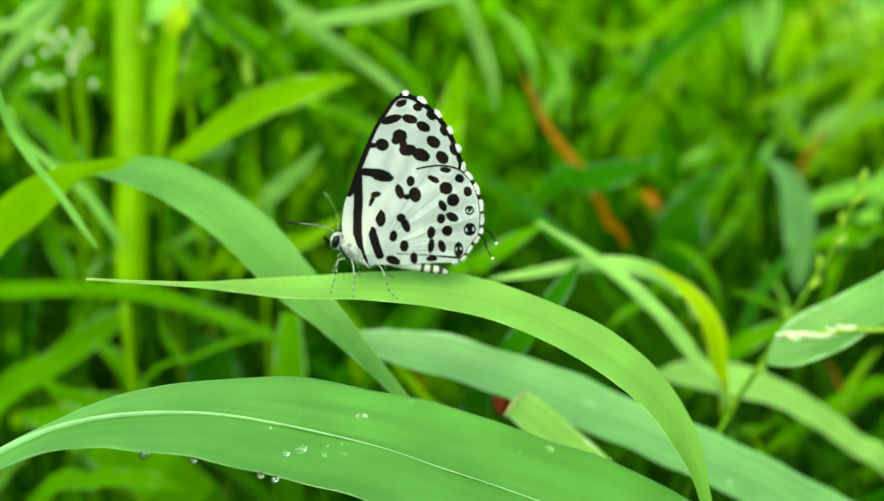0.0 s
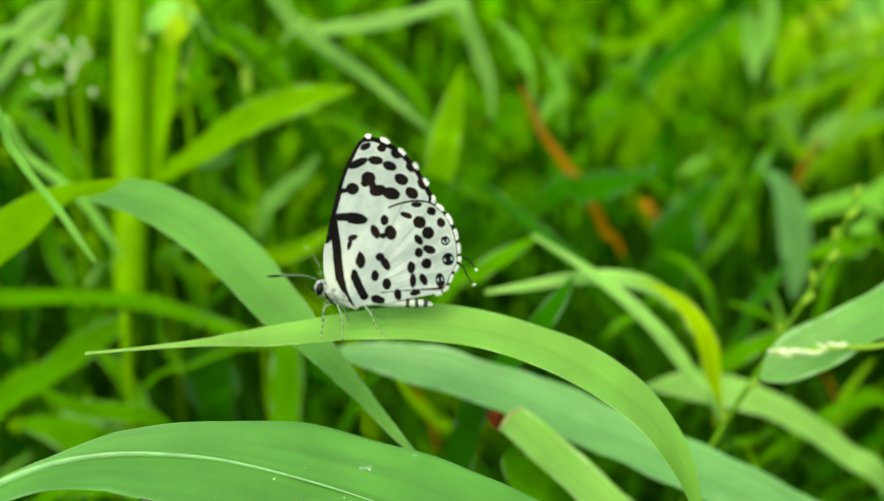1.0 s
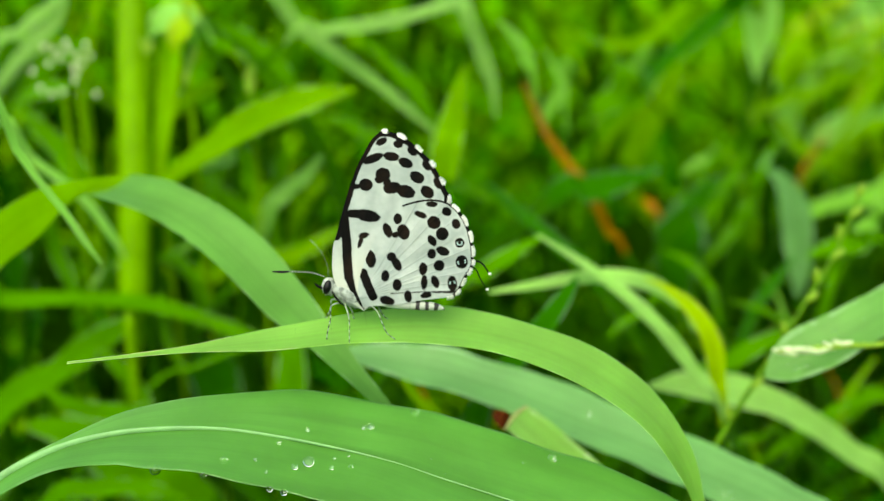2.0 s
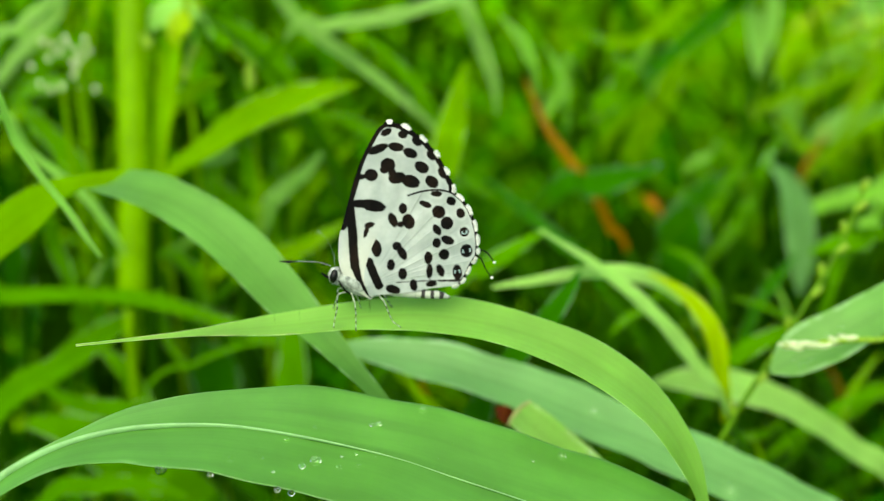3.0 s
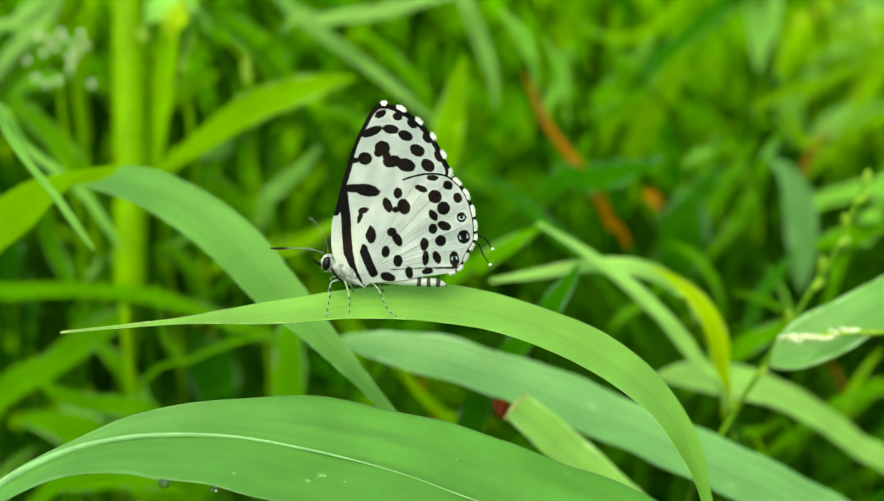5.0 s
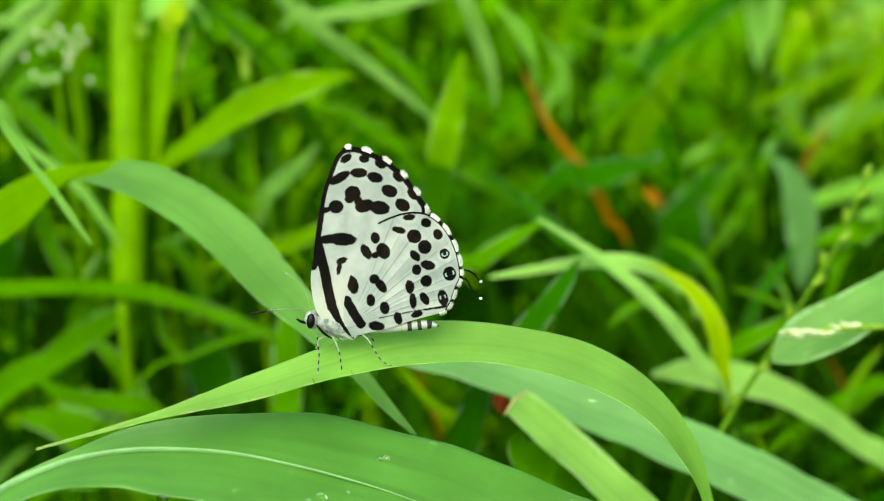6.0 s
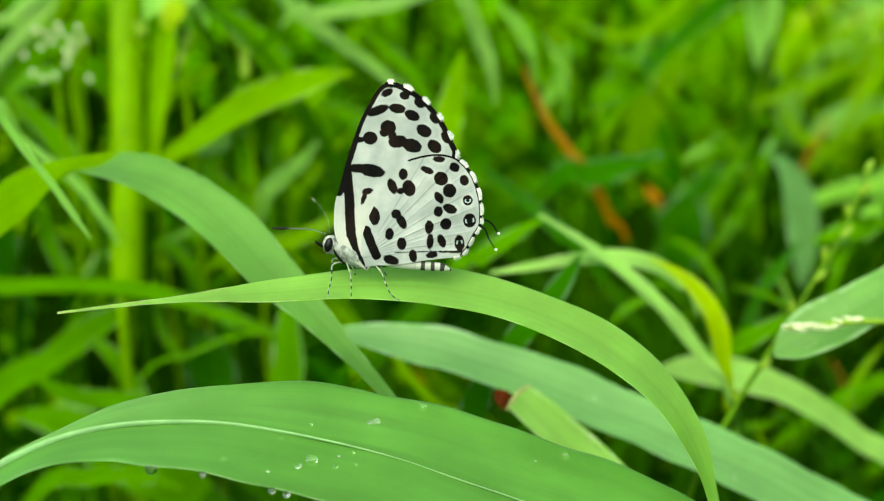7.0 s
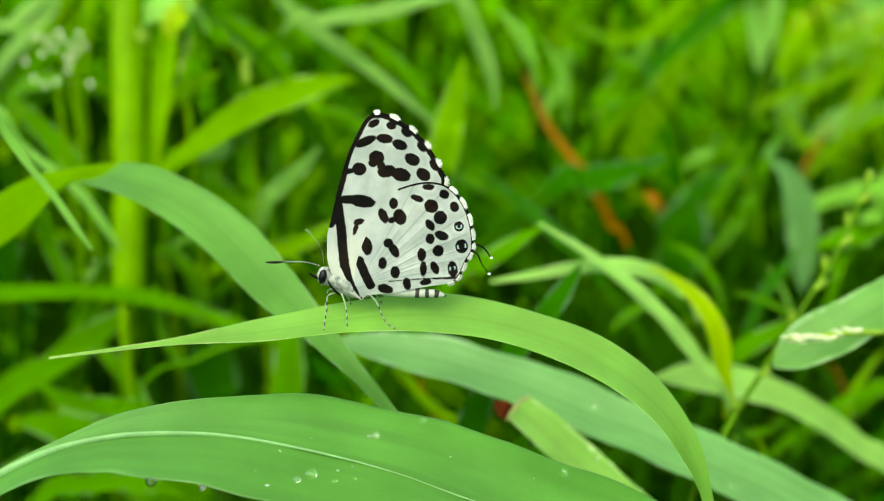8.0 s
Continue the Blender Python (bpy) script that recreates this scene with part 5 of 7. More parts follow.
leaf("pale green grass blade arching among others", [
    (99.3, 300, 247.5, 1.57, 0.83, 0.34, 0.45),
    (102.6, 300, 241.6, 8.69, 0.82, 0.35, 0.45),
    (105.8, 300, 235.5, 8.24, 0.92, 0.18, 0.35),
    (108.3, 300, 226.7, 6.55, 0.96, 0.04, 0.27)], LEAF_WHITISH, seed=141, n=40)
leaf("bright yellow-green grass blade arching among others", [
    (117.1, 280, 223.2, 1.33, -0.81, 0.57, 0.15),
    (119, 280, 233.3, 8.32, -0.75, 0.63, 0.21),
    (122.5, 280, 242.2, 9.76, -0.55, 0.76, 0.35),
    (129.3, 280, 249.4, 10.04, -0.44, 0.8, 0.42)], LEAF_LIT, seed=142, n=40)
leaf("bright yellow-green grass blade arching among others", [
    (137.4, 290, 215.2, 1.72, 0.62, 0.57, 0.54),
    (131.2, 290, 222.2, 9.63, 0.54, 0.62, 0.56),
    (125.5, 290, 226.6, 10.71, 0.28, 0.76, 0.58),
    (116.7, 290, 229.2, 6.65, 0.17, 0.8, 0.58)], LEAF_LIT, seed=143, n=40)
leaf("pale green grass blade arching among others", [
    (133.8, 310, 259.6, 1.52, -0.56, 0.74, 0.37),
    (131, 310, 255.3, 8.01, -0.87, 0.49, 0.09),
    (132.8, 310, 249.3, 9.39, -0.84, -0.29, -0.46),
    (138.2, 310, 242.3, 8.87, -0.7, -0.47, -0.54)], LEAF_WHITISH, seed=144, n=40)
leaf("mid green grass blade arching among others", [
    (-56.7, 140, 241.7, 0.52, 0.84, 0.53, 0.11),
    (-57.1, 140, 244.9, 1.91, 0.78, 0.61, 0.17),
    (-58.4, 140, 249.4, 2.27, 0.69, 0.68, 0.24),
    (-60.2, 140, 253.7, 1.92, 0.65, 0.71, 0.27)], LEAF_MID, seed=150, n=40)
leaf("deep green grass blade arching among others", [
    (-63.6, 143, 237.1, 0.55, 0.67, 0.71, 0.23),
    (-65.1, 143, 241.4, 3.22, 0.73, 0.66, 0.19),
    (-66.1, 143, 246.5, 3.89, 0.73, 0.66, 0.19),
    (-68, 143, 252.4, 3.52, 0.69, 0.69, 0.22)], LEAF_DEEP, seed=151, n=40)
leaf("pale green grass blade arching among others", [
    (-58, 150, 240, 0.56, -0.51, 0.68, 0.52),
    (-54.7, 150, 243.2, 2.03, -0.48, 0.7, 0.53),
    (-51.6, 150, 245.8, 2.28, -0.33, 0.77, 0.55),
    (-48, 150, 247.3, 1.6, -0.22, 0.81, 0.55)], LEAF_WAN, seed=152, n=40)
# dark broad blades added where gaps lie in shade
leaf("dark green grass blade filling in for shade among others", [
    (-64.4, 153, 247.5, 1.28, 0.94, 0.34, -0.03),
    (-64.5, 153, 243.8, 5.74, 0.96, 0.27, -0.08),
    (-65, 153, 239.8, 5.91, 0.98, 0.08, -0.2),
    (-66.2, 153, 235.3, 3.91, 0.97, -0.02, -0.25)], FIELD_SHADE, seed=153, n=40)
leaf("dark green grass blade filling in for shade among others", [
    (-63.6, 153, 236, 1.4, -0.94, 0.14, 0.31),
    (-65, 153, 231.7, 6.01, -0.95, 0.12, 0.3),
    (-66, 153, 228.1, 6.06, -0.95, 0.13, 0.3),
    (-67.6, 153, 223.3, 4.11, -0.93, 0.17, 0.31)], FIELD_SHADE, seed=154, n=40)
leaf("dark green grass blade filling in for shade among others", [
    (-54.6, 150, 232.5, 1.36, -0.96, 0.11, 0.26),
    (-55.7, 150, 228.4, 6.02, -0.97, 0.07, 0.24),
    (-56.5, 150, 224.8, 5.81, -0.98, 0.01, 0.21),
    (-57.4, 150, 220.6, 3.9, -0.98, 0, 0.2)], FIELD_SHADE, seed=155, n=40)
leaf("dark green grass blade filling in for shade among others", [
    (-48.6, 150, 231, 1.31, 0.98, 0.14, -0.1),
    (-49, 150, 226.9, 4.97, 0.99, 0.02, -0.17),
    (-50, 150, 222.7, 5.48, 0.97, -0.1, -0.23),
    (-51, 150, 218.4, 3.95, 0.97, -0.1, -0.23)], FIELD_SHADE, seed=156, n=40)
leaf("dark green grass blade filling in for shade among others", [
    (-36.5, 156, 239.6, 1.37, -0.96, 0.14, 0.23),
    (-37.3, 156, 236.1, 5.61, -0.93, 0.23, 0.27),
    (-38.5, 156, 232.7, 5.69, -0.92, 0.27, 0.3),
    (-39.9, 156, 228.2, 4.07, -0.93, 0.24, 0.28)], FIELD_SHADE, seed=157, n=40)
leaf("dark green grass blade filling in for shade among others", [
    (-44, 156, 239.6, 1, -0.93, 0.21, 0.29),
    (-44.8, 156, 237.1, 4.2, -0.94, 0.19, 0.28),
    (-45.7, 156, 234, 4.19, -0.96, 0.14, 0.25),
    (-46.6, 156, 230.4, 3, -0.96, 0.13, 0.24)], FIELD_SHADE, seed=158, n=40)
leaf("dark green grass blade filling in for shade among others", [
    (-39.9, 148, 230.9, 1.34, 0.74, 0.62, 0.24),
    (-38.6, 148, 226.8, 7.58, 0.82, 0.54, 0.18),
    (-37.9, 148, 221.6, 7.93, 0.9, 0.42, 0.11),
    (-37.3, 148, 216.3, 5.72, 0.91, 0.4, 0.09)], LEAF_DEEP, seed=159, n=40)
leaf("dark green grass blade filling in for shade among others", [
    (8, 176, 240.9, 1.54, 0.89, 0.37, 0.27),
    (9.3, 176, 236.4, 8.76, 0.92, 0.31, 0.23),
    (10.2, 176, 231.9, 9.18, 0.95, 0.25, 0.19),
    (11.4, 176, 226.1, 6.63, 0.95, 0.26, 0.19)], FIELD_SHADE, seed=160, n=40)
leaf("dark green grass blade filling in for shade among others", [
    (46.3, 178, 245.8, 1.48, -0.9, 0.41, 0.12),
    (45.7, 178, 240.8, 9.62, -0.9, 0.41, 0.12),
    (45, 178, 235.7, 9.68, -0.92, 0.38, 0.09),
    (44.5, 178, 228.8, 6.52, -0.93, 0.35, 0.07)], LEAF_DEEP, seed=161, n=40)
leaf("dark green grass blade filling in for shade among others", [
    (37, 178, 243.6, 1.48, -0.96, 0.27, 0.05),
    (36.8, 178, 239.1, 7.49, -0.93, 0.35, 0.1),
    (36, 178, 234.6, 7.59, -0.91, 0.39, 0.13),
    (35.3, 178, 228.8, 5.46, -0.92, 0.37, 0.11)], FIELD_SHADE, seed=162, n=40)
leaf("dark green grass blade filling in for shade among others", [
    (18.3, 176, 246.4, 1.51, 0.94, 0.26, 0.24),
    (19.2, 176, 242.6, 6.49, 0.94, 0.24, 0.23),
    (20.1, 176, 238.7, 6.51, 0.95, 0.22, 0.21),
    (21.4, 176, 233.1, 4.39, 0.95, 0.23, 0.21)], FIELD_SHADE, seed=163, n=40)
leaf("mid green grass blade arching among others", [
    (59, 185, 254.8, 0.69, -0.66, 0.68, 0.32),
    (56.3, 185, 249.3, 2.55, -0.66, 0.68, 0.32),
    (53.6, 185, 243.6, 2.78, -0.7, 0.65, 0.3),
    (50.9, 185, 236.7, 2.33, -0.72, 0.63, 0.28)], LEAF_MID, seed=170, n=40)
leaf("bright yellow-green grass blade arching among others", [
    (55.6, 190, 253.6, 0.65, 0.74, 0.47, 0.48),
    (59.3, 190, 247.9, 2.04, 0.81, 0.4, 0.43),
    (61.8, 190, 242.1, 2.15, 0.94, 0.16, 0.3),
    (63.8, 190, 233.8, 1.65, 0.97, 0.05, 0.24)], LEAF_YELLOW, seed=171, n=40)
leaf("mid green grass blade arching among others", [
    (65.6, 188, 256.3, 0.69, -0.66, 0.68, 0.31),
    (63, 188, 250.7, 2.5, -0.75, 0.62, 0.25),
    (61.6, 188, 243.9, 2.69, -0.87, 0.48, 0.13),
    (60.7, 188, 235.7, 2.26, -0.9, 0.43, 0.09)], LEAF_MID, seed=172, n=40)
leaf("pale green grass blade arching among others", [
    (46.3, 186, 249, 0.64, -0.41, 0.79, 0.46),
    (48.8, 186, 251.2, 1.82, -0.33, 0.81, 0.49),
    (51.6, 186, 252.6, 1.62, -0.18, 0.83, 0.53),
    (54.6, 186, 253.2, 0.68, -0.12, 0.83, 0.54)], LEAF_PALE, seed=173, n=40)
leaf("mid green grass blade arching among others", [
    (51.3, 182, 230.8, 0.6, -0.58, 0.74, 0.35),
    (54.1, 182, 235.4, 2.15, -0.56, 0.75, 0.37),
    (57, 182, 239.5, 2.47, -0.42, 0.8, 0.43),
    (61, 182, 242.3, 1.77, -0.33, 0.83, 0.46)], LEAF_MID, seed=174, n=40)
leaf("bright yellow-green grass blade arching among others", [
    (69.8, 205, 257.1, 0.73, 0.68, 0.51, 0.52),
    (72.6, 205, 253.5, 2.64, 0.66, 0.53, 0.53),
    (76.1, 205, 249.3, 3.08, 0.51, 0.65, 0.57),
    (80.6, 205, 246.3, 2.2, 0.39, 0.72, 0.58)], LEAF_YELLOW, seed=175, n=40)
leaf("pale green grass blade arching among others", [
    (-41.6, 158, 272.5, 0.49, -0.89, 0.26, 0.37),
    (-40.6, 158, 275, 1.37, -0.88, 0.28, 0.38),
    (-39.5, 158, 277.5, 1.15, -0.9, 0.24, 0.35),
    (-38.5, 158, 280.3, 0.56, -0.93, 0.18, 0.32)], LEAF_WHITISH, seed=180, n=40)
# more dark blades added for shaded gaps
leaf("dark green grass blade filling in for shade among others", [
    (-73.1, 182, 264.5, 1.11, -0.95, 0.07, 0.32),
    (-73.8, 182, 262.5, 4.37, -0.96, 0.01, 0.27),
    (-74.3, 182, 260.3, 4.72, -0.97, -0.1, 0.2),
    (-75, 182, 256.6, 3.23, -0.97, -0.12, 0.19)], FIELD_SHADE, seed=181, n=40)
leaf("dark green grass blade filling in for shade among others", [
    (-63.4, 182, 264.5, 1.04, 0.98, 0.18, -0.12),
    (-63.7, 182, 261.4, 3.8, 0.98, 0.13, -0.15),
    (-64.3, 182, 258.2, 3.85, 0.98, 0.09, -0.18),
    (-65, 182, 254.5, 2.58, 0.98, 0.1, -0.17)], FIELD_SHADE, seed=182, n=40)
leaf("dark green grass blade filling in for shade among others", [
    (-45.5, 182, 263.5, 1.08, -0.97, 0.09, 0.24),
    (-46.3, 182, 260.3, 6.53, -0.96, 0.11, 0.25),
    (-47.1, 182, 257.7, 6.54, -0.97, 0.09, 0.24),
    (-47.9, 182, 253.9, 4.36, -0.97, 0.06, 0.22)], FIELD_SHADE, seed=183, n=40)
leaf("dark green grass blade filling in for shade among others", [
    (-40.6, 184, 273, 1.04, 0.93, 0.36, 0.12),
    (-40.2, 184, 270.4, 5.19, 0.95, 0.31, 0.08),
    (-40.1, 184, 267.8, 5.2, 0.97, 0.22, 0.01),
    (-40.2, 184, 264.2, 3.14, 0.98, 0.19, -0.02)], FIELD_SHADE, seed=184, n=40)

BACK_KEYS = [
    (-12.1, 98.1, 253.8, 0.33, 0.07, 0.88, 0.47),
    (-9.4, 98, 253.6, 2.46, 0.1, 0.88, 0.46),
    (-5.1, 97.8, 252.9, 4.27, 0.14, 0.88, 0.46),
    (1, 96.5, 252.2, 5.7, 0.2, 0.87, 0.44),
    (10, 95.4, 249.3, 6.35, 0.25, 0.87, 0.43),
    (19.1, 94.2, 246, 6.51, 0.29, 0.86, 0.41),
    (28.2, 92.8, 242.2, 6.84, 0.31, 0.86, 0.41),
    (37.6, 92.2, 237.6, 7.06, 0.34, 0.86, 0.39),
    (46.6, 91.5, 232.6, 7.63, 0.37, 0.85, 0.38),
    (55.7, 90.5, 227, 6.69, 0.39, 0.85, 0.37)]
leaf("long bluish green grass blade with fine dew, arching low", BACK_KEYS, LEAF_BACK, seed=4, n=96)
DEWY_KEYS = [
    (33.37, 90.39, 254.68, 0.41, -0.42, 0.78, 0.46),
    (35.27, 90.8, 255.76, 3.6, -0.42, 0.78, 0.47),
    (38.35, 91.38, 257.5, 5.4, -0.39, 0.79, 0.48),
    (42.33, 92.13, 259.41, 5.27, -0.39, 0.79, 0.48),
    (48.22, 94.62, 261.4, 5.07, -0.36, 0.79, 0.5),
    (55.36, 97.77, 262.82, 4.76, -0.32, 0.8, 0.51)]
leaf("broad pale green grass leaf with water drops", DEWY_KEYS, LEAF_DEWY, seed=19)
# long leaf that folds over, its inner half coloured as if lit through
BENT_KEYS = to_ground([
    (-2.3, 78.8, 253.3, 0.31, 0.61, 0.73, 0.32),
    (-4.5, 80.4, 254.9, 1, 0.62, 0.72, 0.31),
    (-7.38, 82.31, 257.46, 1.72, 0.62, 0.72, 0.31),
    (-11.75, 85.62, 260.82, 3, 0.6, 0.73, 0.33),
    (-16.74, 89.01, 264.46, 5.03, 0.59, 0.73, 0.34),
    (-21.71, 92.5, 268.34, 5.42, 0.53, 0.75, 0.39),
    (-27.48, 95.82, 271.09, 4.93, 0.36, 0.79, 0.5),
    (-32.8, 98.3, 272, 6.14, 0.09, 0.99, 0.13),
    (-38.3, 102.3, 271.2, 4.25, -0.1, 0.99, 0.08),
    (-44.2, 103.4, 268.3, 5.81, -0.43, 0.78, 0.46),
    (-50, 104, 264.1, 6.98, -0.59, 0.73, 0.34),
    (-56, 103.6, 257.2, 7.34, -0.7, 0.69, 0.21),
    (-60.8, 102.8, 249.2, 6.29, -0.73, 0.66, 0.15)])
bent_leaf = new("grass_plant")
bent_root = np.array(BENT_KEYS[-1][:3])
bent_leaf.location = bent_root * MM
part("outer_blade", leaf_mesh("outer_blade", BENT_KEYS, LEAF_BENT, 121, 0.10, 0.22, (0, 60 / 120), bent_root, 0.03, 3), bent_leaf, "light green arching half")
part("inner_blade", leaf_mesh("inner_blade", BENT_KEYS, LEAF_YELLOW, 121, 0.10, 0.22, (60 / 120, 1), bent_root, 0.03, 3), bent_leaf, "yellow-green half coloured as if lit through")
tagged(bent_leaf, "light green grass blade folded over, yellowish beyond its bend", "grass")

# thick upright culm
culm = new("tall_grass")
culm.location = np.array((-45.4, 120.6, 187.0)) * (1, 1, 0) * MM
foot = np.array(culm.location) / MM
culm_keys = [(*(foot + (0, 0, -2)), 0.7), (-46.6, 132.7, 223.1, 0.7), (-47.0, 136.2, 232.7, 0.7), (-47.1, 137.6, 239.5, 1.2), (-47.1, 138.4, 241.6, 1.9), (-47.1, 139.1, 243.5, 2.3), (-47.1, 140.2, 246.7, 2.35), (-47.0, 145.1, 260.2, 2.4), (-47.3, 150.9, 276.1, 2.4), (-47.5, 156.2, 290.5, 2.2)]
part("culm", tube_mesh("culm", culm_keys, STEM, 90, 14, foot), culm)
tagged(culm, "thick upright yellow-green grass stem", "grass")

# seed stem with small husks
seed_stem = new("seeding_grass")
seed_keys = [(28.1, 95.8, 235.8, 0.34), (32.7, 98.8, 244.0, 0.33), (37.1, 101.2, 250.5, 0.31), (41.9, 104.5, 256.8, 0.27), (46.1, 107.7, 262.5, 0.28), (49.1, 110.8, 268.3, 0.16)]
seed_root = np.array(seed_keys[0][:3]) * (1, 1, 0)
seed_stem.location = seed_root * MM
part("stalk", tube_mesh("stalk", down(seed_keys[0][:3])[::-1] + seed_keys, STALK, 60, 8, seed_root), seed_stem)
line = spline(seed_keys, 40)
for k, (i, lean) in enumerate(((9, -1), (13, 1), (16, 1), (20, -1), (24, 1), (27, -1), (30, 1), (33, -1), (36, 1), (39, 0))):
    husk = part("husk", ball_mesh("husk", (0.42, 0.42, 1.0), SEED, 0.15, 10, 8, k), seed_stem)
    husk.matrix_basis = Matrix.Translation(Vector((line[i][:3] - seed_root) * MM) + Vector((0.0005 * lean, 0, 0.0004))) @ pose(0, 0, 0, 0, 25 * lean + 20, 0)
tagged(seed_stem, "thin green grass stalk with small yellow seed husks", "grass")

# flower spikes out of focus
def seed_head(spots, mat, size, label):
    top = np.array(spots[0])
    ob = new("flowering_grass")
    base = top * (1, 1, 0)
    ob.location = base * MM
    part("stalk", tube_mesh("stalk", [(*top, 0.2)] + down(top), STEM, 24, 8, base), ob)
    for k, s in enumerate(spots):
        b = part("husk", ball_mesh("husk", (size, size, size * 1.5), mat, 0.2, 10, 8, k), ob)
        b.location = (np.array(s) - base) * MM
    tagged(ob, label, "grass")


seed_head([(-29.4, 150.1, 273.9), (-29.2, 150.7, 275.5), (-29.7, 150.4, 274.7), (-29.5, 149.7, 272.8), (-29.1, 149.9, 273.4)], SEED, 0.62, "small pale yellow seed spike")
seed_head([(-38.9, 150.6, 275.2), (-38.2, 151.2, 276.9), (-39.2, 150.2, 274.2), (-37.8, 151.7, 278.1)], SEED, 0.62, "small pale yellow seed spike")
seed_head([(-44.8, 150.7, 278.5), (-45.3, 151.1, 279.5), (-44.3, 150.9, 279.0)], SEED, 0.6, "small pale yellow seed spike")
seed_head([(-56.6, 152.7, 275.0), (-60.1, 153.8, 278.1), (-55.3, 154.1, 278.9), (-55.8, 153.1, 276.2), (-57.0, 152.2, 273.8), (-59.2, 153.4, 277.0), (-57.9, 153.8, 278.2), (-56.4, 153.5, 277.4), (-60.9, 153.1, 276.2), (-54.5, 153.5, 277.3), (-58.4, 154.2, 279.2), (-61.7, 154.0, 278.6), (-57.2, 153.0, 275.8)], FLOWER_WHITE, 0.36, "pale flowering grass head with dew")
seed_head([(-59.5, 153.6, 271.8), (-63.0, 153.8, 272.2), (-61.3, 153.5, 271.4), (-56.9, 153.5, 271.6), (-64.3, 154.7, 274.7), (-54.3, 153.5, 271.4)], FLOWER_WHITE, 0.36, "pale flowering grass head with dew")

# pale flowering twig with dew, before the dewy leaf
twig = new("flowering_sprig")
twig_keys = [(33.86, 89.06, 258.42, 0.18), (36.35, 89.14, 258.5, 0.25), (39.09, 89.22, 258.83, 0.27), (42.99, 89.31, 258.92, 0.27), (50.05, 89.81, 258.08, 0.28)]
twig_root = np.array(twig_keys[-1][:3]) * (1, 1, 0)
twig.location = twig_root * MM
part("stalk", tube_mesh("stalk", twig_keys + down(np.array(twig_keys[-1][:3]) + (4, 2, -8)), SEED, 50, 8, twig_root), twig)
line = spline(twig_keys, 60)
rng = np.random.RandomState(5)
for k in range(12):
    b = part("bud", ball_mesh("bud", (0.79, 0.28, 0.28), SEED_WHITE, 0.35, 12, 8, k), twig)
    p = line[2 + int(3.2 * k)][:3] - twig_root
    b.matrix_basis = Matrix.Translation((p + rng.uniform(-0.25, 0.25, 3)) * MM) @ pose(0, 0, 0, 0, rng.uniform(-25, 25), 0)
tagged(twig, "thin pale twig of tiny white buds", "sprig")

# cut stalk with a red-brown end
stub = new("cut_grass")
STUB_KEYS = [
    (7.6, 89.5, 250.5, 3.3, 0.56, 0.7, 0.45),
    (8.3, 89.2, 249.9, 3.69, 0.56, 0.7, 0.45),
    (11.5, 88.3, 247.4, 3.89, 0.56, 0.69, 0.45),
    (15.2, 87.2, 244.3, 4.09, 0.59, 0.69, 0.43),
    (19.8, 85.7, 240.3, 4.35, 0.59, 0.69, 0.43),
    (26, 85.6, 234.1, 4.03, 0.57, 0.69, 0.44),
    (33, 85.4, 227.5, 3.7, 0.57, 0.69, 0.44)]
stub_keys = to_ground(STUB_KEYS)
stub_root = np.array(stub_keys[-1][:3])
stub.location = stub_root * MM
part("sheath", leaf_mesh("sheath", stub_keys, LEAF_CUT, 72, 0.22, 0.7, origin=stub_root, seed=8), stub)
part("cut_end", leaf_mesh("cut_end", [
    (5.4, 90, 250.8, 0.53, 0.61, 0.68, 0.4),
    (5.8, 89.9, 250.5, 1.32, 0.59, 0.69, 0.43),
    (6.2, 89.8, 250.2, 1.85, 0.54, 0.7, 0.47),
    (6.9, 90.1, 249.4, 1.73, 0.52, 0.71, 0.48)], CUT, 16, 0.2, 0.5, origin=stub_root, seed=9, wave=0.15), stub, "torn red-brown end")
part("torn_rim", tube_mesh("torn_rim", [(6.4, 87.8, 249.9, 0.10), (7.0, 88.1, 250.8, 0.20), (7.8, 88.6, 251.6, 0.22), (8.8, 89.0, 252.1, 0.12)], RIM_TAN, 20, 8, stub_root), stub, "pale tan torn rim")
tagged(stub, "pale green cut grass stalk with torn red-brown end", "grass")

# the broad leaf in the foreground, its far half turned edge-on towards the tip
FRONT_SKEW = ((0.127, 0.42), (0.187, 0.47), (0.25, 0.71), (0.312, 0.80), (0.375, 0.83), (0.436, 0.93), (0.627, 1.0))
FRONT_KEYS = [
    (-37.95, 58.85, 255.67, 2.08, -0.39, 0.91, 0.11),
    (-34.87, 60.94, 258.2, 2.54, -0.37, 0.92, 0.13),
    (-32.12, 62.59, 259.85, 2.79, -0.31, 0.92, 0.23),
    (-28.49, 64.24, 260.95, 3.54, -0.19, 0.95, 0.25),
    (-24.64, 65.56, 261.28, 5.82, -0.08, 0.96, 0.25),
    (-20.57, 66.11, 261.28, 8.02, -0.01, 0.97, 0.26),
    (-16.5, 66.55, 260.84, 9.5, 0.05, 0.97, 0.26),
    (-12.32, 66.77, 259.96, 11.22, 0.1, 0.96, 0.25),
    (-8.03, 66.99, 258.75, 11.99, 0.14, 0.96, 0.24),
    (-3.63, 66.55, 257.65, 12.52, 0.17, 0.96, 0.23),
    (0.66, 66, 256.22, 13.35, 0.19, 0.95, 0.23),
    (9.35, 64.9, 253.25, 13.66, 0.22, 0.95, 0.22),
    (20.13, 64.24, 248.3, 13.23, 0.25, 0.95, 0.21),
    (31.57, 64.24, 241.59, 11.87, 0.26, 0.94, 0.2)]
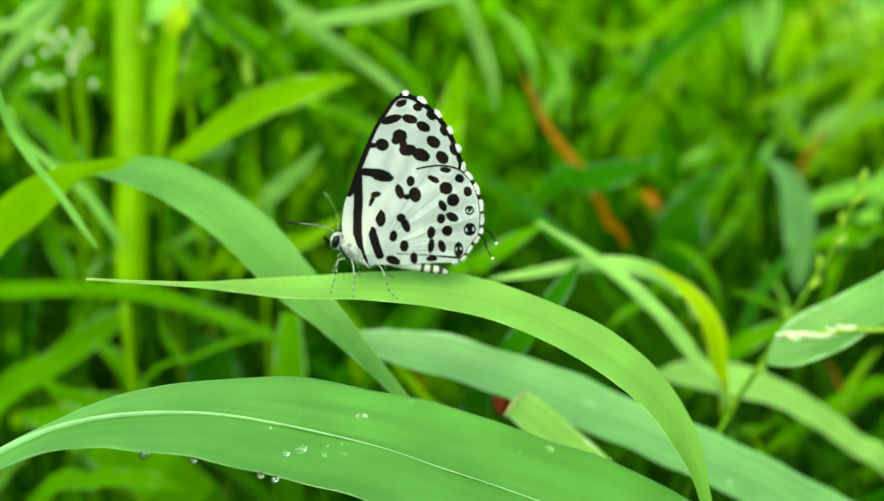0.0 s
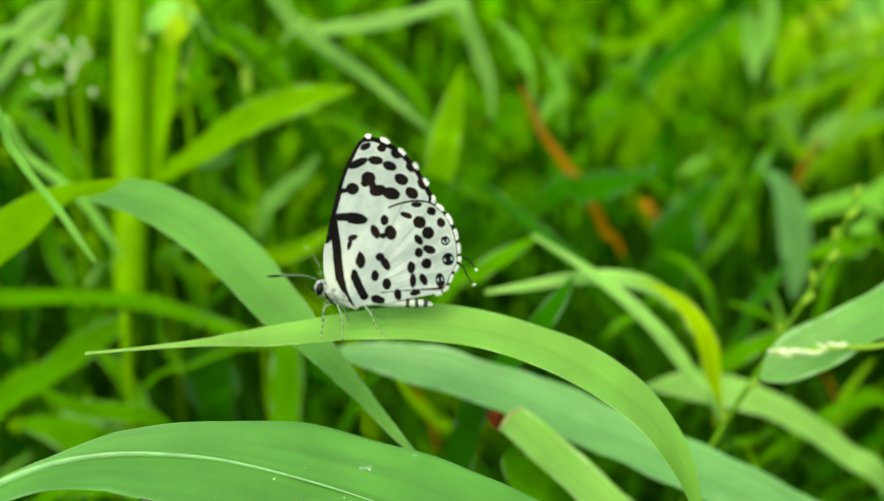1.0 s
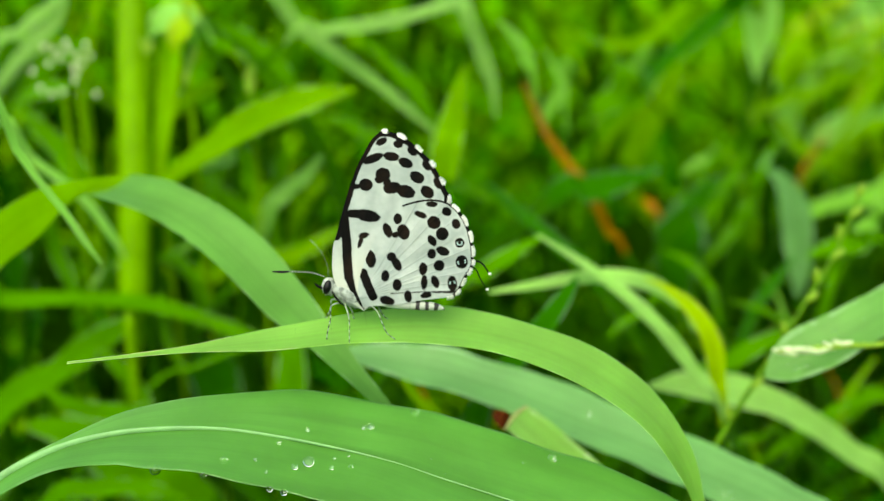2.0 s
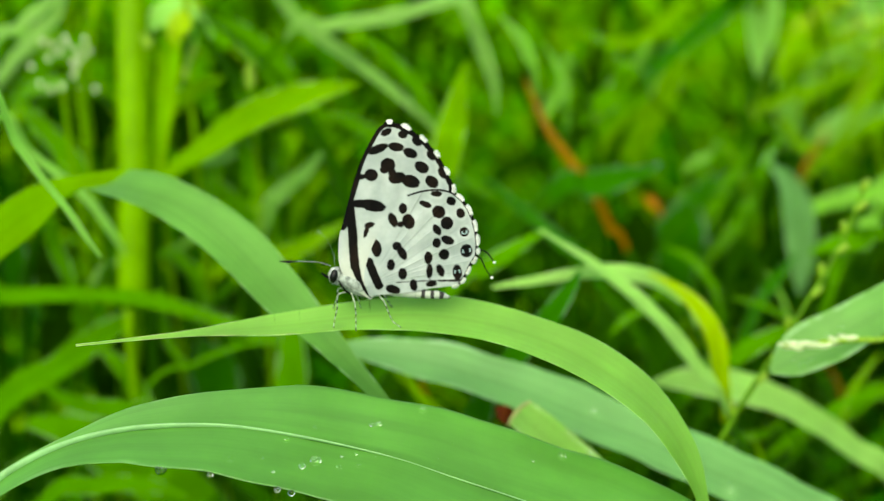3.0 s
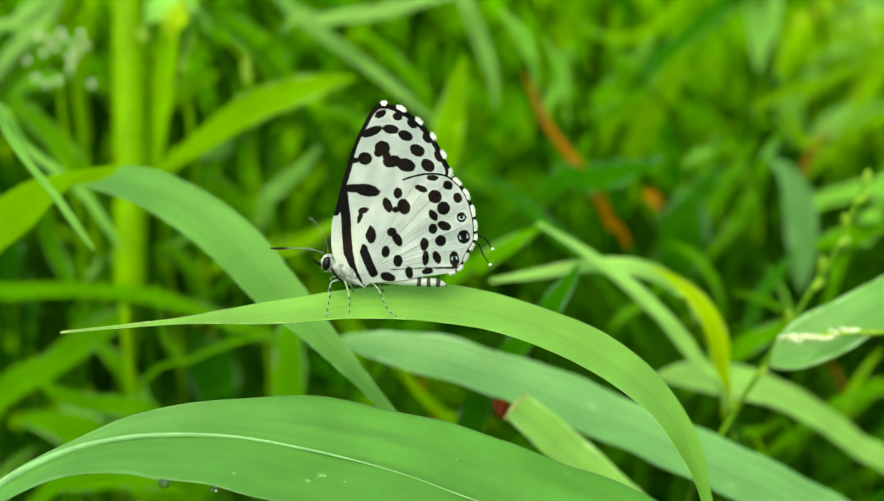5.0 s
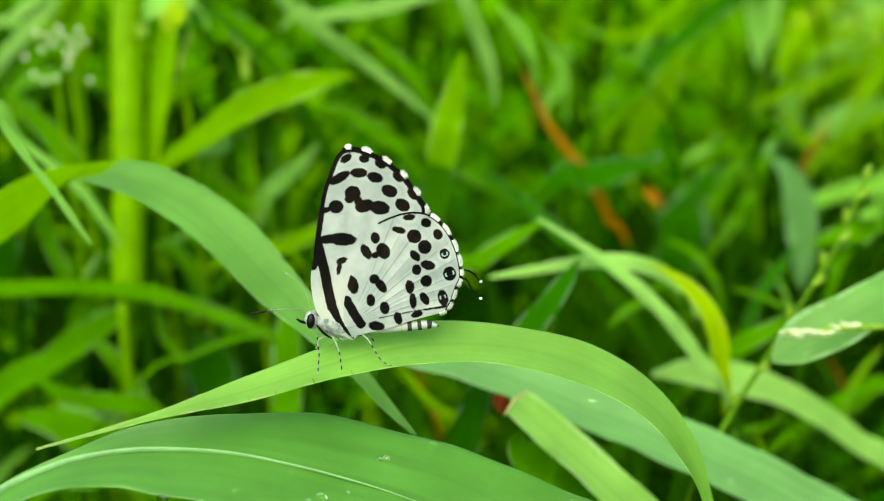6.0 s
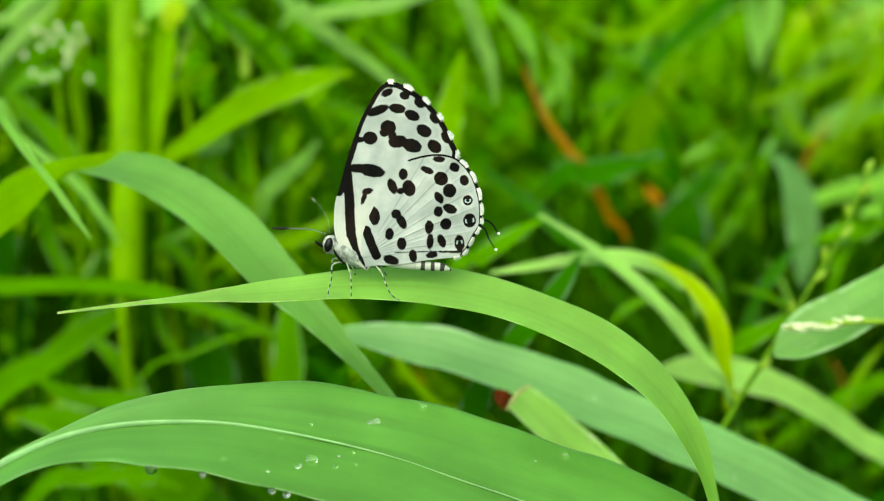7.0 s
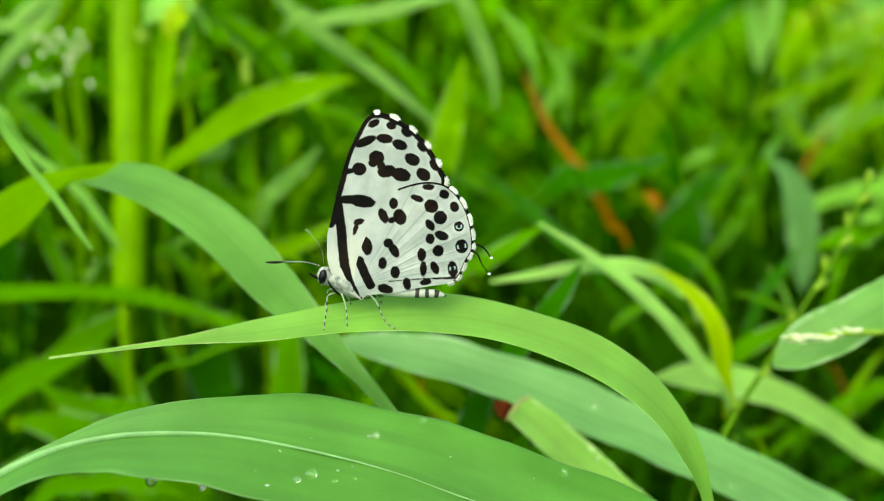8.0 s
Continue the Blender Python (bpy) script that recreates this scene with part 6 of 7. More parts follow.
front_leaf = leaf("broad dark green grass leaf with pale midrib and dew drops", FRONT_KEYS, LEAF_BROAD, seed=2, fold=0.05, wave=0.02, n=140, rib=RIB, skew=FRONT_SKEW)

# the blade on which the butterfly sits, in sections that bend against one another
MAIN_KEYS = [
    (27.2, 79.2, -2, 2, 0.57, 0.79, -0.21),
    (26.7, 76.2, 119.15, 2, 0.57, 0.79, -0.21),
    (25.2, 71.2, 238.3, 2.25, 0.57, 0.79, -0.21),
    (23.9, 71.6, 245.2, 2.37, 0.57, 0.8, -0.2),
    (22.4, 71.7, 251.4, 2.15, 0.56, 0.82, -0.15),
    (20.8, 72.2, 255.7, 3.76, 0.51, 0.86, -0.03),
    (17.9, 72.7, 259.9, 5.01, 0.41, 0.91, 0.09),
    (13.6, 72.9, 263.5, 5.35, 0.29, 0.94, 0.18),
    (7.6, 73.8, 266, 5.03, 0.18, 0.96, 0.23),
    (0.7, 74.3, 267.4, 5.03, 0.06, 0.97, 0.26),
    (-6.5, 73.4, 267.6, 4.1, -0.04, 0.97, 0.26),
    (-13.6, 72.1, 267.1, 2.96, -0.08, 0.96, 0.25),
    (-21.1, 69.9, 267, 0.8, -0.07, 0.96, 0.25),
    (-29.5, 67.6, 266.8, 0.2, -0.07, 0.96, 0.25)]
MAIN_JOINTS = [19, 22, 24, 27, 30, 33, 35, 38, 41, 43, 46, 49, 52, 54, 57, 60, 62, 65, 68, 71, 73, 76, 79, 81, 84, 87, 90, 92]
MAIN_RINGS = 96
main_blade = new("grass_plant")
main_root = np.array(MAIN_KEYS[0][:3])
main_blade.location = main_root * MM
main_sections = []
ends = [0] + MAIN_JOINTS + [MAIN_RINGS - 1]
for a, b in zip(ends[:-1], ends[1:]):
    last = MAIN_RINGS - 1
    main_sections.append(part("leaf_section", leaf_mesh("leaf_section", MAIN_KEYS, LEAF, MAIN_RINGS, 0.07, 0.22, (a / last, b / last), main_root, 0.02, 7), main_blade))
mc, ms, mn, mw = leaf_rings(MAIN_KEYS, MAIN_RINGS)
for section, a, b in zip(main_sections, ends[:-1], ends[1:]):
    for u, first in ((-1, 79), (1, 84)):
        if a >= first:
            rim = [(*(mc[j] + ms[j] * u * mw[j] / 2 + mn[j] * 0.042 * mw[j]), min(0.032, 0.12 * mw[j]) * (0.5 if j % 5 else 1.2)) for j in range(a, b + 1)]
            part("rim", tube_mesh("rim", rim, RIM_PALE, 3 * (b - a), 6, main_root), section, "pale line along the rim")
tagged(main_blade, "long fresh green arching grass blade bearing the butterfly", "grass")


# ---- the butterfly: x towards its tail, z up, mm, wings closed over the back ----
def ellipse_far(x, z, spots):
    """Distance to the nearest of some oval spots (negative within)."""
    best = np.full(x.shape, 9.0)
    for cx, cz, rx, rz, turn in spots:
        a = math.radians(turn)
        u = (x - cx) * math.cos(a) + (z - cz) * math.sin(a)
        v = -(x - cx) * math.sin(a) + (z - cz) * math.cos(a)
        best = np.minimum(best, (np.sqrt((u / rx) ** 2 + (v / rz) ** 2) - 1) * min(rx, rz))
    return best


def line_far(x, z, pts):
    """Distance to a broken line."""
    best = np.full(x.shape, 9.0)
    for (ax, az), (bx, bz) in zip(pts[:-1], pts[1:]):
        dx, dz = bx - ax, bz - az
        f = np.clip(((x - ax) * dx + (z - az) * dz) / (dx * dx + dz * dz), 0, 1)
        best = np.minimum(best, np.hypot(x - ax - f * dx, z - az - f * dz))
    return best


FORE_RIM = [(-1.7, -0.01), (-3.36, 1.13), (-4.02, 2.05), (-4.36, 3), (-4.43, 4.13), (-4.37, 5.26), (-4.09, 6.38), (-3.8, 7.64),
    (-3.47, 8.97), (-3.1, 10.26), (-2.59, 11.8), (-1.95, 13.12), (-1.42, 14.08), (-0.93, 14.56), (-0.35, 14.69), (0.57, 14.52),
    (1.58, 13.99), (2.54, 13.29), (3.33, 12.46), (4.04, 11.45), (4.61, 10.35), (4.97, 9.28), (4.08, 7.5), (0.93, 2.77)]
HIND_RIM = [(-1.78, 0.33), (-2.21, 1.88), (-1.88, 3.69), (-1.05, 5.72), (0.08, 7.96), (1.11, 8.76), (2.53, 9.25), (3.86, 9.38),
    (4.97, 9.11), (5.9, 8.36), (6.61, 7.2), (7.02, 5.86), (7.16, 4.6), (7.07, 3.83), (6.58, 2.97), (6.14, 1.97),
    (5.55, 1.38), (4.3, 1.15), (2.72, 0.92), (0.92, 0.6), (-0.66, 0.47)]
FORE_SPOTS = [(-0.62, 13.95, 0.48, 0.28, 28), (0.74, 13.78, 0.4, 0.31, -10), (1.92, 13.25, 0.48, 0.31, -38), (3.11, 12.11, 0.48, 0.29, -48), (4.08, 10.7, 0.53, 0.31, -62), (-1.3, 12.55, 0.93, 0.35, 23), (0.2, 12.77, 0.66, 0.37, -5), (1.39, 12.29, 0.62, 0.4, -25),
    (2.36, 11.14, 0.64, 0.46, -28), (3.24, 9.95, 0.62, 0.47, -40)]
FORE_PATCH = [(-0.43, 11.27, 0.62, 0.57, 0), (-0.74, 10.83, 0.35, 0.31, 0), (-0.08, 10.61, 0.31, 0.36, -40), (0.36, 10.21, 0.75, 0.49, 8), (1.46, 9.95, 0.8, 0.53, -15), (-1.81, 10.39, 0.58, 0.51, 0), (-2.65, 10.21, 0.53, 0.22, 5), (-1.62, 7.86, 1.11, 0.49, -9),
    (-2.68, 7.99, 0.76, 0.36, 0), (-1.86, 6.25, 0.45, 0.25, 12), (-2.13, 5.71, 0.54, 0.2, 74)]
HIND_SPOTS = [(0.88, 7.69, 0.36, 0.45, 0), (0.07, 6.71, 0.65, 0.36, -65), (1.36, 6.62, 0.51, 0.65, 15), (0.69, 6.35, 0.31, 0.25, 0), (2.75, 8.09, 0.58, 0.25, -20), (3.64, 8.98, 0.47, 0.24, 0), (4.88, 8.4, 0.42, 0.36, -30), (5.68, 7.42, 0.36, 0.42, 20),
    (3.86, 7.47, 0.58, 0.54, -35), (4.57, 6.57, 0.53, 0.54, 0), (3.76, 5.99, 0.51, 0.31, -55), (4.66, 5.14, 0.58, 0.36, -20), (3.76, 4.87, 0.36, 0.43, 0)]
HIND_MORE = [(4.39, 3.92, 0.45, 0.47, 0), (4.12, 2.56, 0.57, 0.31, -65), (3.09, 3.6, 0.36, 0.54, 0), (3.22, 2.47, 0.27, 0.64, 0), (-1.25, 4.33, 0.74, 0.43, -79), (0.45, 4.55, 0.38, 0.36, 0), (0.9, 3.97, 0.63, 0.34, -59), (-0.01, 2.97, 0.34, 0.48, 0),
    (0.98, 2.24, 0.38, 0.5, 5), (1.91, 1.29, 0.52, 0.32, -80), (3.4, 1.42, 0.49, 0.27, 10), (0.2, 0.92, 0.65, 0.37, -18)]
EYE_SPOTS = [(6.04, 5.86, 0.4, 0.4, 0), (6.26, 4.28, 0.51, 0.56, 0), (5.55, 2.43, 0.4, 0.68, 5)]
FORE_BAND = [(-3.65, 8.53), (-3.45, 7.06), (-3.25, 5.49), (-3.18, 4.13), (-3.02, 2.77)]
FORE_TAPER = [(-3.02, 2.77), (-2.59, 1.59), (-2.06, 0.72), (-1.61, 0.03)]
HIND_BAND = [(-1.84, 3.2), (-1.4, 2.11), (-0.96, 1.24)]
WING_BASE = (-2.14, 1.11)


def rim_curve(rim, n):
    k = np.array(rim + rim[:1], float)
    return spline(np.vstack([k]), n + 1)[:-1]


def camber(x, z, near, side):
    """The wings stand apart at the body, come together above it and are pleated between the veins."""
    r = np.hypot(x - WING_BASE[0], z - WING_BASE[1])
    pleat = np.sin(30 * np.arctan2(z - WING_BASE[1], x - WING_BASE[0]) + 0.4 * np.sin(0.8 * r))
    return side * (near + 0.85 * np.exp(-r / 3.0) + 0.05 * np.sin(0.9 * x + 0.6 * z) + 0.05 * pleat * np.clip((r - 2.0) / 6.0, 0, 1))


def wing_mesh(name, rim, hind, near, side):
    n, rings = 260, 56
    edge = rim_curve(rim, n)
    mid = edge.mean(0)
    f = np.linspace(0, 1, rings + 1)[1:]
    pts = np.vstack([mid[None], *[mid + (edge - mid) * q for q in f]])
    x, z = pts[:, 0], pts[:, 1]
    y = camber(x, z, near, side)
    faces = [(0, 1 + k, 1 + (k + 1) % n) for k in range(n)]
    for j in range(rings - 1):
        p = 1 + j * n
        faces += [(p + k, p + n + k, p + n + (k + 1) % n, p + (k + 1) % n) for k in range(n)]
    me = mesh_from(name, np.stack([x, y, z], 1) * MM, faces, WING)
    closed = [tuple(p) for p in edge]
    if hind:
        ink = np.minimum(ellipse_far(x, z, HIND_SPOTS), ellipse_far(x, z, HIND_MORE))
        eyes = ellipse_far(x, z, EYE_SPOTS)
        ink = np.minimum(ink, eyes)
        ink = np.minimum(ink, line_far(x, z, HIND_BAND) - 0.36)
        i0, i1 = round(n * 5.2 / 21), round(n * 15.8 / 21)
        ink = np.minimum(ink, line_far(x, z, closed[i0:i1]) - 0.16)
        ink = np.minimum(ink, line_far(x, z, [(0.47, 1.50), (2.72, 1.66), (4.50, 1.70), (5.70, 1.76)]) - 0.05 - 0.02 * np.clip(x - 3, 0, 3))
        ring = np.abs(eyes + 0.20)
        ring[(z - x * 0.2) % 0.8 < 0.42] = 9.0
        tips = closed[round(n * 6.0 / 21):round(n * 16.0 / 21):13]
    else:
        ink = np.minimum(ellipse_far(x, z, FORE_SPOTS), ellipse_far(x, z, FORE_PATCH))
        ink = np.minimum(ink, line_far(x, z, FORE_BAND) - 0.39)
        ink = np.minimum(ink, line_far(x, z, FORE_TAPER) - 0.38 + 0.06 * np.clip(FORE_TAPER[0][1] - z, 0, 3) * 2)
        i0, i1 = round(n * 5.8 / 24), round(n * 21.2 / 24)
        ink = np.minimum(ink, line_far(x, z, closed[i0:i1]) - 0.33)
        ink = np.minimum(ink, line_far(x, z, closed[i0:round(n * 9.0 / 24)]) - 0.43)
        ring = np.full(x.shape, 9.0)
        tips = closed[round(n * 8.0 / 24):round(n * 21.5 / 24):16]
    vein = np.full(x.shape, 9.0)
    for tip in tips:
        mid_way = (0.5 * (WING_BASE[0] + tip[0]) + 0.10 * (tip[1] - WING_BASE[1]) * 0.3, 0.5 * (WING_BASE[1] + tip[1]) + 0.2)
        vein = np.minimum(vein, line_far(x, z, [WING_BASE, mid_way, tip]) + (0.0 if hind else 0.065))
    outer = line_far(x, z, closed[round(n * (8.0 if hind else 14.0) / len(rim)):round(n * (15.0 if hind else 21.0) / len(rim))])
    root = np.hypot(x - WING_BASE[0], z - WING_BASE[1]) + 9.0 * hind
    for key, values in (("ink", ink), ("ring", ring), ("vein", vein), ("rim", outer), ("root", root)):
        a = me.attributes.new(key, "FLOAT", "POINT")
        a.data.foreach_set("value", values.astype(np.float32))
    return me


def fringe_mesh(rim, start, stop, near, side, seed, blocks, share, length):
    """Hair scales along the outer rim, in white tufts with dark gaps."""
    rng = np.random.RandomState(seed)
    edge = rim_curve(rim, 2200)
    mid = edge.mean(0)
    verts, faces, slot = [], [], []
    i0, i1 = int(2200 * start / len(rim)), int(2200 * stop / len(rim))
    for i in range(i0, i1):
        t = edge[i + 1] - edge[i - 1]
        t = t / np.linalg.norm(t)
        out = np.array((-t[1], t[0]))
        if out @ (edge[i] - mid) < 0:
            out = -out
        at = (i - i0) / (i1 - i0) * blocks
        white = abs(at % 1.0 - 0.5) < share + 0.06 * math.sin(at * 5) + rng.uniform(-0.05, 0.05)
        ln = (length * math.sqrt(max(0.05, 1 - ((at % 1.0 - 0.5) / (share + 0.1)) ** 2)) if white else 0.10) * rng.uniform(0.6, 1.15)
        p = edge[i] - out * 0.08
        tip = edge[i] + out * ln + t * rng.uniform(-0.09, 0.09)
        w = t * 0.02
        y0 = side * (near + rng.uniform(-0.05, 0.05)) + float(camber(p[0], p[1], 0.0, side))
        k = len(verts)
        for q, hw in ((p, 1.0), (tip, 0.6)):
            verts += [((q - w * hw)[0] * MM, (y0 - 0.02) * MM, (q - w * hw)[1] * MM), ((q + w * hw)[0] * MM, (y0 - 0.02) * MM, (q + w * hw)[1] * MM), (q[0] * MM, (y0 + 0.03) * MM, q[1] * MM)]
        faces += [(k, k + 1, k + 4, k + 3), (k + 1, k + 2, k + 5, k + 4), (k + 2, k, k + 3, k + 5), (k + 3, k + 4, k + 5)]
        slot += [0 if white else 1] * 4
    me = mesh_from("fringe", verts, faces, [FRINGE_WHITE, FRINGE_DARK])
    me.polygons.foreach_set("material_index", slot)
    return me


def fur_mesh(name, centre, radii, count, length, seed, turn=0.0, mat=None):
    """Short pale hairs over an oval of the body."""
    rng = np.random.RandomState(seed)
    verts, faces = [], []
    back = np.array((1.0, 0.0, -0.25))
    for _ in range(count):
        d = unit(rng.normal(size=3))
        p = d * radii
        c, s = math.cos(turn), math.sin(turn)
        rot = lambda v: np.array((c * v[0] + s * v[2], v[1], -s * v[0] + c * v[2]))
        q = rot(p + (d * 0.6 + back * 0.7 + rng.normal(size=3) * 0.25) * length) + centre
        p = rot(p) + centre
        w = unit(np.cross(q - p, rng.normal(size=3))) * 0.022
        k = len(verts)
        verts += [(p - w) * MM, (p + w) * MM, q * MM]
        faces.append((k, k + 1, k + 2))
    return mesh_from(name, verts, faces, mat or FUZZ)


def butterfly():
    bug = new("butterfly")
    for side in (-1, 1):
        fore = part("forewing", wing_mesh("forewing", FORE_RIM, False, 0.10, side), bug, "white forewing with black spots and bars")
        part("fringe", fringe_mesh(FORE_RIM, 13.3, 21.7, 0.10, side, 3, 6.0, 0.21, 0.31), fore, "white tufts along a dark rim")
        hind = part("hindwing", wing_mesh("hindwing", HIND_RIM, True, 0.22, side), bug, "white hindwing with black spots and eye marks")
        part("fringe", fringe_mesh(HIND_RIM, 8.2, 16.4, 0.22, side, 4, 8.7, 0.36, 0.24), hind, "white tufts along a dark rim")
        off = 0.3 * side
        lift = 0 if side < 0 else 1
        tail = [(7.0, 4.22, 0.09), (7.55, 4.30, 0.08), (8.10, 4.0, 0.07), (8.55, 3.36, 0.05)] if lift else [(7.0, 3.9, 0.07), (7.5, 3.65, 0.06), (7.85, 2.9, 0.05), (8.35, 2.15, 0.03)]
        keys = [(x, off, z, r) for x, z, r in tail]
        t = part("tail", tube_mesh("tail", keys, FRINGE_DARK, 14, 8), hind, "thread-thin black tail with a white tip")
        tip = part("tail_tip", ball_mesh("tail_tip", (0.13, 0.10, 0.10), FRINGE_WHITE, 0.3, 8, 6), bug, "white tail tip")
        tip.location = (keys[-1][0] * MM + 0.0001, off * MM, keys[-1][2] * MM - 0.0001)
    # body
    part("thorax", tube_mesh("thorax", [(p[0], 0.0, p[1], r) for p, r in (((-4.37, 1.77), 0.45), ((-3.65, 1.50), 0.72), ((-2.76, 1.11), 0.85), ((-1.78, 0.84), 0.78), ((-0.98, 0.75), 0.6))], FUZZ, 24, 18), bug, "white furry thorax")
    part("fur", fur_mesh("fur", np.array((-2.85, 0, 1.06)), np.array((1.5, 0.8, 0.68)), 600, 0.25, 5, 0.35), bug, "pale fur on the thorax")
    part("abdomen", tube_mesh("abdomen", [(p[0], 0.0, p[1], r) for p, r in (((-1.34, 0.90), 0.42), ((0.00, 0.66), 0.40), ((1.56, 0.50), 0.38), ((3.12, 0.45), 0.37), ((4.23, 0.40), 0.32), ((5.0, 0.22), 0.08))], ABDOMEN, 30, 16), bug, "pale abdomen with dark rings at its end")
    part("stripe", tube_mesh("stripe", [(-4.38, -0.42, 1.52, 0.05), (-4.12, -0.66, 1.14, 0.09), (-3.72, -0.80, 0.72, 0.10), (-3.30, -0.72, 0.36, 0.05)], FRINGE_DARK, 16, 8), bug, "black line along the thorax")
    head = part("head", ball_mesh("head", (0.56, 0.62, 0.70), HEAD_FUR, 0.12, 20, 14), bug, "small white furry head")
    head.location = (-4.72 * MM, 0, 1.86 * MM)
    part("fur", fur_mesh("fur", np.zeros(3), np.array((0.56, 0.62, 0.70)), 300, 0.22, 8, 0.0, HEAD_FUR), head)
    for side in (-1, 1):
        eye = part("eye", ball_mesh("eye", (0.33, 0.32, 0.60), EYE_BLACK, 0.0, 18, 12), head, "glossy black oval eye")
        eye.matrix_basis = pose(-0.05 * MM, 0.55 * side * MM, 0.02 * MM, 0, 12, 0)
    palp = part("palp", tube_mesh("palp", [(-0.45, -0.15, -0.15, 0.14), (-0.85, -0.15, 0.0, 0.11), (-1.15, -0.15, 0.25, 0.06)], FRINGE_DARK, 10, 8), head, "small dark palp")
    near_ant = [(-5.05, 2.72), (-6.01, 3.0), (-6.91, 3.06), (-7.8, 3.06), (-8.56, 3.02), (-9.28, 3.03)]
    part("antenna", tube_mesh("antenna", [(p[0], -0.3 - 0.05 * k, p[1], r) for k, (p, r) in enumerate(zip(near_ant, (0.045, 0.045, 0.045, 0.055, 0.11, 0.05)))], BANDED_FINE, 40, 8), bug, "banded antenna with a black club")
    far_ant = [(-4.8, 2.75), (-4.97, 3.45), (-5.35, 4.0), (-5.8, 4.45), (-6.29, 4.78), (-6.78, 5.0)]
    part("antenna", tube_mesh("antenna", [(p[0], 0.4 + 0.9 * k, p[1], r) for k, (p, r) in enumerate(zip(far_ant, (0.014, 0.010, 0.009, 0.009, 0.012, 0.045)))], BANDED_PALE, 40, 8), bug, "pale banded antenna with a small club")
    legs = ([(-3.56, 0.62), (-4.37, 0.35), (-4.41, -0.66), (-4.59, -1.68), (-4.63, -2.30)],
            [(-3.30, 0.53), (-2.98, -0.27), (-2.85, -0.97), (-2.81, -1.77), (-2.76, -2.48)],
            [(-1.16, 0.53), (-0.53, -0.09), (-0.13, -0.93), (0.31, -1.68), (0.98, -2.08)])
    for side in (-1, 1):
        for row, leg in enumerate(legs):
            keys = []
            for k, p in enumerate(leg):
                shift = 0.0 if side < 0 else (-0.35 + 0.5 * row, 0.15, -0.3)[row] * k * 0.3
                z = p[1] if side < 0 else p[1] + 0.24 * k
                keys.append((p[0] + shift, side * (0.5 + 0.30 * k), z, (0.08, 0.06, 0.05, 0.045, 0.045)[k]))
            part("leg", tube_mesh("leg", keys, BANDED, 26, 8), bug, "thin black and white banded leg")
    return tagged(bug, "white butterfly with black spots, wings closed, on a grass blade", "butterfly")


def abdomen_material():
    m, t = material("abdomen_rings")
    uv = t.nodes.new("ShaderNodeUVMap")
    sep = t.nodes.new("ShaderNodeSeparateXYZ")
    t.links.new(uv.outputs[0], sep.inputs[0])
    ring = sums(t, "SINE", sums(t, "MULTIPLY", sep.outputs[1], 6.2832 / 0.78))
    late = span(t, sep.outputs[1], 3.3, 3.9)
    wob = sums(t, "ADD", ring, sums(t, "MULTIPLY", sums(t, "SUBTRACT", grain(t, 1500.0), 0.5), 1.6))
    dark = sums(t, "MULTIPLY", span(t, wob, -0.1, 0.3), late)
    s = node(t, "ShaderNodeBsdfPrincipled", Roughness=0.7)
    t.links.new(blend(t, dark, (0.34, 0.39, 0.33), (0.012, 0.012, 0.012)), s.inputs["Base Color"])
    out = t.nodes.new("ShaderNodeOutputMaterial")
    t.links.new(s.outputs[0], out.inputs[0])
    return m


ABDOMEN = abdomen_material()
bug = butterfly()


# ---- water drops ----
def drop(keys, s, u, radius, rings, fold, skew=None, label="small clear round water drop on a grass leaf"):
    """A flattened bead resting on a leaf: s along it, u across it (-1 to 1)."""
    c, sd, nrm, w = leaf_rings(to_ground(keys), rings)
    j = round(s * (rings - 1))
    lift = fold * w[j] * (abs(u) ** 1.4 - 0.4)
    n = nrm[j]
    p = c[j] + sd[j] * u * half(skew, s, u) * w[j] / 2 + n * (lift + radius * 0.45)
    if u > 0.95:
        # hangs from the leaf's rim
        p = c[j] + sd[j] * half(skew, s, u) * w[j] / 2 + n * lift + np.array((0, -0.25, -0.35)) * radius
    ob = new("water_drop", ball_mesh("water_drop", (radius, radius, radius * 0.82), WATER, 0.08, 18, 12, int(s * 1000)))
    z = Vector(n)
    ob.matrix_basis = Matrix.Translation(p * MM) @ z.to_track_quat("Z", "Y").to_matrix().to_4x4()
    ob.visible_shadow = False
    return tagged(ob, label, "water drop", "water drops")


# place along the leaf, place across it, radius in mm
front_drops = [drop(FRONT_KEYS, s, u, r, 140, 0.05, FRONT_SKEW) for s, u, r in [(0.576, -0.9, 0.35), (0.525, -0.47, 0.2), (0.532, -0.5, 0.26), (0.468, -0.22, 0.18), (0.439, 0.12, 0.22), (0.381, 0.68, 0.31), (0.475, 0.4, 0.44), (0.504, 0.2, 0.13), (0.504, 0.4, 0.2), (0.518, 0.1, 0.13), (0.525, 0.3, 0.2), (0.46, 0.53, 0.26), (0.432, 0.73, 0.13), (0.619, -0.5, 0.18), (0.626, -0.07, 0.13), (0.683, -0.82, 0.37), (0.302, 1, 0.44), (0.36, 0.98, 0.26), (0.612, -0.22, 0.13), (0.475, -0.02, 0.11), (0.374, -0.07, 0.13), (0.417, 0.53, 0.13), (0.439, 1, 0.26), (0.453, 1, 0.26), (0.669, -0.62, 0.11), (0.54, 0.07, 0.11)]]
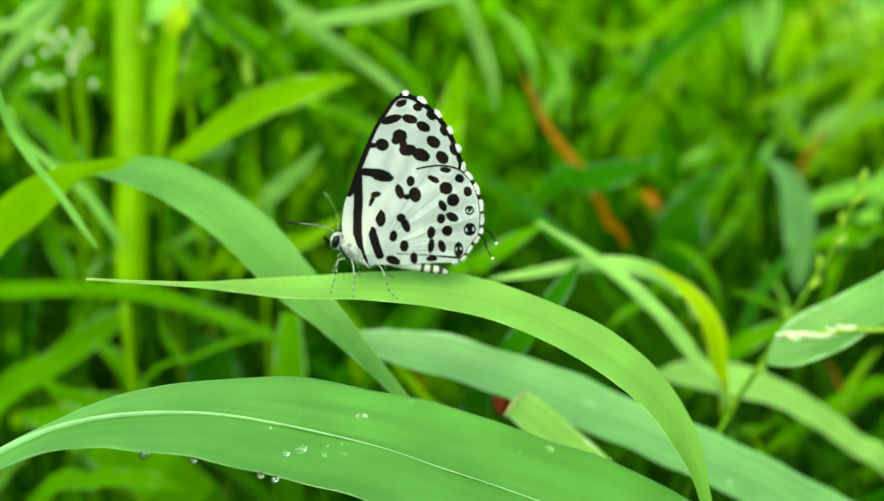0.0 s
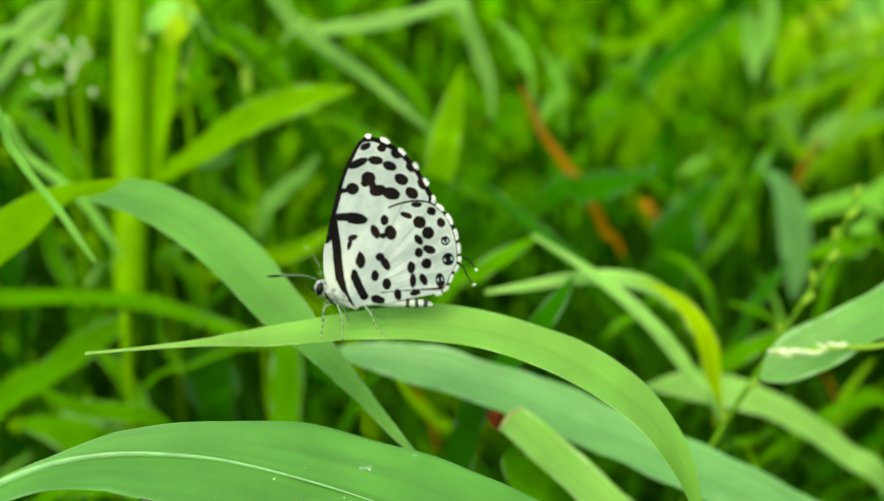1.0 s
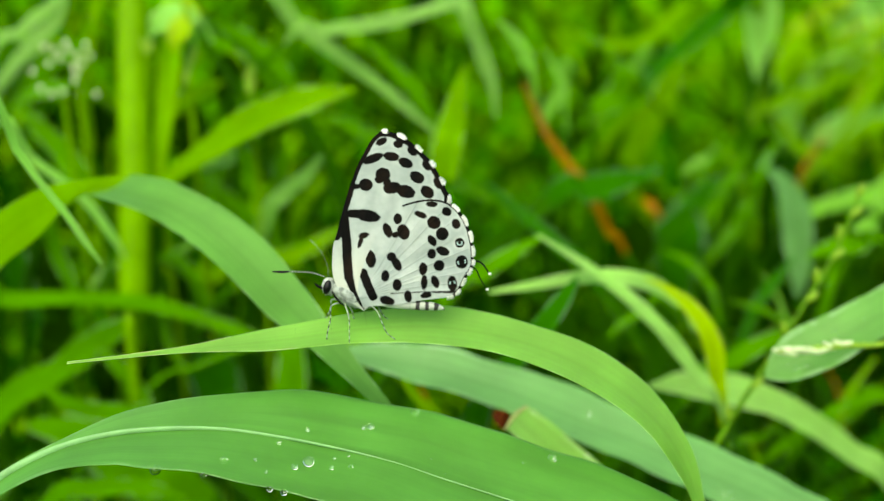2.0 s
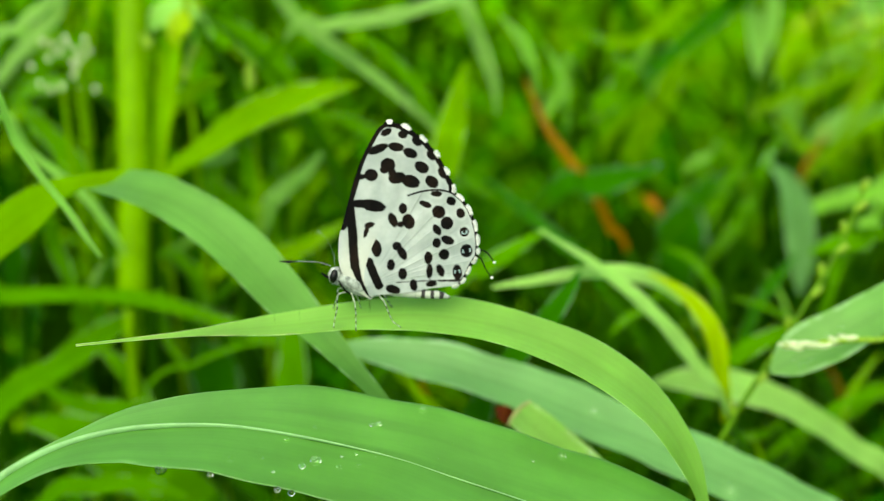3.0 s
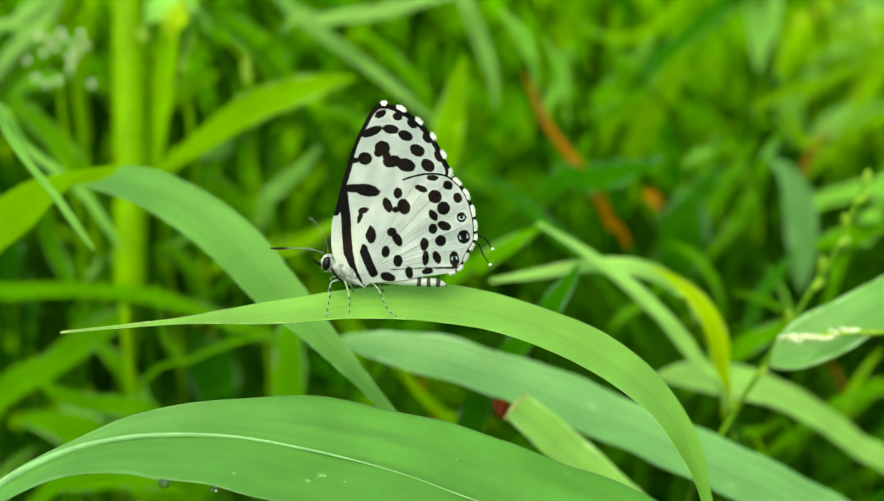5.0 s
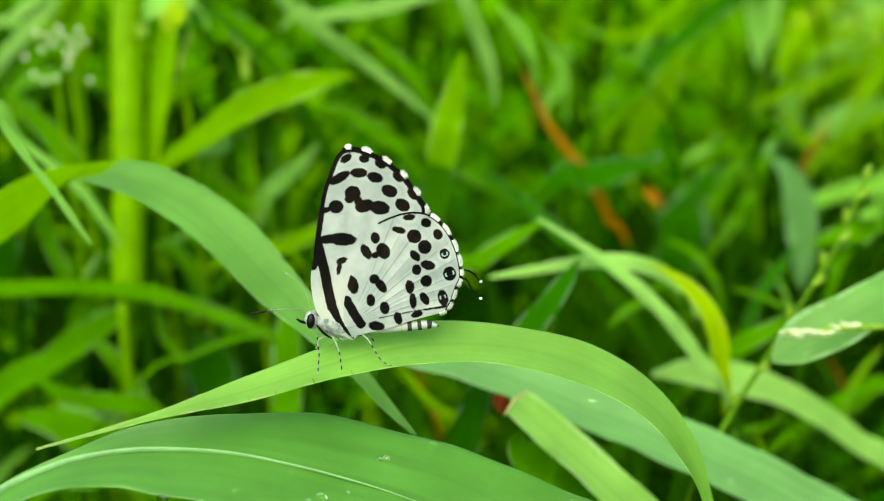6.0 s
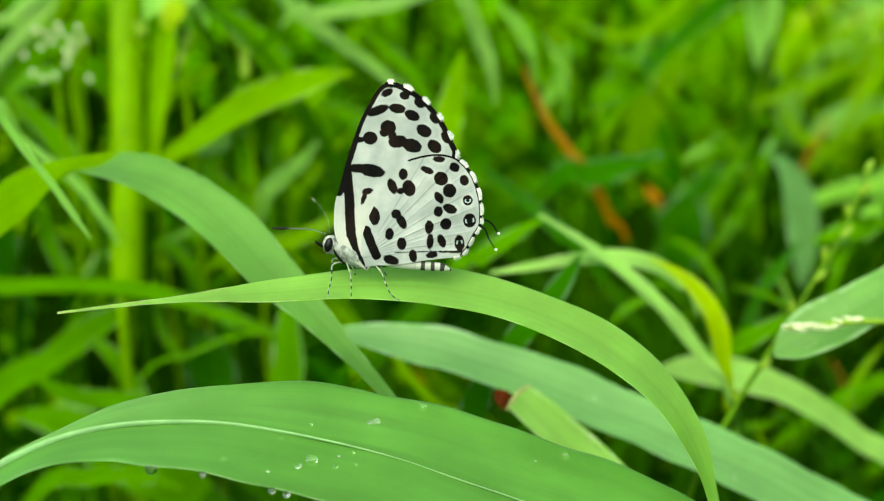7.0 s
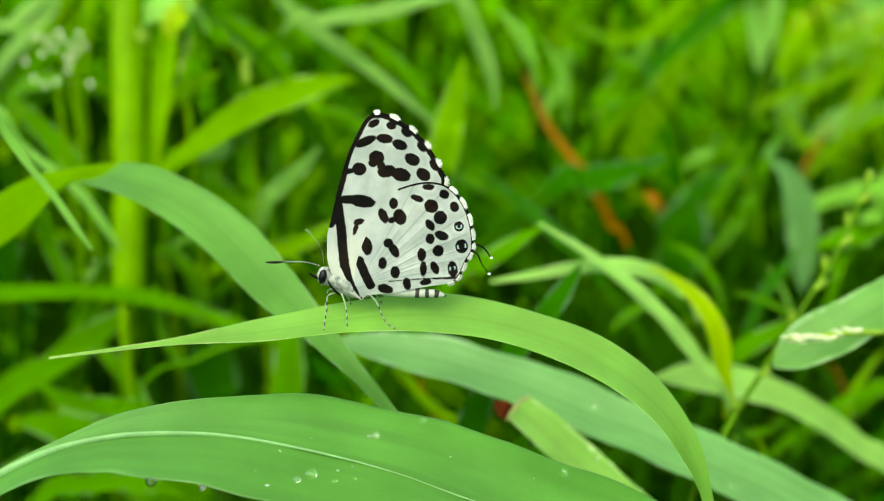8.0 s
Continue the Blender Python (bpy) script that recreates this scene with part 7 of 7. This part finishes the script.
for s, u, r in [(0.326, -0.46, 0.25), (0.389, -0.26, 0.3), (0.442, 0.18, 0.34), (0.337, 0.02, 0.2), (0.526, 0.58, 0.9), (0.368, -0.26, 0.18), (0.474, 0.02, 0.2)]:
    drop(BACK_KEYS, s, u, r, 96, 0.12)
drop(ACROSS_KEYS, 0.06, 0.0, 0.8, 64, 0.12, None, "clear water drop on a grass leaf's tip")
drop(FINE_KEYS, 0.17, 0.0, 0.9, 64, 0.12)
drop(FINE_KEYS, 0.30, 0.0, 0.6, 64, 0.12)
rng = np.random.RandomState(31)
for k in range(22):
    drop(BACK_KEYS, 0.30 + 0.020 * k, rng.uniform(0.80, 0.97) * (-1 if k % 5 == 0 else 1), rng.uniform(0.12, 0.24), 96, 0.12, None, "tiny dew bead on the rim of a grass leaf")
for k in range(14):
    drop(STUB_KEYS, 0.12 + 0.034 * k, -rng.uniform(0.72, 0.97), rng.uniform(0.20, 0.42), 72, 0.22, None, "tiny dew bead on the rim of a cut stalk")
for s, u, r in [(0.286, -0.06, 0.62), (0.333, -0.18, 0.5), (0.159, 0.58, 0.55), (0.190, 0.50, 0.4), (0.333, 0.46, 0.4), (0.143, 0.10, 0.35), (0.413, -0.18, 0.35)]:
    drop(DEWY_KEYS, s, u, r * 0.83, 64, 0.12)


# ---- movement: a light wind ----
BUTTERFLY_ROWS = [
    (0, -4.38, 77.48, 269.97, -8.29, 6.6, -2.11), (0.1, -4.41, 71.89, 269.38, -12.38, -1.58, 1.3), (0.2, -4.58, 75.24, 270.32, -10.69, 3.11, -1.03), (0.3, -4.13, 78.35, 270.31, -8.9, 7.56, -2.51),
    (0.4, -4.91, 73.7, 268.46, -12.38, -1.33, 1.2), (0.5, -4.49, 76.2, 269.94, -12.8, 4.28, -0.11), (0.6, -4.83, 73.98, 268.48, -12.91, -1.29, 1.5), (0.7, -4.28, 76.4, 269.28, -13.09, 2.3, -0.23),
    (0.8, -4.31, 75.63, 268.85, -13.24, 0.67, -0.06), (0.9, -4.39, 75.12, 268.47, -13.4, -0.51, -0.06), (1, -5.16, 77.57, 267.9, -13.57, -1.23, -0.22), (1.1, -4.29, 76.01, 268.58, -13.42, 0.71, -0.48),
    (1.2, -4.77, 72.81, 268.51, -13.31, -3.34, 1.44), (1.3, -3.93, 78.01, 269.65, -13.2, 4.67, -1.04), (1.4, -4.57, 74.96, 269.29, -12.98, 0.82, 0.81), (1.5, -4.21, 76.41, 269.69, -12.87, 3.65, 0.23),
    (1.6, -4.33, 76.72, 269.21, -12.82, 3.27, 0.28), (1.7, -4.77, 74.24, 269.26, -12.75, 1.84, 0.72), (2.8, -4.76, 76.49, 268.55, -12.26, 2.33, -0.41), (2.9, -4.74, 76.42, 268.7, -12.22, 2.33, -0.49),
    (3, -4.59, 76.43, 268.72, -12.16, 1.28, -0.19), (3.1, -4.57, 76.88, 269.26, -12.26, 3.77, -0.84), (3.2, -4.6, 76.56, 269.01, -12.29, 3.3, -0.41), (3.3, -4.47, 77.17, 268.85, -12.36, 3.93, -0.38),
    (3.4, -4.6, 76.03, 268.59, -12.38, 2.5, 0.41), (3.5, -4.47, 75.23, 268.67, -12.42, 1.81, 0.91), (3.6, -4.86, 74.23, 268.03, -12.46, -0.2, 1.66), (3.7, -4.77, 74.92, 267.88, -12.51, 0.74, 1.34),
    (3.8, -4.59, 76.19, 268.5, -12.58, 3.16, 0.47), (3.9, -4.71, 75.33, 268.18, -12.62, 1.9, 0.94), (4, -4.75, 72.25, 267.58, -12.71, -2.21, 2.46), (4.1, -5.34, 71.43, 266.98, -12.75, -4.76, 3.12),
    (4.2, -4.99, 73.41, 267.67, -12.64, -1.41, 1.63), (4.3, -5.12, 71.9, 267.67, -12.66, -3.82, 2.23), (4.4, -4.67, 74.54, 269.32, -12.58, 1.37, 0.06), (4.5, -4.88, 75.12, 268.58, -12.55, 0.04, 0.27),
    (4.6, -4.61, 74.69, 269.04, -12.51, 1.14, 0.04), (4.7, -4.49, 75.28, 269.85, -12.49, 2, -0.12), (5.8, -4.47, 73.18, 268.74, -12.05, -1.16, 2.82), (5.9, -4.81, 72.87, 267.64, -12.02, -2.31, 3.4),
    (6, -5.03, 70.5, 266.69, -12.06, -5.29, 4.64), (6.1, -5.01, 71.15, 267.12, -12.16, -5.18, 4.33), (6.2, -4.62, 72.85, 268.63, -12.17, -0.99, 2.52), (6.3, -4.72, 71.66, 268.73, -12.28, -2.49, 2.79),
    (6.4, -4.51, 73.53, 269.42, -12.35, 0.85, 1.3), (6.5, -4.87, 73.99, 269.42, -12.44, 1.63, 0.73), (6.6, -4.53, 72.67, 269.68, -12.32, 0.08, 1.28), (6.7, -4.28, 74.67, 270.48, -12.22, 3.58, -0.03),
    (6.8, -4.49, 73.73, 269.19, -12.07, 1.25, 0.79), (6.9, -4.51, 73.47, 269.22, -11.94, 0.89, 0.91), (7, -4.25, 74.03, 270.17, -11.83, 2.66, 0.23), (7.1, -4.66, 72.65, 269.29, -11.72, -0.22, 1.16),
    (7.2, -4.52, 73.76, 269.29, -11.63, 1.23, 0.53), (7.3, -4.6, 73.26, 269.26, -11.53, 0.38, 0.73), (7.4, -4.57, 73.24, 269.67, -11.44, 0.54, 0.55), (7.5, -4.31, 75.01, 270.3, -11.39, 3.48, -0.62),
    (7.6, -4.64, 73.15, 269.77, -11.48, 0.03, 0.5), (7.7, -4.59, 73.79, 269.74, -11.61, 0.79, 0.09), (7.8, -4.5, 75.07, 269.27, -11.75, 1.95, -0.46), (7.9, -4.61, 73.9, 269.05, -11.87, -0.02, 0.13),
    (8, -4.7, 73.85, 269.01, -12, 0, 0)
]
# seconds, bend and swing of the blade up to the butterfly, bend and swing of its tip, lean at the root, in degrees
BEND_ROWS = [
    (0, 1.9, -13.65, 11.82, 16.26, 0.08, 0.02), (0.1, 1.22, 3.99, -3.18, -4.14, 0.15, -0.01), (0.2, 3.91, -6.08, 3.54, 10.33, 0.1, 0), (0.3, 3.2, -16.74, 10.28, 23.52, 0.09, 0.04),
    (0.4, -1.9, -0.96, 0.45, 0.88, 0.08, 0.01), (0.5, 2.98, -8.34, 5.84, 13.96, 0.03, 0.04), (0.6, -1.91, -1.24, 1.28, 2.1, 0.03, 0.02), (0.7, 0.48, -8.22, 6.6, 13.69, -0.04, 0.06),
    (0.8, -1.13, -5.42, 5.31, 9.88, -0.08, 0.09), (0.9, -2.49, -3.96, 4.55, 7.44, -0.07, 0.09), (1, -4.89, -11.92, 7, 13.09, -0.16, 0.13), (1.1, -2.38, -6.34, 6.93, 11.96, -0.13, 0.11),
    (1.2, -2.59, 3.21, 0.68, -0.72, -0.08, 0.06), (1.3, 1.07, -12.46, 11.92, 23.84, -0.16, 0.13), (1.4, 0.04, -3.02, 5.4, 9.65, -0.1, 0.07), (1.5, 1.37, -7.44, 8.63, 16.92, -0.12, 0.09),
    (1.6, -0.38, -8.92, 9.28, 17.58, -0.11, 0.1), (1.7, -0.11, -0.93, 3.83, 6.47, -0.09, 0.04), (2.8, -2.37, -9.31, 6.9, 12.85, -0.05, -0.01), (2.9, -1.83, -8.93, 6.54, 12.5, -0.05, -0.01),
    (3, -1.56, -9.04, 6.96, 17.8, -0.03, -0.01), (3.1, 0.18, -11.26, 7.58, 15.94, 0.01, -0.01), (3.2, -0.59, -10.14, 6.85, 14.05, 0.01, 0), (3.3, -1.18, -11.75, 7.86, 15.82, -0.02, 0.02),
    (3.4, -1.89, -8.36, 5.44, 10.65, 0.02, 0.03), (3.5, -1.56, -5.57, 2.83, 6.7, 0.02, 0.03), (3.6, -3.61, -2.29, 1.2, 1.5, 0.02, 0.04), (3.7, -4.14, -4.45, 2.31, 3.54, 0.02, 0.05),
    (3.8, -2.11, -8.54, 4.66, 9.49, 0.02, 0.05), (3.9, -3.15, -5.77, 2.61, 5.03, 0.03, 0.06), (4, -5.05, 4.33, -7.18, -12.32, 0.02, 0.05), (4.1, -6.91, 6.86, -5.46, -12.72, 0.03, 0.05),
    (4.2, -4.74, 1.05, -1.54, -4.09, -0.01, 0.05), (4.3, -4.83, 6.15, -4.47, -9.97, -0.03, 0.05), (4.4, 0.67, -1.84, 0.79, 3.15, -0.05, 0.04), (4.5, -1.66, -3.61, 4.02, 10.12, -0.06, 0.04),
    (4.6, -0.26, -2.21, 1.04, 3.13, -0.06, 0.04), (4.7, 2.45, -3.96, 2.23, 6.94, -0.06, 0.04), (5.8, -0.86, 1.43, -3.4, -4.54, 0.07, 0.03), (5.9, -4.46, 2.62, -3.9, -7.62, 0.07, 0.03),
    (6, -7.41, 10.17, -5.99, -18.08, 0.08, 0.03), (6.1, -5.95, 8.02, -7.45, -15.38, 0.08, 0.03), (6.2, -1.16, 2.11, -3.91, -5.64, 0.1, 0.03), (6.3, -0.74, 6.13, -6.43, -10.46, 0.09, 0.04),
    (6.4, 1.47, -0.01, -2.53, -1.53, 0.08, 0.02), (6.5, 1.51, -1.32, -3.93, -4.42, 0.07, 0.01), (6.6, 2.47, 2.43, -4.5, -4.61, 0.1, 0.02), (6.7, 5.08, -4.95, -0.42, 5.27, 0.14, -0),
    (6.8, 0.91, -2.71, -2.18, -0.1, 0.2, 0.01), (6.9, 1.01, -2.14, -2.98, -1.29, 0.21, 0.01), (7, 4.15, -4.85, -3.86, 4.1, 0.24, -0.01), (7.1, 1.35, 0.69, -4.89, -4.92, 0.2, -0),
    (7.2, 1.25, -3.29, -2.28, 0.23, 0.22, -0.01), (7.3, 1.13, -1.09, -3.36, -2.27, 0.19, -0.01), (7.4, 2.42, -0.11, -3.45, -2.21, 0.13, -0.01), (7.5, 4.44, -5.55, 0.31, 6.07, 0.09, -0.02),
    (7.6, 2.65, 1.89, -3.78, -3.37, 0.02, -0.02), (7.7, 2.53, -0.04, -2.36, -0.75, 0.01, -0.02), (7.8, 0.9, -4.05, 0.44, 3.72, 0, -0.02), (7.9, 0.12, 0.24, -2.12, -1.85, -0.03, -0),
    (8, -0, -0, 0, -0, 0, 0)
]
# seconds, shift in mm, turn in degrees
FRONT_ROWS = [
    (0, -1.05, 0.93, 1.08, -1.77, -4), (0.5, -0.23, -0.98, 1.84, -0.95, -3), (1, -0.05, -1.82, -0.65, 3.12, -2), (1.5, -0.8, 1.54, 1.32, -2.39, -3.5),
    (3, -0.23, 1.09, 1.08, -1.88, -1.5), (3.5, -0.01, 0.5, 0, 0.23, -0.5), (4, 1, -1.07, -1.42, 2.43, 0), (4.5, 0.55, 1.18, -0.18, -0.8, 0),
    (6, 1, -0.87, -2.18, 2.53, 0), (6.5, 0.22, 0.6, -0.04, -0.38, 0), (7, 0.06, 0.13, -0.06, -1.11, 0), (7.5, 0.18, -0.6, -0.46, 1.49, 0),
    (8, 0, 0, 0, 0, 0)
]
FRONT_MIDDLE = (-5.5, 67.2, 259.5)
BENT_ROWS = [
    (0, 1.59, -0.91, 0.81), (0.5, 0.48, -1.15, 0.34), (1, 0.73, -1.62, 0.05), (1.5, 0.99, -1.76, 0.78),
    (3, 0.43, -1.05, 0.36), (3.5, 0.48, -0.87, 0.45), (4, 0.25, -0.7, -0.09), (4.5, 0.36, -0.7, -0.15),
    (6, 0.11, -0.17, -0.29), (6.5, 0.14, -0.12, 0.12), (7, 0.06, 0.15, -0.04), (7.5, -0.04, -0.04, -0.11),
    (8, 0, 0, 0)
]


def filled(rows, step=0.1):
    """Rows with others set smoothly into their longer pauses, so that what is jointed bends in step."""
    out = [rows[0]]
    for p, q in zip(rows[:-1], rows[1:]):
        count = round((q[0] - p[0]) / step)
        for k in range(1, count):
            f = k / count
            f = f * f * (3 - 2 * f)
            out.append((p[0] + (q[0] - p[0]) * k / count, *(u + (v - u) * f for u, v in zip(p[1:], q[1:]))))
        out.append(q)
    return out


def shifted(ob, rows):
    rest = ob.matrix_basis.copy()
    walk(ob, [(t, Matrix.Translation((x * MM, y * MM, z * MM)) @ rest) for t, x, y, z in rows])


def motions():
    walk(bug, [(t, pose(x * MM, y * MM, z * MM, rx, ry, rz)) for t, x, y, z, rx, ry, rz in filled(BUTTERFLY_ROWS)])
    bends = filled(BEND_ROWS)
    centre = leaf_rings(MAIN_KEYS, MAIN_RINGS)[0]
    joints = [Vector((centre[j] - main_root) * MM) for j in MAIN_JOINTS]
    count, near = len(joints), 20
    share = [1 - 0.75 * k / (count - 1) for k in range(count)]
    share = [v / sum(share) for v in share]
    walk(main_sections[0], [(r[0], pose(0, 0, 0, r[5], 0, 0) @ pose(0, 0, 0, 0, r[6], 0)) for r in bends])
    for k, section in enumerate(main_sections[1:]):
        rows = []
        for t, bend, swing, tip, yaw, lean, slant in bends:
            m = pose(0, 0, 0, lean, 0, 0) @ pose(0, 0, 0, 0, slant, 0)
            for i, j in enumerate(joints[:k + 1]):
                turn = bend * share[i] if i < near else tip / (count - near)
                m = m @ Matrix.Translation(j) @ pose(0, 0, 0, 0, 0, swing * share[i] + (0 if i < near else yaw / (count - near))) @ pose(0, 0, 0, 0, turn, 0) @ Matrix.Translation(-j)
            rows.append((t, m))
        walk(section, rows)
    middle = Matrix.Translation(Vector(FRONT_MIDDLE) * MM)
    for ob in [front_leaf] + front_drops:
        rest = ob.matrix_basis.copy()
        walk(ob, [(t, Matrix.Translation((x * MM, y * MM, z * MM)) @ middle @ pose(0, 0, 0, roll, turn, 0) @ middle.inverted() @ rest) for t, x, y, z, turn, roll in FRONT_ROWS])
    shifted(bent_leaf, BENT_ROWS)


motions()
